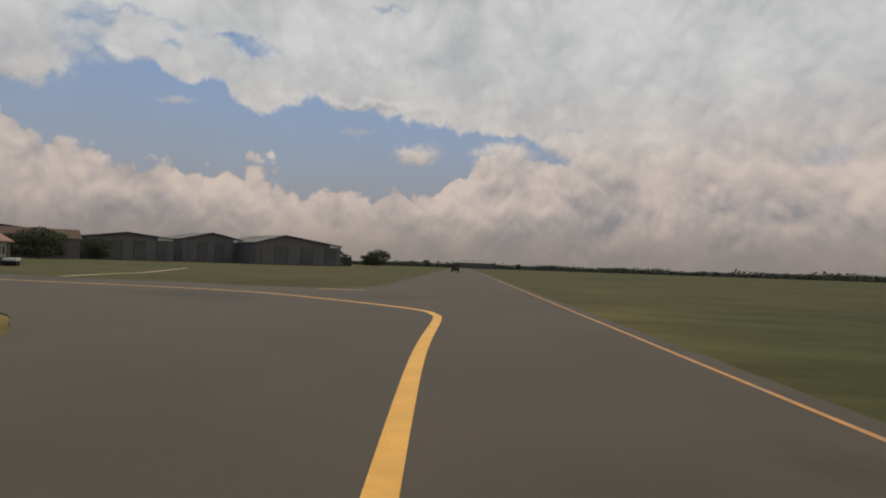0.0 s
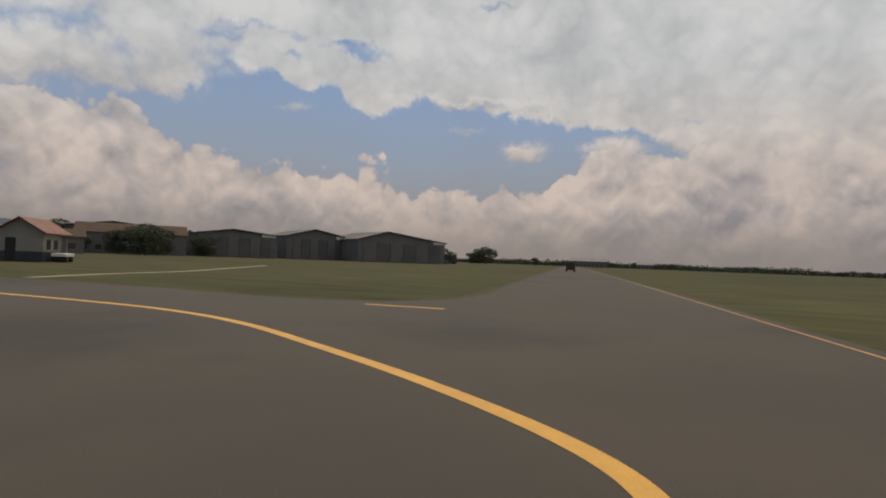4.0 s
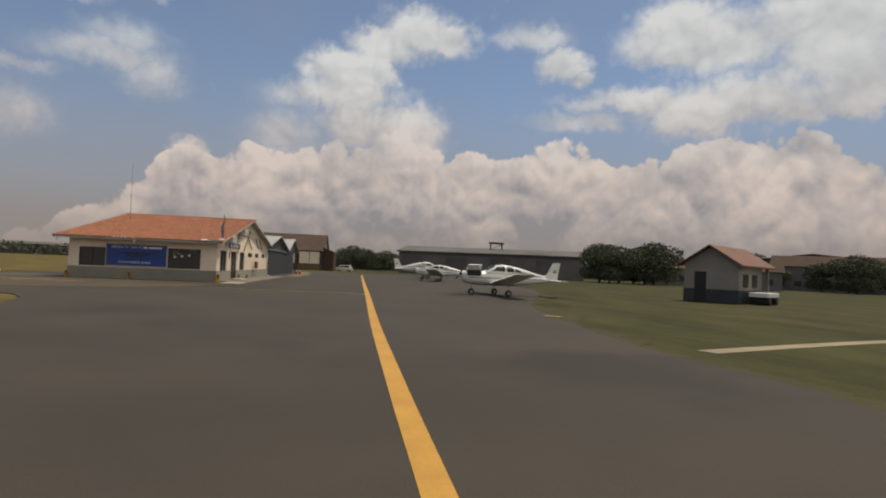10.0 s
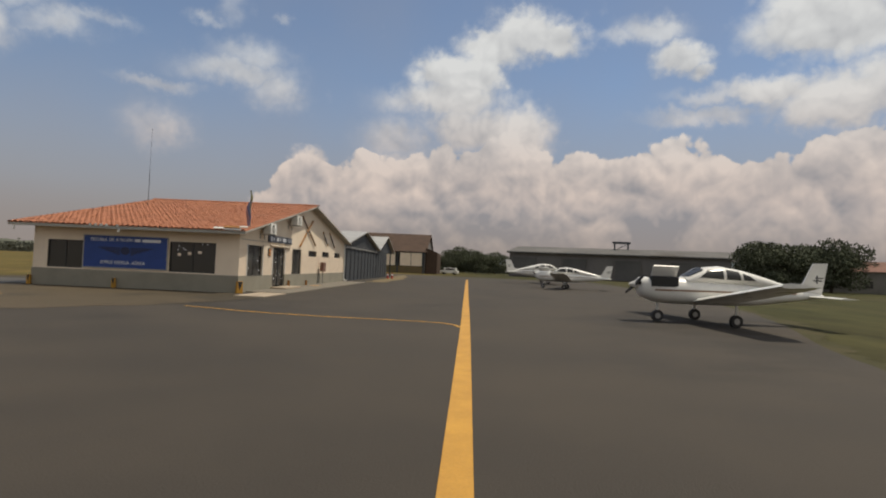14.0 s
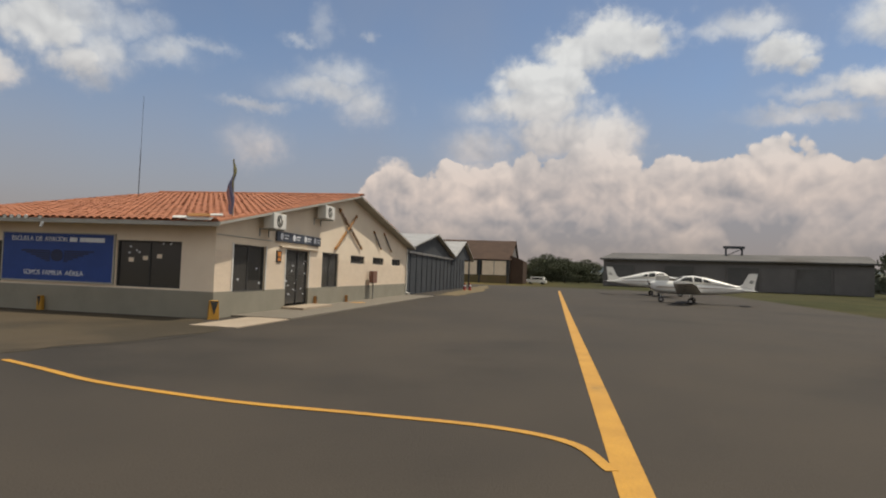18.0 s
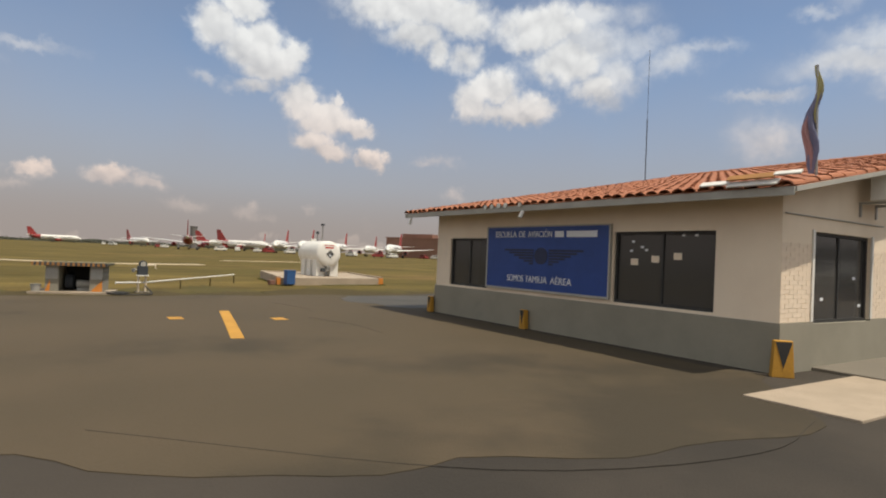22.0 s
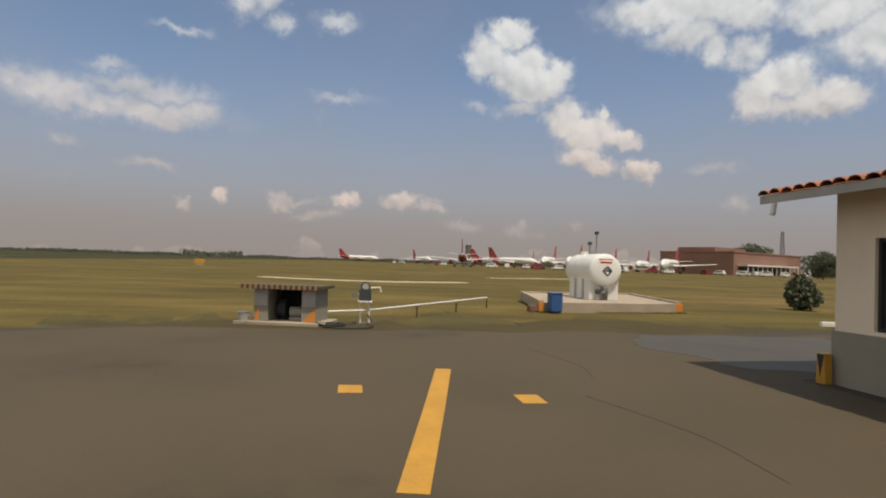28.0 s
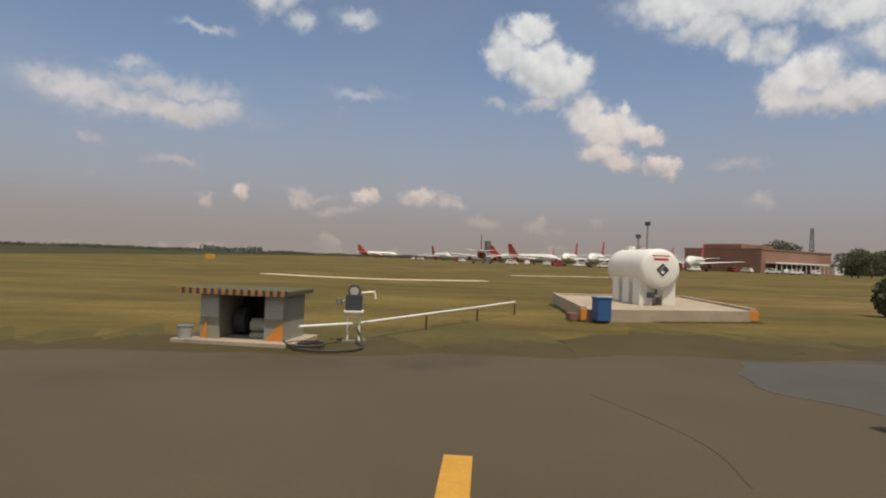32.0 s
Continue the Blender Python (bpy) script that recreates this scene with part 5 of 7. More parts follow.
        part("rim", tube(bmesh.new(), (x, y - 0.085, 0.2), (x, y + 0.085, 0.2), 0.10, seg=14), M_STEEL, gear)
    return pl


light_aircraft(pose(18.2, -4.9, 0.0, 0, 0, 4.5) @ Matrix.Diagonal((0.95, 0.95, 0.98, 1)), "white low-wing trainer with open cowl, parked at the grass edge", cowl_open=True, bay=True)
light_aircraft(pose(18.9, 29.6, 0.0, 0, 0, -15), "white low-wing trainer with open cowl, parked farther up the apron", cowl_open=True)
light_aircraft(pose(19.6, 48.5, 0.0, 0, 0, 185) @ Matrix.Diagonal((1.2, 1.2, 1.25, 1)), "white low-wing trainer standing behind another aircraft")


# ---- fuel point ----
def fuel_tank():
    base = thing("tank_slab", pose(-20.75, -0.55, 0), "pale concrete base slab with low kerb under the fuel tank", "slab")
    edge = [(0, 0), (-0.86, 5.53), (-7.3, 6.73), (-6.45, 1.2)]
    part("slab", outline_slab(edge, 0.30, -0.1), M_CONC, base)
    for k in (1, 2, 3):
        p, q = Vector(edge[k]), Vector(edge[(k + 1) % 4])
        mid = Vector((-3.65, 3.37))
        part("kerb", ribbon([p + (mid - p) * 0.03, q + (mid - q) * 0.03], 0.16, 0.37, 0.08), M_CONC, base)
    part("corner_mark", boxes((-1.06, -0.82, 5.30, 5.545, 0.02, 0.308)), M_ORANGE, base)
    part("corner_mark", boxes((-0.20, 0.012, -0.012, 0.14, 0.02, 0.308)), M_ORANGE, base)
    t = thing("fuel_tank", pose(-22.85, 2.62, 0.30, 0, 0, 177), "white horizontal fuel tank on upright plates, with red lettering bars", "fuel tank")
    r, L, zc = 0.62, 2.9, 1.11
    rings = []
    for x, q in ((-0.10, 0.02), (-0.095, 0.50), (-0.07, 0.83), (-0.02, 0.975), (0.05, 1.0), (0.8, 1.0), (1.5, 1.0), (2.2, 1.0), (L - 0.05, 1.0), (L + 0.02, 0.975), (L + 0.07, 0.83), (L + 0.095, 0.5), (L + 0.10, 0.02)):
        rings.append([(x, r * q * math.cos(2 * math.pi * k / 40), zc + r * q * math.sin(2 * math.pi * k / 40)) for k in range(40)])
    smooth(part("shell", loft(rings), M_WHITE, t, "white painted tank shell, slightly stained"), 50)
    for x in (0.75, 1.45, 2.15):
        part("seam", tube(bmesh.new(), (x - 0.012, 0, zc), (x + 0.012, 0, zc), r + 0.005, seg=40), M_WHITE, t)
    # three pairs of broad white legs under a curved saddle each
    for x in (0.12, 1.02, 1.92):
        for y0, y1 in ((-0.56, -0.16), (0.16, 0.56)):
            part("leg", boxes((x, x + 0.56, y0, y1, 0.0, 0.80), bevel=0.012), M_WHITE, t, "broad white upright leg")
        part("saddle", boxes((x + 0.08, x + 0.48, -0.16, 0.16, 0.42, 0.56), bevel=0.012), M_WHITE, t)
    bm = bmesh.new()
    box(bm, -0.012, 0.0, -0.14, 0.14, -0.14, 0.14)
    d = part("hazard_diamond", bm, M_BLACK, t, "small hazard diamond")
    d.matrix_local = pose(-0.098, -0.05, zc - 0.02, 45, 0, 0)
    for dy, dz, mt in ((0.0, 0.075, M_STEEL), (-0.075, 0.0, M_SIGNGREY), (0.075, 0.0, M_STEEL), (0.0, -0.075, M_LETTER)):
        q = part("hazard_field", boxes((-0.006, 0.0, -0.045, 0.045, -0.045, 0.045)), mt, t)
        q.matrix_local = pose(-0.112, -0.05 + dy, zc - 0.02 + dz, 45, 0, 0)
    part("lettering_bar", boxes((-0.097, -0.09, -0.22, 0.22, zc + 0.26, zc + 0.33)), M_RED, t)
    part("lettering_bar", boxes((-0.085, -0.07, -0.26, 0.26, zc + 0.385, zc + 0.42)), M_RED, t)
    part("outlet_pipe", tubes(((0.0, 0.0, 0.66), (0.0, 0.0, 0.30), 0.05), ((0.0, 0.0, 0.30), (-0.2, 0.18, 0.30), 0.045)), M_STEEL, t)
    part("valve", boxes((-0.10, 0.10, -0.09, 0.09, 0.34, 0.50), bevel=0.02), M_STEEL, t)
    part("valve", boxes((-0.12, 0.06, 0.16, 0.36, 0.24, 0.40), bevel=0.02), M_DARKSTEEL, t)
    for x, h in ((1.0, 0.80), (1.75, 0.42)):
        vent = part("vent_pipe", tubes(((x, 0, zc + 0.58), (x, 0, zc + 0.58 + h), 0.03)), M_STEEL, t, "dark vent pipe")
        part("vent_cap", boxes((x - 0.07, x + 0.07, -0.07, 0.07, zc + 0.58 + h, zc + 0.70 + h), bevel=0.02), M_DARKSTEEL, vent)
    part("manhole", tube(bmesh.new(), (2.4, 0, zc + 0.57), (2.4, 0, zc + 0.74), 0.16, seg=18), M_WHITE, t)
    part("top_rail", tubes(((1.0, 0, zc + 0.72), (1.75, 0, zc + 0.72), 0.015)), M_STEEL, t)
    return t


fuel_tank()
blue = thing("blue_drum_box", pose(-20.52, -0.10, 0.0, 0, 0, 6) @ Matrix.Diagonal((1.2, 1.2, 1, 1)), "blue painted metal bin standing at the slab edge", "bin")
part("body", boxes((-0.15, 0.15, -0.16, 0.16, 0.04, 0.64), bevel=0.02), M_BARREL, blue)
part("rim", boxes((-0.165, 0.165, -0.175, 0.175, 0.61, 0.65), bevel=0.015), M_BARREL, blue)
part("foot", boxes((-0.12, 0.12, -0.13, 0.13, 0.0, 0.04)), M_BLACK, blue)
stone = thing("kerb_stone", pose(-17.5, 7.5, -0.03, 0, 0, 78), "low white painted kerb stone lying in the grass", "kerb stone")
part("stone", boxes((-0.45, 0.45, -0.07, 0.07, 0.0, 0.15), bevel=0.02), M_WHITE, stone)
junk = thing("hose_box", pose(-20.85, -0.78, 0.0, 0, 0, 20), "rusty brown valve box beside the blue bin", "valve box")
part("body", boxes((-0.10, 0.10, -0.12, 0.12, 0.0, 0.20), bevel=0.02), M_OLDTILE, junk)


def pump_shed():
    s = thing("pump_shed", pose(-15.85, -8.17, 0.0, 0, 0, -14) @ Matrix.Diagonal((1, 1.06, 1, 1)), "low concrete pump shed with ochre striped roof edge", "shed")
    part("floor_pad", boxes((-1.05, 0.28, -1.02, 0.92, -0.05, 0.045), bevel=0.01), M_CONC, s)
    for y0, y1 in ((-0.68, -0.36), (0.38, 0.70)):
        part("side_wall", boxes((-0.95, 0.0, y0, y1, 0.045, 0.80), bevel=0.008), M_PLINTH, s, "stained grey block wall")
    # back wall coloured near-black to deepen the shade of the recess
    part("back_wall", boxes((-0.95, -0.85, -0.36, 0.38, 0.045, 0.80)), M_INSHADE, s)
    part("roof_slab", boxes((-1.05, 0.16, -0.98, 0.82, 0.80, 0.875), bevel=0.008), M_MOSS, s, "thin roof slab grown over with moss")
    for k in range(15):
        y = -0.98 + 0.12 * k
        part("edge_stripe", boxes((0.16, 0.172, y, y + 0.062, 0.785, 0.88)), M_OCHRE, s)
        part("edge_stripe", boxes((0.16, 0.170, y + 0.062, y + 0.12, 0.785, 0.88)), M_DARKSTEEL, s, "dark stripe")
    for y in (-0.67, 0.40):
        board = part("notice_panel", boxes((0.003, 0.014, y, y + 0.29, 0.40, 0.765)), M_FASCIA, s, "pale notice panel with faded rows of writing")
        for k, w in enumerate((0.20, 0.22, 0.16, 0.21)):
            part("text_bar", boxes((0.015, 0.018, y + 0.03, y + 0.03 + w, 0.69 - 0.065 * k, 0.71 - 0.065 * k)), M_STEEL, board)
    for y0, y1, tip in ((0.41, 0.69, 0.69), (-0.67, -0.56, -0.56)):
        bm = bmesh.new()
        pts = ((y0, 0.05), (y1, 0.05), (tip, 0.38))
        f = [bm.verts.new((x, y, z)) for x in (0.002, 0.014) for y, z in pts]
        bm.faces.new(f[:3]), bm.faces.new(f[3:][::-1])
        for k in range(3):
            bm.faces.new((f[k], f[(k + 1) % 3], f[3 + (k + 1) % 3], f[3 + k]))
        bmesh.ops.recalc_face_normals(bm, faces=bm.faces[:])
        part("orange_triangle", bm, M_ORANGE, s)
    part("pump_motor", tube(boxes((-0.62, -0.30, 0.02, 0.34, 0.045, 0.12)), (-0.46, 0.0, 0.24), (-0.46, 0.34, 0.24), 0.12, seg=20), M_FASCIA, s, "grey motor standing in the dark opening")
    part("hose_reel", tube(bmesh.new(), (-0.55, -0.28, 0.30), (-0.55, -0.10, 0.30), 0.22, seg=24), M_DARKSTEEL, s)
    b = thing("bucket", pose(-15.95, -9.08, 0.0), "pale dented metal bucket standing beside the pump shed", "bucket")
    part("body", tube(bmesh.new(), (0, 0, 0), (0, 0, 0.24), 0.10, 0.13, seg=20), M_FASCIA, b)
    part("rim", tube(bmesh.new(), (0, 0, 0.235), (0, 0, 0.25), 0.136, seg=20), M_STEEL, b)


pump_shed()


def fuel_pump():
    p = thing("fuel_pump", pose(-16.3, -6.33, 0.0, 0, 0, 0) @ Matrix.Diagonal((0.85, 0.85, 0.86, 1)), "small old fuel pump with round dial on thin legs", "fuel pump")
    for x, y in ((0.08, -0.12), (0.08, 0.12), (-0.12, -0.12), (-0.12, 0.12)):
        part("leg", tubes(((x, y, 0.0), (x, y, 0.62), 0.025)), M_CREAM, p)
    part("body", boxes((-0.16, 0.14, -0.17, 0.17, 0.62, 0.95), bevel=0.02), M_DARKSTEEL, p, "dark pump body")
    part("tray", boxes((-0.2, 0.2, -0.2, 0.2, 0.58, 0.62), bevel=0.01), M_WHITE, p)
    part("meter", tube(bmesh.new(), (-0.1, 0, 1.02), (0.12, 0, 1.02), 0.13, seg=24), M_DARKSTEEL, p)
    part("dial", tube(bmesh.new(), (0.12, 0, 1.02), (0.13, 0, 1.02), 0.09, seg=20), M_FASCIA, p, "grey dial")
    part("nozzle_arm", tubes(((0, 0.15, 0.98), (0, 0.42, 1.0), 0.025), ((0, 0.42, 1.0), (0, 0.44, 0.86), 0.022)), M_CREAM, p)
    bowl = part("filter_bowl", tube(bmesh.new(), (0, -0.3, 0.72), (0, -0.3, 0.85), 0.06, seg=14), M_STEEL, p)
    part("filter_pipe", tubes(((0, -0.17, 0.80), (0, -0.26, 0.80), 0.02)), M_STEEL, bowl)
    part("base", boxes((-0.22, 0.22, -0.22, 0.26, -0.05, 0.02), bevel=0.01), M_WALK, p)
    part("coupling", boxes((-0.05, 0.05, -0.18, -0.08, 0.26, 0.36), bevel=0.01), M_STEEL, p)


fuel_pump()
pipe = thing("fuel_pipe", pose(0, 0, 0), "long white fuel pipe on low stands from pump to tank", "pipe")
run = [(-15.3, -7.15, 0.34), (-16.3, -6.28, 0.30), (-18.3, -4.85, 0.31), (-20.3, -3.4, 0.32), (-22.3, -1.97, 0.34)]
for a, b in zip(run, run[1:]):
    part("pipe_run", tubes((a, b, 0.024)), M_WHITE, pipe)
for q in run[2:]:
    part("pipe_stand", boxes((q[0] - 0.02, q[0] + 0.02, q[1] - 0.02, q[1] + 0.02, -0.05, 0.27)), M_DRYVERGE, pipe)
hose = thing("refuel_hose", pose(0, 0, 0), "black rubber refuelling hose lying on the ground", "hose")
pts = curve_points([(-15.75, -7.45, 0.05), (-15.3, -7.3, 0.025), (-14.95, -6.95, 0.02), (-14.95, -6.5, 0.02), (-15.4, -6.15, 0.02), (-16.2, -6.25, 0.2)], 6)
smooth(part("hose", bent_tube(pts, 0.02), M_BLACK, hose), 60)
coil = curve_points([(-15.5 + (0.20 + 0.01 * k) * math.cos(k * 0.9), -7.05 + (0.20 + 0.01 * k) * math.sin(k * 0.9), 0.02 + 0.002 * k) for k in range(16)], 4)
smooth(part("coil", bent_tube(coil, 0.018), M_BLACK, hose), 60)


# ---- small house on the field ----
def field_house():
    u, v = Vector((0.6, -0.8, 0)), Vector((0.8, 0.6, 0))
    m = Matrix(((u.x, v.x, 0, 32.5), (u.y, v.y, 0, -1.46), (0, 0, 1, 0), (0, 0, 0, 1)))
    h = thing("field_house", m, "cream field house greyed as in shade, dull red roof and dark base", "house")
    w, dd, ev, rd = 3.7, 6.5, 2.7, 3.9
    part("wall", loft([[(0, y, 0.9), (w, y, 0.9), (w, y, ev), (w / 2, y, rd - 0.05), (0, y, ev)] for y in (0, dd - 1.8)]), M_SHADEPLASTER, h)
    part("base", boxes((-0.03, w + 0.03, -0.03, dd - 1.77, 0.0, 0.9)), M_DARKSTEEL, h, "dark painted base")
    part("porch_floor", boxes((0, w, dd - 1.77, dd, 0, 0.12)), M_CONC, h)
    for y in (dd - 0.2,):
        for x in (0.12, w - 0.12):
            part("porch_post", boxes((x - 0.1, x + 0.1, y - 0.1, y + 0.1, 0.12, ev)), M_SHADEPLASTER, h)
    for s in (0, 1):
        bm = bmesh.new()
        xa = -0.35 if s == 0 else w + 0.35
        za = ev - 0.2
        cs = [(xa, -0.4, za), (xa, dd + 0.3, za), (w / 2, dd + 0.3, rd), (w / 2, -0.4, rd)]
        lo = [bm.verts.new((a, b, c)) for a, b, c in cs]
        hi = [bm.verts.new((a, b, c + 0.1)) for a, b, c in cs]
        bm.faces.new(lo), bm.faces.new(hi)
        for k in range(4):
            bm.faces.new((lo[k], lo[(k + 1) % 4], hi[(k + 1) % 4], hi[k]))
        bmesh.ops.recalc_face_normals(bm, faces=bm.faces[:])
        part("roof_slope", bm, M_OLDTILE, h, "red clay roof")
    part("door", boxes((0.75, 1.55, -0.05, 0.0, 0.05, 2.1)), M_INSHADE, h)
    part("window", boxes((w + 0.0, w + 0.04, 0.8, 1.8, 1.1, 2.0)), M_GLASS, h)
    part("window", boxes((w + 0.0, w + 0.04, 2.6, 3.6, 1.1, 2.0)), M_GLASS, h)
    b = thing("field_trailer", m @ Matrix.Translation((w + 1.0, 2.0, 0)), "white flat trailer parked beside the field house", "trailer")
    part("bed", boxes((-0.6, 0.6, -1.2, 1.2, 0.5, 0.8), bevel=0.03), M_WHITE, b)
    for y in (-0.7, 0.7):
        part("wheel", tube(bmesh.new(), (-0.62, y, 0.25), (0.62, y, 0.25), 0.25, seg=14), M_BLACK, b)


field_house()


# ---- far buildings ----
def at(cx, cy, heading, dist):
    """A place on the ground so many metres off on a heading (degrees, from +y towards -x)."""
    return cx - math.sin(radians(heading)) * dist, cy + math.cos(radians(heading)) * dist


def field_hangar(cx, cy, half_l, half_r, eave, ridge, depth, turn, label):
    h = thing("field_hangar", pose(cx, cy, -0.05, 0, 0, turn), label, "hangar", "hangars across the field")
    prof = [(-half_l, 0), (half_r, 0), (half_r, eave), (0, ridge), (-half_l, eave)]
    part("wall", loft([[(x, y, z) for x, z in prof] for y in (0, depth)]), M_HANGARWALL, h)
    for s in (-1, 1):
        xe = -half_l - 0.5 if s < 0 else half_r + 0.5
        cs = [(xe, -0.8, eave - 0.1), (xe, depth + 0.8, eave - 0.1), (0, depth + 0.8, ridge + 0.1), (0, -0.8, ridge + 0.1)]
        bm = bmesh.new()
        lo = [bm.verts.new(c) for c in cs]
        hi = [bm.verts.new((a, b, c + 0.25)) for a, b, c in cs]
        bm.faces.new(lo), bm.faces.new(hi)
        for k in range(4):
            bm.faces.new((lo[k], lo[(k + 1) % 4], hi[(k + 1) % 4], hi[k]))
        bmesh.ops.recalc_face_normals(bm, faces=bm.faces[:])
        part("roof_sheet", bm, M_DULLROOF, h, "dull grey sheet roof")
    n = 6
    w = (half_l + half_r - 4) / n
    for k in range(n):
        x = -half_l + 2 + k * w
        part("door_leaf", boxes((x + 0.1, x + w - 0.1, -0.25, -0.02, 0.2, eave - 1.0)), M_DULLROOF if k % 2 else M_HANGARWALL, h)
    part("clerestory", boxes((half_r - 5.0, half_r - 0.5, -0.3, -0.02, eave - 0.6, eave + 0.4)), M_WHITE, h)
    return h


field_hangar(185.3, 38.1, 11, 24, 7.6, 10.5, 30, -36, "wide dark hangar with low pitched roof across the field")
field_hangar(177.0, 62.3, 10, 13, 8.0, 10.4, 30, -36, "dark hangar with low pitched roof across the field")
field_hangar(146.0, 71.5, 10, 14, 7.2, 8.5, 30, -36, "low dark hangar half hidden in haze")
field_hangar(120.0, 91.5, 13, 18, 7.2, 8.8, 28, -36, "dull grey hangar at the edge of the trees")

nh = thing("long_hangar", pose(20.5, 124.0, 0, 0, 0, -18), "very long dark hangar along the north edge of the field", "hangar")
part("wall", boxes((0, 50, 0, 24, -0.1, 6.0)), M_HANGARWALL, nh)
part("roof", loft([[(x, -0.8, 5.9), (x, 24.8, 5.9), (x, 24.8, 6.2), (x, 12, 8.0), (x, -0.8, 6.2)] for x in (-0.6, 50.6)]), M_DULLROOF, nh)
for k in range(8):
    part("door_leaf", boxes((1.0 + 6.1 * k, 6.6 + 6.1 * k, -0.2, -0.02, 0.1, 4.8)), M_HANGARWALL if k % 2 else M_DULLROOF, nh)
gt = thing("roof_gantry", pose(48.3, 125.5, 0) @ Matrix.Diagonal((1.03, 1.03, 1.0, 1)), "dark steel frame gantry standing above the hangar roof", "gantry")
for x in (-1.6, 1.6):
    part("leg", boxes((x - 0.15, x + 0.15, -0.2, 0.2, 0, 9.2)), M_DARKSTEEL, gt)
part("beam", boxes((-2.1, 2.1, -0.25, 0.25, 9.2, 9.75)), M_DARKSTEEL, gt)
part("stay", tubes(((-1.6, 0, 7.6), (1.6, 0, 9.2), 0.08)), M_DARKSTEEL, gt)


def low_house(x, y, w, d, h, turn, roof_m, label):
    b = thing("field_building", pose(x, y, 0, 0, 0, turn), label, "building", "low buildings at the field edge")
    part("wall", boxes((-w / 2, w / 2, 0, d, -0.1, h)), M_SHADEPLASTER if roof_m is M_OLDTILE else M_HANGARWALL, b)
    part("roof", loft([[(s, -0.5, h), (s, d + 0.5, h), (s, d / 2, h + d * 0.22)] for s in (-w / 2 - 0.5, w / 2 + 0.5)]), roof_m, b)
    for k in range(max(2, int(w / 3.5))):
        xx = -w / 2 + 1.2 + 3.3 * k
        if xx + 1.4 < w / 2:
            part("window", boxes((xx, xx + 1.4, -0.06, -0.01, 1.0, 2.2)), M_GLASS, b)


for hd, dist, w, d, h, mt, lb in ((-29.5, 165, 16, 9, 4.0, M_OLDTILE, "low building with red tile roof among the trees"),
                                  (-33.8, 150, 14, 8, 3.6, M_RUSTROOF, "low brown-roofed building at the field edge"),
                                  (-40.2, 175, 26, 12, 5.5, M_RUSTROOF, "long brown-roofed shed at the field edge"),
                                  (-82, 520, 30, 12, 5.0, M_HANGARWALL, "far low building at the end of the taxiway"),
                                  (-87, 560, 14, 10, 4.0, M_HANGARWALL, "far low building beyond the taxiway")):
    x, y = at(1.3, -57.0, hd, dist)
    low_house(x, y, w, d, h, hd, mt, lb)

# terminal of red brick beyond the stands
tm = thing("terminal", Matrix(((-0.879, -0.477, 0, -268.8), (-0.477, 0.879, 0, 175.9), (0, 0, 1, 0), (0, 0, 0, 1))), "long red brick airport terminal with white canopy", "terminal")
part("wall", boxes((0, 40, 0, 74, 0, 11.0)), M_REDBRICK, tm)
part("parapet", boxes((-0.3, 40.3, -0.3, 74.3, 11.0, 11.6)), M_REDBRICK, tm)
part("upper_block", boxes((14, 34, 8, 40, 11.6, 14.0)), M_REDBRICK, tm)
part("canopy", boxes((-5, 0, 4, 60, 4.6, 5.3)), M_WHITE, tm, "white canopy")
for k in range(12):
    part("canopy_post", boxes((-4.7, -4.4, 5 + 5 * k, 5.3 + 5 * k, 0, 4.6)), M_WHITE, tm)
for k in range(6):
    part("window", boxes((-0.08, 0.0, 5 + 6.8 * k, 10.6 + 6.8 * k, 1.0, 3.6)), M_GLASS, tm)
mast_runs = []
for k in range(4):
    a, b = 0.9 * (1 if k % 2 else -1), 0.9 * (1 if k > 1 else -1)
    mast_runs.append(((6.7 + a, 66.7 + b, 11.6), (6.7 + a * 0.55, 66.7 + b * 0.55, 25.0), 0.13))
for k in range(6):
    z, w = 12.0 + 2.1 * k, 0.9 * (1 - 0.07 * k)
    for a, b, c, d in ((-w, -w, w, -w), (w, -w, w, w), (w, w, -w, w), (-w, w, -w, -w)):
        mast_runs.append(((6.7 + a, 66.7 + b, z), (6.7 + c, 66.7 + d, z + 2.0), 0.09))
part("roof_mast", tubes(*mast_runs, seg=6), M_DARKSTEEL, tm, "dark lattice mast")
part("annex", boxes((-2, 6, 74.3, 86, 0, 4.2)), M_WHITE, tm)
ct = thing("far_tower", pose(*at(-5.6, -6.0, 79.1, 420), 0), "grey round building behind the aircraft stands", "tower")
part("shaft", tube(bmesh.new(), (0, 0, 0), (0, 0, 14.0), 2.2, seg=24), M_HANGARWALL, ct)
part("top_ring", tube(bmesh.new(), (0, 0, 14.0), (0, 0, 14.7), 2.4, seg=24), M_HANGARWALL, ct)


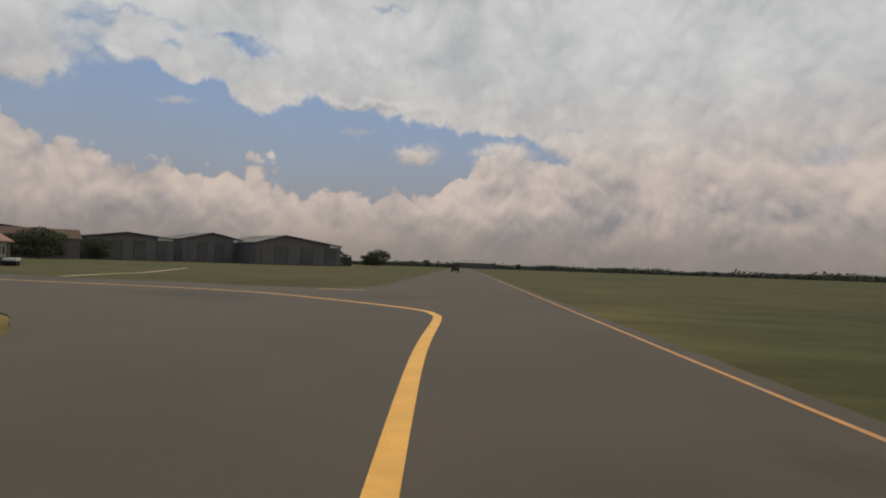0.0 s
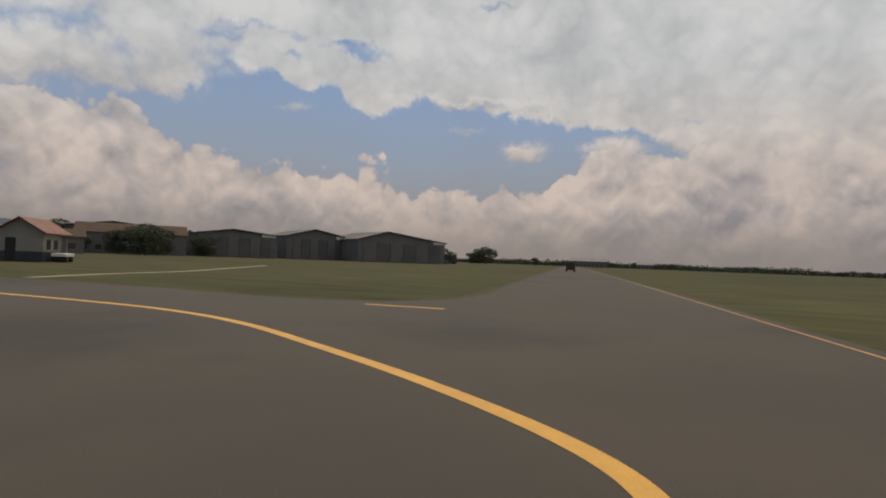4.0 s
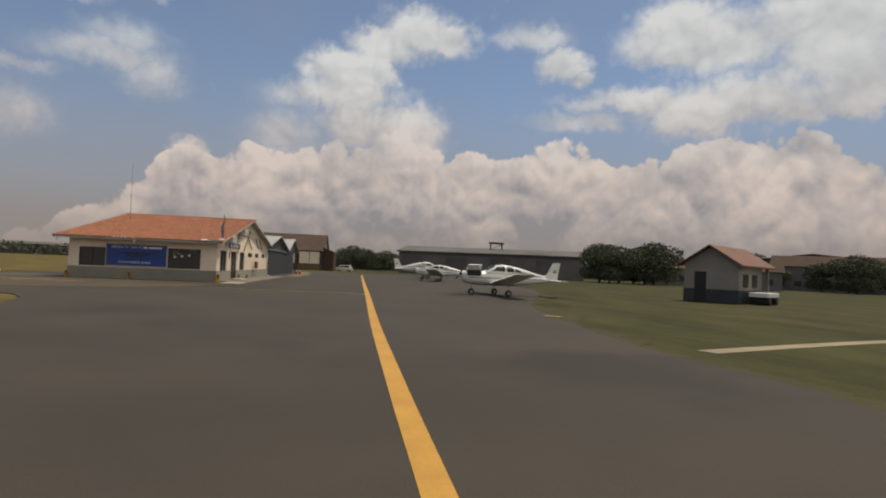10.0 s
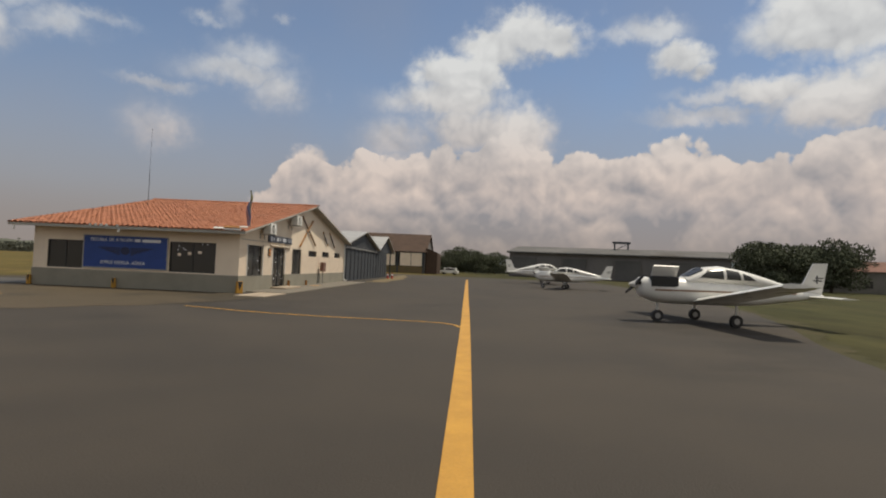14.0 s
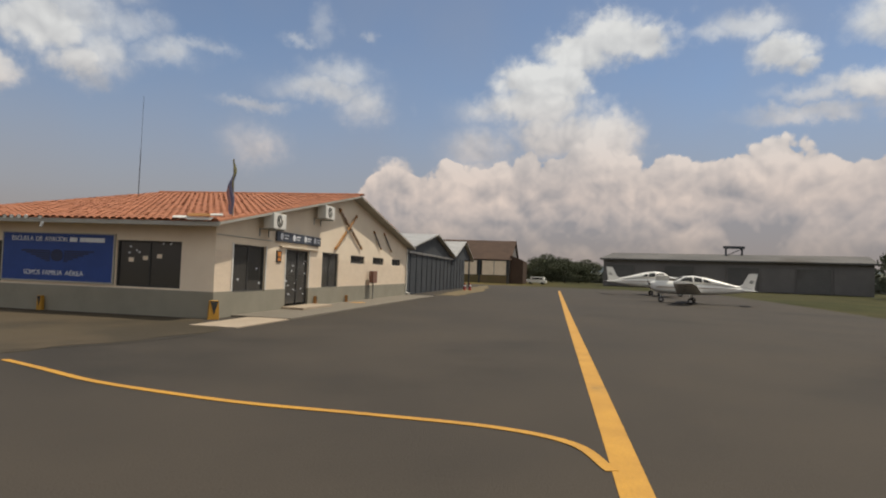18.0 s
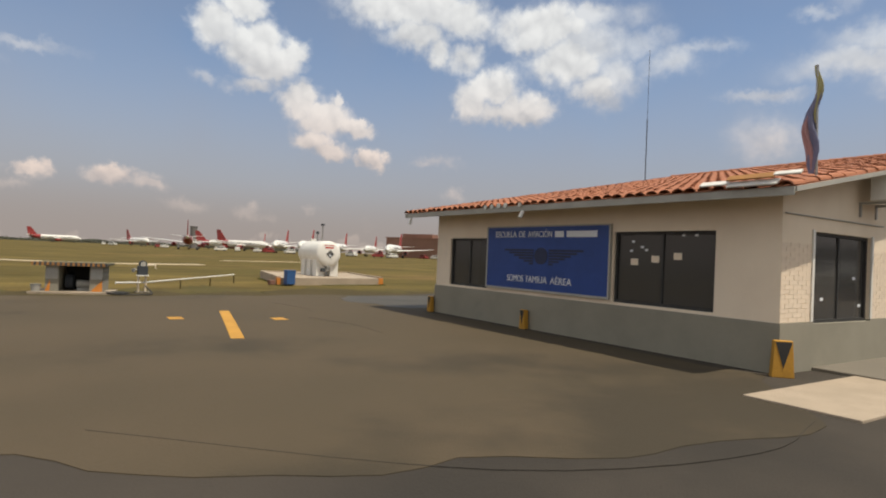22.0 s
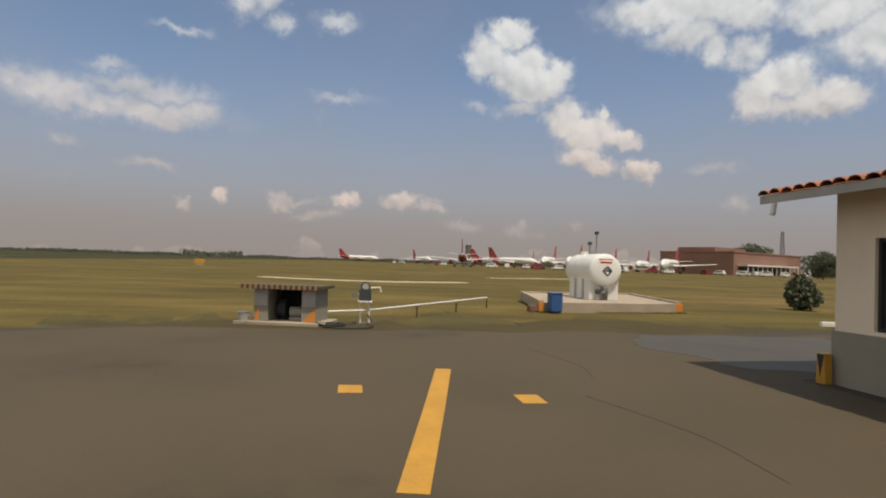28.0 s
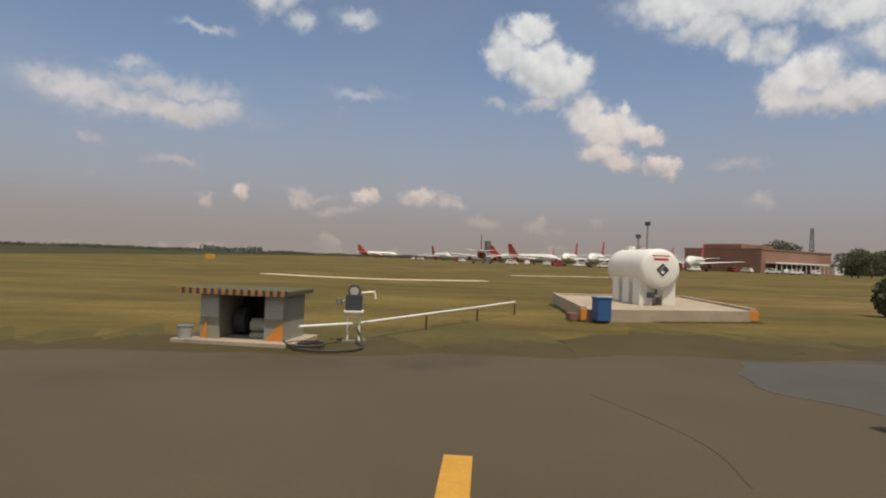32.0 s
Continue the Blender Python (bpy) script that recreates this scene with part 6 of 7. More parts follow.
# ---- airliners on their stands ----
def airliner(m, label):
    a = thing("airliner", m, label, "airliner", "airliners on the stands")
    fus = []
    for x, r, z in ((-18.5, 0.15, 3.4), (-17.6, 1.0, 3.5), (-15.5, 1.75, 3.75), (-13, 1.97, 3.9), (8, 1.97, 3.9), (13, 1.4, 4.4), (17, 0.7, 5.0), (18.8, 0.2, 5.3)):
        fus.append([(x, r * math.cos(2 * math.pi * k / 18), z + r * math.sin(2 * math.pi * k / 18)) for k in range(18)])
    smooth(part("fuselage", loft(fus), M_AIRWHITE, a))
    rear = []
    for x, r, z in ((9.0, 1.90, 3.99), (13.0, 1.43, 4.4), (17.0, 0.73, 5.0)):
        rear.append([(x, r * math.cos(2 * math.pi * k / 18), z + r * math.sin(2 * math.pi * k / 18)) for k in range(18)])
    smooth(part("tail_paint", loft(rear), M_FINRED, a, "dark red painted tail end"))
    for s in (-1, 1):
        w = foil(15.4, 6.0, 1.7, 3.0, 4.3, -4.5, 3.2, 0.12, 1.7)
        part("wing", loft(w if s > 0 else mirrored(w)), M_AIRWHITE, a)
        w = foil(5.8, 3.2, 1.4, 5.2, 5.7, 13.2, 16.4, 0.10, 0.5)
        part("tailplane", loft(w if s > 0 else mirrored(w)), M_AIRWHITE, a)
        eng = part("engine", tube(bmesh.new(), (-5.2, s * 5.7, 2.1), (-1.2, s * 5.7, 2.1), 1.05, 0.7, 18), M_FINRED, a, "dark red engine nacelle")
        part("intake", tube(bmesh.new(), (-5.25, s * 5.7, 2.1), (-5.2, s * 5.7, 2.1), 0.85, seg=18), M_INSHADE, eng)
        gear = part("main_gear", tubes(((1.2, s * 3.6, 0.5), (1.2, s * 3.6, 2.6), 0.2)), M_STEEL, a)
        part("wheel", tube(bmesh.new(), (1.2, s * 3.6 - 0.5, 0.55), (1.2, s * 3.6 + 0.5, 0.55), 0.55, seg=14), M_BLACK, gear)
        part("window_row", boxes((-12.5, 9.5, min(s * 1.90, s * 1.99), max(s * 1.90, s * 1.99), 4.15, 4.4)), M_PLEXI, a)
    part("fin", loft([[(11.2, 0.2, 5.6), (17.6, 0.2, 5.6), (17.6, -0.2, 5.6), (11.2, -0.2, 5.6)], [(16.2, 0.1, 11.6), (18.9, 0.1, 11.7), (18.9, -0.1, 11.7), (16.2, -0.1, 11.6)]]), M_FINRED, a, "dark red tail fin")
    ng = part("nose_gear", tubes(((-13.5, 0, 0.4), (-13.5, 0, 2.2), 0.15)), M_STEEL, a)
    part("wheel", tube(bmesh.new(), (-13.5, -0.3, 0.4), (-13.5, 0.3, 0.4), 0.4, seg=14), M_BLACK, ng)
    part("cockpit_window", boxes((-17.15, -16.35, -0.95, 0.95, 4.15, 4.6), bevel=0.1), M_PLEXI, a)
    return a


first = None
for hd, dist, nose, lb in ((79.6, 262, 258, "white airliner with dark red fin, tail towards the apron"), (71.3, 285, 62, "white airliner with dark red fin on its stand"),
                           (68.9, 265, 60, "white airliner with tall dark red fin beside the fuel tank"), (60.4, 262, 51, "white airliner with dark red fin before the terminal"),
                           (62.8, 330, 54, "white airliner half hidden behind another"), (65.7, 300, 57, "white airliner hidden by the fuel tank"), (74.9, 345, 124, "white and red airliner among others"),
                           (73.1, 380, 68, "white and red airliner in the crowded stands"), (76.5, 400, 146, "white and red airliner behind the stands"), (78.1, 450, 106, "far white airliner behind the stands"),
                           (89.6, 560, 172, "distant red and white airliner"), (83.6, 470, 106, "distant white airliner on a stand")):
    x, y = at(-5.6, -6.0, hd, dist)
    m = pose(x, y, 0, 0, 0, nose - 90 + 180)
    if first is None:
        first = airliner(m, lb)
    else:
        tagged(copy_thing(first, m), lb)


def van(m, label, body, length=5.0):
    v = thing("van", m, label, "vehicle", "vehicles on the airfield")
    part("body", boxes((-length / 2, length / 2, -0.95, 0.95, 0.4, 1.25), bevel=0.12), body, v)
    part("cab", boxes((-length / 2 + 0.5, length / 2 - 1.0, -0.88, 0.88, 1.2, 2.0), bevel=0.15), body, v)
    for s in (-1, 1):
        part("side_window", boxes((-length / 2 + 0.9, length / 2 - 1.5, min(s * 0.86, s * 0.895), max(s * 0.86, s * 0.895), 1.35, 1.8)), M_PLEXI, v)
        for x in (-length * 0.3, length * 0.3):
            part("wheel", tube(bmesh.new(), (x, s * 0.72, 0.33), (x, s * 0.97, 0.33), 0.33, seg=14), M_BLACK, v)
    part("windscreen", boxes((length / 2 - 1.06, length / 2 - 0.98, -0.75, 0.75, 1.35, 1.85)), M_PLEXI, v)
    return v


for k, (hd, dist) in enumerate(((57.5, 262), (54.5, 255), (52.8, 262), (51.4, 270), (53.6, 280), (56.4, 290), (62.0, 240), (70.5, 250), (73.5, 262), (86.2, 400), (85.5, 402), (76.8, 250), (72.5, 240), (75.3, 255), (64.6, 235), (68.3, 245), (60.6, 245), (81.5, 330), (82.1, 335))):
    x, y = at(-5.6, -6.0, hd, dist)
    van(pose(x, y, 0, 0, 0, 40 * k), "white service vehicle parked by the stands" if k % 6 else "red service vehicle by the stands", M_AIRWHITE if k % 6 else M_FINRED)
van(pose(*at(1.3, -57.5, -80.2, 130), 0, 0, 0, 12), "small dull reddish vehicle far along the taxiway", M_RUSTROOF, 4.2)
van(pose(*at(9.6, -16.8, 1.6, 118), 0, 0, 0, 170) @ Matrix.Diagonal((0.75, 0.8, 0.72, 1)), "white pickup parked near the far hangars", M_AIRWHITE)
ys = thing("taxi_sign", pose(*at(-5.6, -6.0, 104.6, 92), 0, 0, 0, 10), "yellow taxiway sign board in the field", "sign")
part("board", boxes((-0.1, 0.1, -0.7, 0.7, 0.2, 0.95), bevel=0.03), M_YELLOW, ys)
part("foot", boxes((-0.06, 0.06, -0.5, 0.5, -0.1, 0.2)), M_STEEL, ys)


# ---- trees, hedges and hills ----
def leaf_cloud(bm, rg, centre, radii, count, size):
    c = Vector(centre)
    for _ in range(count):
        d = Vector((rg.gauss(0, 1), rg.gauss(0, 1), rg.gauss(0, 1))).normalized() * rg.uniform(0.55, 1.0)
        p = c + Vector((d.x * radii[0], d.y * radii[1], d.z * radii[2]))
        q = Euler((rg.uniform(0, 6.3), rg.uniform(0, 6.3), rg.uniform(0, 6.3))).to_matrix()
        s = size * rg.uniform(0.6, 1.4)
        bm.faces.new([bm.verts.new(p + q @ Vector(v) * s) for v in ((-0.5, -0.3, 0), (0.5, -0.35, 0.05), (0.6, 0.3, -0.05), (-0.4, 0.4, 0.08))])


def tree(seed, height, spread, label):
    rg = random.Random(seed)
    t = thing("tree", pose(0, 0, 0), label, "tree", "trees round the airfield")
    bm = bmesh.new()
    tube(bm, (0, 0, -0.2), (0.1, 0.05, height * 0.45), height * 0.035, height * 0.02, 8)
    limbs = []
    for k in range(6):
        a = k * 1.05 + rg.random()
        e = Vector((math.cos(a) * spread * 0.6, math.sin(a) * spread * 0.6, height * rg.uniform(0.55, 0.8)))
        tube(bm, (0.1, 0.05, height * rg.uniform(0.3, 0.45)), e, height * 0.014, height * 0.005, 6)
        limbs.append(e)
    part("trunk", bm, M_BARK, t)
    bm = bmesh.new()
    low = [Vector((spread * a, spread * b, height * c)) for a, b, c in ((0.0, 0.1, 0.30), (0.42, 0.2, 0.24), (-0.42, -0.1, 0.27), (0.1, -0.45, 0.25))]
    for e in limbs + low + [Vector((0, 0, height * 0.82)), Vector((spread * 0.2, 0, height * 0.7))]:
        leaf_cloud(bm, rg, e, (spread * 0.48, spread * 0.48, height * 0.19), 620, height * 0.032)
    part("crown", bm, M_LEAF, t)
    return t


kinds = [tree(11, 9, 5.5, "broad dark green tree at the airfield edge"), tree(12, 7, 3.6, "dark green tree at the airfield edge"), tree(13, 11, 7.5, "large spreading dark green tree")]
spots = []
rg = random.Random(8)
for h0, h1, d0, d1, n, cx, cy, sc in ((2.5, -3.2, 185, 215, 9, 10.2, -29.8, 0.75), (-24.0, -30.0, 120, 140, 6, 10.2, -29.8, 0.95), (-30.5, -47, 135, 170, 12, 10.2, -29.8, 0.68), (-25.5, -46.5, 170, 200, 12, 1.3, -57.0, 0.72),
                                      (-70.5, -73, 320, 340, 3, 1.3, -57.0, 0.9), (-76, -89, 520, 620, 4, 1.3, -57.0, 0.8), (49.4, 44.5, 200, 260, 6, -5.6, -6.0, 0.9)):
    for k in range(n):
        u = (k + rg.random() * 0.7) / n
        spots.append((*at(cx, cy, h0 + (h1 - h0) * u, rg.uniform(d0, d1)), sc * rg.uniform(0.75, 1.15)))
for k, (x, y, s) in enumerate(spots):
    src = kinds[k % 3]
    m = pose(x, y, -0.05, 0, 0, rg.uniform(0, 360))
    if k < 3:
        src.matrix_world = m
        src.scale = (s, s, s)
    else:
        c = copy_thing(src, m)
        c.scale = (s, s, s)
# the great round-topped tree behind the field house
c = copy_thing(kinds[2], pose(118.0, 172.0, -0.1))
c.scale = (1.35, 1.35, 1.28)
tagged(c, "great round-topped dark tree behind the field house")
# dome tree on the terminal roof line, and the bush beside the fuel point
c = copy_thing(kinds[2], pose(*at(-5.6, -6.0, 54.1, 402), -0.1))
c.scale = (1.8, 1.8, 1.75)
tagged(c, "large round-topped tree behind the terminal")
bush = thing("bush", pose(-24.6, 12.1, 0) @ Matrix.Diagonal((1.2, 1.2, 1.12, 1)), "round dark green bush standing in the grass", "bush")
bm = bmesh.new()
leaf_cloud(bm, random.Random(3), (0, 0, 0.68), (0.50, 0.50, 0.70), 900, 0.12)
leaf_cloud(bm, random.Random(4), (0.1, 0.1, 0.45), (0.58, 0.58, 0.46), 600, 0.12)
part("crown", bm, M_LEAF, bush)
part("stem", tubes(((0, 0, -0.05), (0, 0, 0.5), 0.06)), M_BARK, bush)


def hedge_line(name, cx, cy, h0, h1, dist, height, label):
    rg = random.Random(int(abs(h0) * 10))
    bm = bmesh.new()
    n = int(abs(h1 - h0) * dist / 57.3 / 3.5)
    for k in range(n):
        x, y = at(cx, cy, h0 + (h1 - h0) * (k + rg.random()) / n, dist * rg.uniform(0.97, 1.03))
        hh = height * (0.65 + 0.5 * noise.noise(Vector((x * 0.03, y * 0.03, 0))) + 0.25 * rg.random())
        leaf_cloud(bm, rg, (x, y, hh * 0.5), (3.6, 3.6, hh * 0.5), 30, 1.3)
    # the solid mass of the wood behind the outer leaves
    n = max(20, n // 2)
    last = None
    for k in range(n + 1):
        x, y = at(cx, cy, h0 + (h1 - h0) * k / n, dist * 1.02)
        hh = height * (0.62 + 0.45 * noise.noise(Vector((x * 0.03, y * 0.03, 0))) + 0.12 * rg.random())
        x2, y2 = at(cx, cy, h0 + (h1 - h0) * k / n, dist * 1.02 + 8)
        cur = [bm.verts.new((x, y, -0.3)), bm.verts.new((x, y, hh * 0.8)), bm.verts.new((x2, y2, hh)), bm.verts.new((x2, y2, -0.3))]
        if last:
            for j in range(3):
                bm.faces.new((last[j], cur[j], cur[j + 1], last[j + 1]))
        last = cur
    tagged(part(name, bm, M_HAZELEAF), label, "trees", kind="stuff")


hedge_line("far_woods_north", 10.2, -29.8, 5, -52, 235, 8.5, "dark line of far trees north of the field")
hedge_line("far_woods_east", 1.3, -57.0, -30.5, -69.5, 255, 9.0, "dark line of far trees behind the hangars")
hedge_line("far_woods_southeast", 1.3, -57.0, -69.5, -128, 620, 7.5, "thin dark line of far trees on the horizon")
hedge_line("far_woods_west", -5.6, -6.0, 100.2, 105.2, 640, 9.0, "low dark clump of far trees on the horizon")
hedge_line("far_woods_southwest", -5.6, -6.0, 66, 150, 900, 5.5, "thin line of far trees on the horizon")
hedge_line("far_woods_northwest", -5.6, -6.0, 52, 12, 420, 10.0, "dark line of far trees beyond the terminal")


def hills(name, h0, h1, dist, height, seed, label):
    bm = bmesh.new()
    n, rows = 60, []
    for k in range(n + 1):
        hd = h0 + (h1 - h0) * k / n
        ends = math.sin(math.pi * k / n) ** 0.5
        z = height * ends * (0.6 + 0.45 * noise.noise(Vector((k * 0.13, seed, 0))) + 0.2 * noise.noise(Vector((k * 0.5, seed, 3))))
        a, b = at(0, 0, hd, dist), at(0, 0, hd, dist * 1.18)
        mid = at(0, 0, hd, dist * 1.09)
        rows.append([bm.verts.new((*a, -5)), bm.verts.new((*mid, z)), bm.verts.new((*b, -5))])
    for a, b in zip(rows, rows[1:]):
        for k in range(2):
            bm.faces.new((a[k], b[k], b[k + 1], a[k + 1]))
    bmesh.ops.recalc_face_normals(bm, faces=bm.faces[:])
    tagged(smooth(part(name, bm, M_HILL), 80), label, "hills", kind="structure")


hills("backdrop_hills_north", 6, -62, 3000, 150, 2.0, "wooded hills far to the north, coloured blue-grey for haze")
hills("backdrop_hills_near", -14, -58, 2200, 95, 7.0, "nearer wooded foothills to the north-east, coloured blue-grey for haze")


# ---- grass edges ----
def tufts(name, lines, count, spread, label):
    """Loose blades scattered along lines on the ground, thinning out away from them."""
    rg = random.Random(21)
    verts, faces = [], []
    for a, b in lines:
        n = int(count * math.dist(a, b))
        for _ in range(n):
            u = rg.random()
            x, y = a[0] + (b[0] - a[0]) * u, a[1] + (b[1] - a[1]) * u
            nx, ny = (b[1] - a[1]) / math.dist(a, b), -(b[0] - a[0]) / math.dist(a, b)
            off = abs(rg.gauss(0, spread)) - 0.06 + 0.12 * noise.noise(Vector((x, y, 0)))
            if noise.noise(Vector((x * 0.5, y * 0.5, 4.0))) < -0.25:
                continue
            x, y = x + nx * off, y + ny * off
            h, w, t = rg.uniform(0.02, 0.07), rg.uniform(0.006, 0.012), rg.uniform(0, 6.3)
            dx, dy, lx, ly = math.cos(t) * w, math.sin(t) * w, rg.gauss(0, 0.04), rg.gauss(0, 0.04)
            k = len(verts)
            verts += [(x - dx, y - dy, -0.035), (x + dx, y + dy, -0.035), (x + lx, y + ly, h - 0.03)]
            faces.append((k, k + 1, k + 2))
    me = bpy.data.meshes.new(name)
    me.from_pydata(verts, [], faces)
    me.materials.append(M_BLADE)
    tagged(new(name, me), label, "grass", kind="stuff")


tufts("grass_round_slab", [((-21.45, 5.1), (-20.6, -0.5)), ((-20.6, -0.6), (-27.2, 0.55))], 400, 0.2, "longer grass round the tank slab")


def verge(name, line, width, label, material, z, seed):
    """A strip of trodden ground with a wandering, frayed outer edge."""
    bm = bmesh.new()
    last = None
    pts = curve_points(line, 14)
    for k, (x, y) in enumerate(pts):
        a, b = pts[max(0, k - 1)], pts[min(len(pts) - 1, k + 1)]
        d = math.dist(a, b)
        nx, ny = (b[1] - a[1]) / d, -(b[0] - a[0]) / d
        w = width * (0.75 + 0.8 * noise.noise(Vector((x * 0.4, y * 0.4, seed))) + 0.5 * noise.noise(Vector((x * 1.3, y * 1.3, seed + 3))) + 0.35 * noise.noise(Vector((x * 5.0, y * 5.0, seed + 6))))
        cur = [bm.verts.new((x - nx * 0.5, y - ny * 0.5, z)), bm.verts.new((x + nx * w, y + ny * w, z))]
        if last:
            bm.faces.new((last[0], cur[0], cur[1], last[1]))
        last = cur
    bmesh.ops.recalc_face_normals(bm, faces=bm.faces[:])
    tagged(part(name, bm, material), label, "verge", kind="structure")


verge("verge_west", west_edge[:17], 2.0, "dry brown trodden strip between apron and grass", M_DRYVERGE, -0.018, 2.0)
verge("verge_west_outer", west_edge[:17], 4.2, "half-dry trodden grass beyond the apron edge", M_HALFDRY, -0.024, 9.0)
verge("verge_east", east_edge, 0.8, "trodden brown strip between asphalt and grass", M_EASTVERGE, -0.020, 4.0)
tagged(part("bare_soil", outline_slab(ragged([(-14.7, -2.6), (-14.9, 0.6), (-16.1, 2.2), (-18.0, 1.8), (-18.6, -0.2), (-17.0, -2.4)], 0.25, 0.7), -0.014, -0.2), M_DRYVERGE), "patch of bare brownish soil at the apron edge", "soil", kind="structure")
tagged(part("damp_patch", outline_slab(ragged([(-14.6, -0.1), (-14.5, 4.4), (-9.8, 4.2), (-9.5, 0.8), (-10.6, -0.7), (-12.8, -1.1)], 0.25, 0.5), 0.010, -0.05), M_DAMP), "smooth grey damp concrete beside the building", "pavement", kind="structure")
for pts in ([(-1.0, -8.6), (1.2, -6.2), (1.9, -4.0), (1.6, -2.4)], [(-8.4, -3.9), (-7.4, -3.6), (-6.6, -3.45), (-5.6, -3.5)], [(-12.2, -3.5), (-11.0, -3.25), (-10.2, -3.2), (-9.4, -3.4)]):
    tagged(part("crack", ribbon(curve_points(pts, 5), 0.009, 0.009, 0.004), M_TARMAC), "thin dark crack in the concrete", "crack", kind="structure")


tagged(part("soil_strip", outline_slab(ragged([(1.5, 24.6), (2.9, 25.0), (3.1, 37), (2.1, 54), (0.6, 67), (0.0, 62), (0.5, 51), (1.1, 39)], 0.6, 0.5), 0.008, -0.05), M_RED_EARTH), "strip of dry reddish soil before the dark hangars", "soil", kind="structure")
tagged(part("walkway_mark", ribbon([(0.55, 10.1), (0.95, 10.7)], 0.45, 0.056, 0.004), M_YELLOW), "worn ochre paint mark on the walkway", "line marking", kind="structure")


# ---- pieces of the school: bricks and roof tiles ----
def joined(name, verts, faces, material, parent, label=""):
    me = bpy.data.meshes.new(name)
    me.from_pydata(verts, [], faces)
    me.materials.append(material)
    ob = new(name, me)
    ob.parent = parent
    return tagged(ob, label, kind="stuff")


BRICK_V = [(x, y, z) for x in (0.0, 0.007) for y in (0.0, 1.0) for z in (0.0, 0.061)]
BRICK_F = [(0, 1, 3, 2), (4, 6, 7, 5), (0, 4, 5, 1), (2, 3, 7, 6), (0, 2, 6, 4), (1, 5, 7, 3)]


def bricks():
    """Courses of painted brick up to window height, cut to fit round the openings."""
    me = bpy.data.meshes.new("brick")
    me.from_pydata(BRICK_V, [], BRICK_F)
    me.materials.append(M_BRICK)
    verts, faces, singles = [], [], 0
    rgb = random.Random(5)
    for row in range(17):
        z = PL + 0.008 + row * 0.070
        blocked = sorted((h[0] - 0.03, h[1] + 0.03) for h in GABLE_HOLES if z < h[3] and z + 0.061 > h[2])
        if z > 1.6:
            blocked = sorted(blocked + [(3.70, 4.12)])
        y = -0.125 if row % 2 else 0.0
        while y < BY1:
            spans = [(max(y + 0.004, 0.004), min(y + 0.244, BY1 - 0.004))]
            for lo, hi in blocked:
                spans = [q for a, c in spans for q in ((a, min(c, lo)), (max(a, hi), c)) if q[1] - q[0] > 0.03]
            for a, c in spans:
                if a < 4.4 and singles < 290:
                    ob = new("brick", me)
                    ob.parent, ob.location, ob.scale = school, (rgb.uniform(-0.002, 0.001), a, z), (1, c - a, 1)
                    singles += 1
                else:
                    k = len(verts)
                    verts += [(p, q * (c - a) + a, r + z) for p, q, r in BRICK_V]
                    faces += [tuple(i + k for i in f) for f in BRICK_F]
            y += 0.250
    joined("brickwork", verts, faces, M_BRICK, school, "cream painted bricks in courses")


bricks()


def tile_mesh(length=0.46, r0=0.115, r1=0.098, n=6):
    v, f = [], []
    for x, r in ((0.0, r0), (length, r1)):
        for k in range(n + 1):
            a = math.pi * k / n
            v.append((r * math.cos(a), x, r * 0.62 * math.sin(a)))
        for k in range(n + 1):
            a = math.pi * k / n
            v.append(((r - 0.016) * math.cos(a), x, (r - 0.016) * 0.62 * math.sin(a)))
    m = n + 1
    for k in range(n):
        f.append((k, k + 1, 2 * m + k + 1, 2 * m + k))
        f.append((k, m + k, m + k + 1, k + 1))
        f.append((2 * m + k, 2 * m + k + 1, 3 * m + k + 1, 3 * m + k))
    return v, f


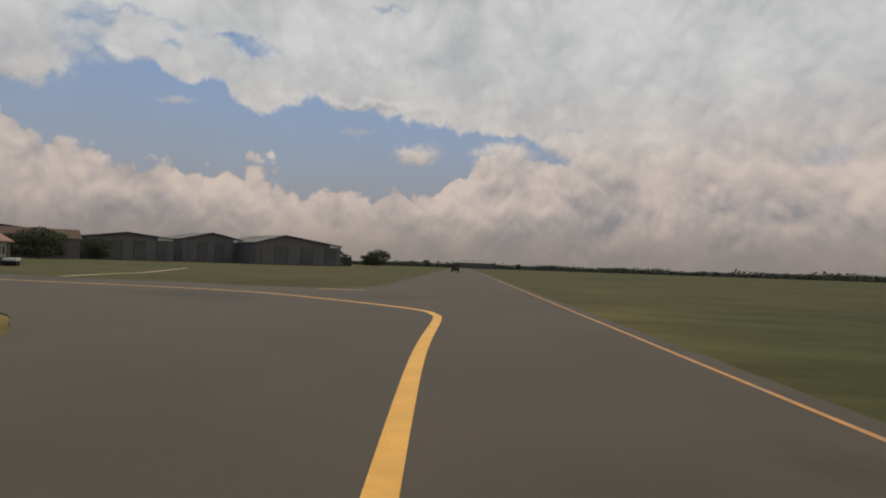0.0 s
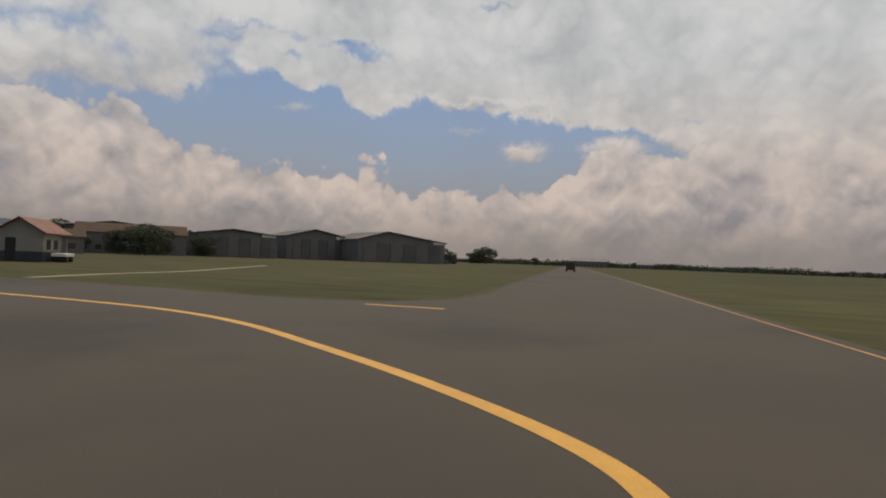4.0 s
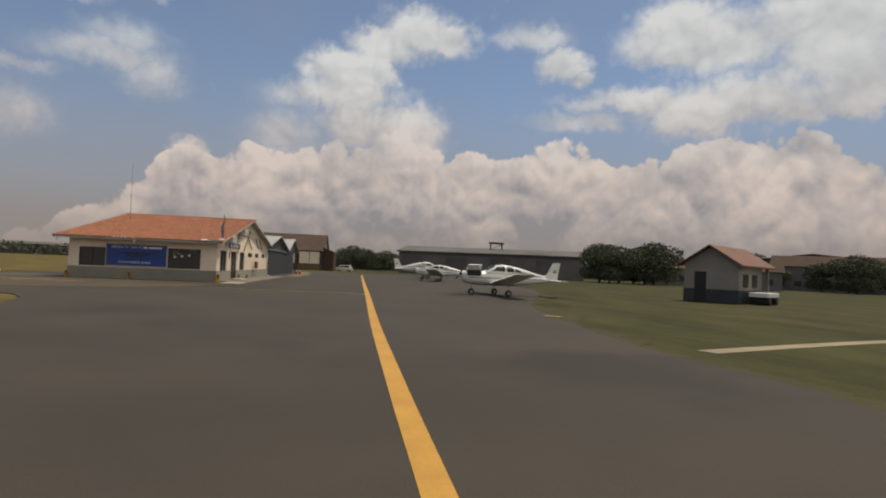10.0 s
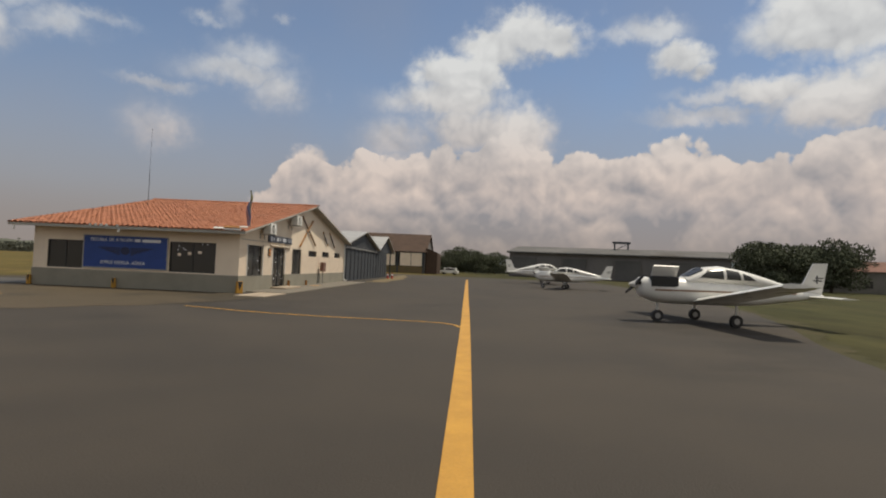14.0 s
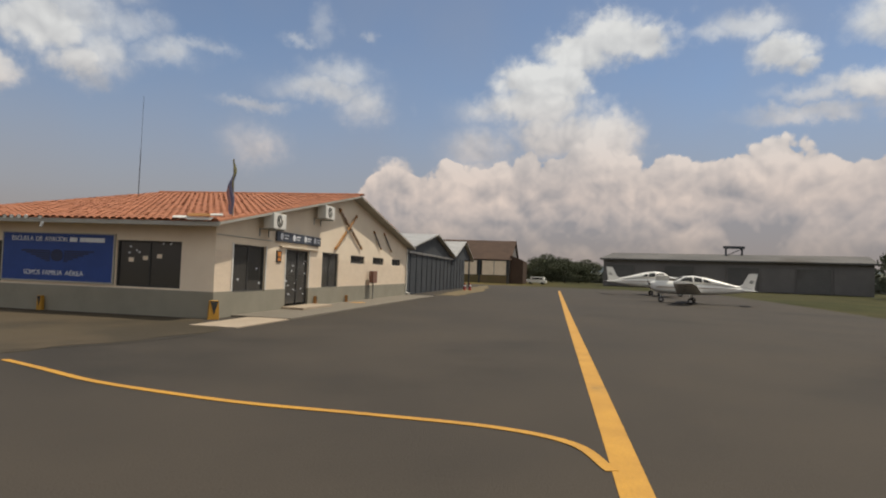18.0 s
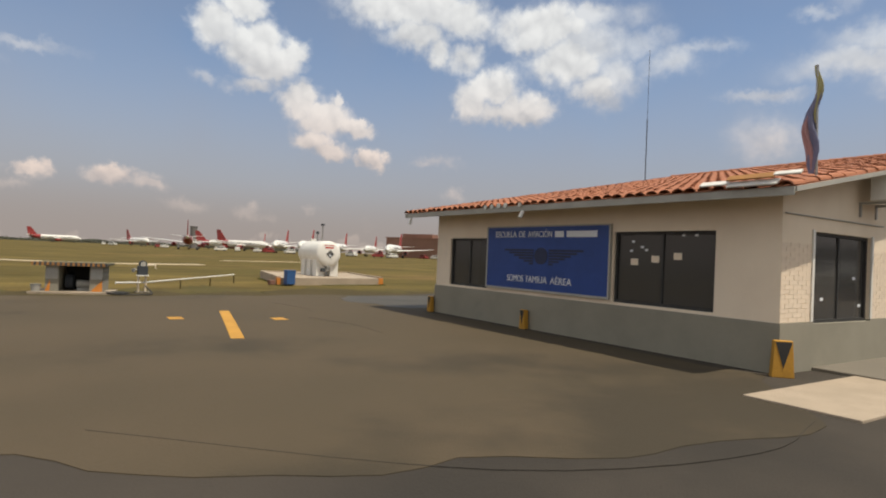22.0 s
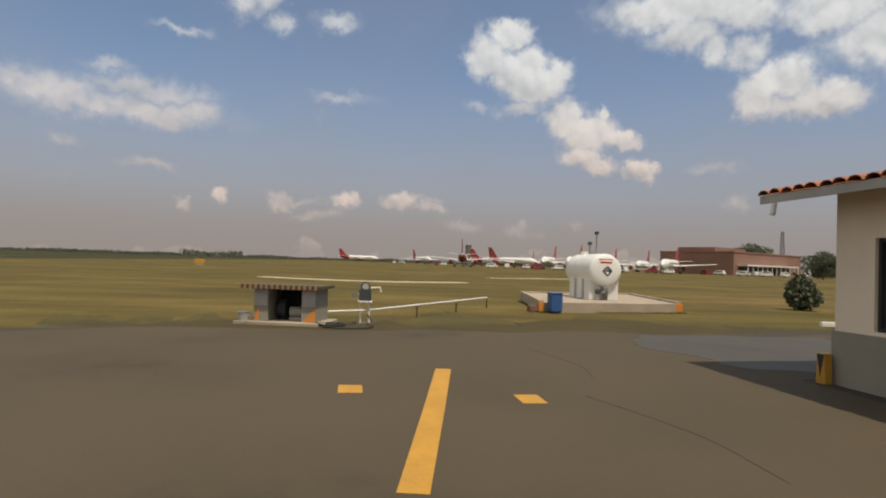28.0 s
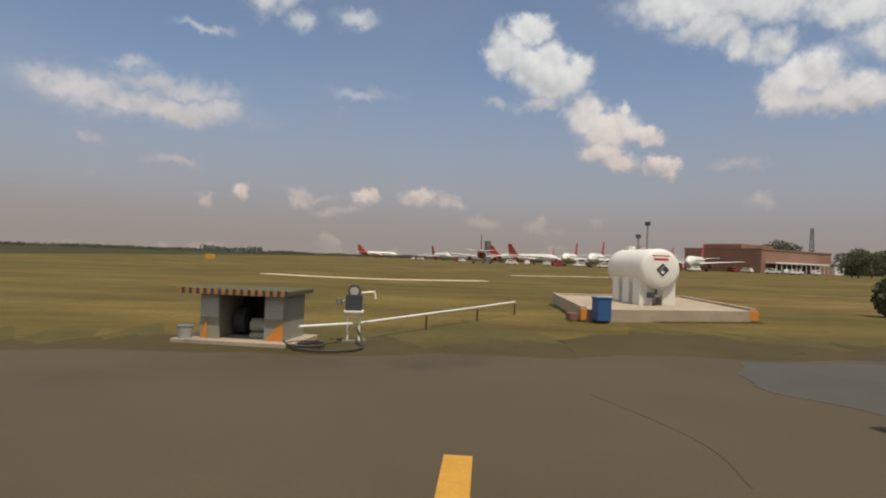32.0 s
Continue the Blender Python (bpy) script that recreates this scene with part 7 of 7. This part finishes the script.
def eave_plugs():
    """White mortar stopping the tile ends over part of the eave."""
    y_e, z_e = eave_edge(1)
    step = (ROOF_E - ROOF_W) / 44
    for c in (15, 16, 17, 18, 20):
        x = ROOF_W + (c + 0.5) * step
        part("mortar_plug", tube(bmesh.new(), (x, y_e - 0.062, z_e + 0.075), (x, y_e - 0.04, z_e + 0.075), 0.058, 0.058, 12), M_WHITE, school, "white mortar plug")


def roof_tiles():
    v0, f0 = tile_mesh()
    me = bpy.data.meshes.new("roof_tile")
    me.from_pydata(v0, [], f0)
    me.materials.append(M_TILE)
    rgt = random.Random(9)
    cols = 44
    for s in (1, -1):
        y_e, z_e = eave_edge(s)
        run = abs(MID - y_e)
        pitch, length = math.atan2(RIDGE - z_e, run), math.hypot(RIDGE - z_e, run)
        rows = int(length / 0.385)
        verts, faces = [], []
        for r in range(rows):
            for c in range(cols):
                x = ROOF_W + (c + 0.5) * (ROOF_E - ROOF_W) / cols
                d = r * 0.385 - 0.06
                m = Matrix.Translation((x + rgt.uniform(-0.008, 0.008), d * math.cos(pitch) + rgt.uniform(-0.02, 0.02), z_e + 0.065 + d * math.sin(pitch) + rgt.uniform(0, 0.012))) @ Euler((pitch - 0.02, 0, rgt.uniform(-0.02, 0.02))).to_matrix().to_4x4()
                m = Matrix.Translation((0, y_e, 0)) @ Matrix.Diagonal((1, s, 1, 1)) @ m
                if s > 0 and r < 6:
                    ob = new("roof_tile", me)
                    ob.parent, ob.matrix_local = school, m
                else:
                    k = len(verts)
                    verts += [tuple(m @ Vector(p)) for p in v0]
                    faces += [tuple(i + k for i in f) for f in f0]
        joined("tile_field", verts, faces, M_TILE, school, "weathered terracotta barrel tiles")
    for k in range(26):
        x = ROOF_W + k * 0.40
        ob = new("ridge_tile", me)
        ob.parent = school
        ob.matrix_local = Matrix.Translation((x, MID, RIDGE + 0.09)) @ Matrix(((0, 1, 0, 0), (-1, 0, 0, 0), (0, 0, 1, 0), (0, 0, 0, 1))) @ Matrix.Diagonal((1.3, 1, 1.3, 1))


roof_tiles()
eave_plugs()
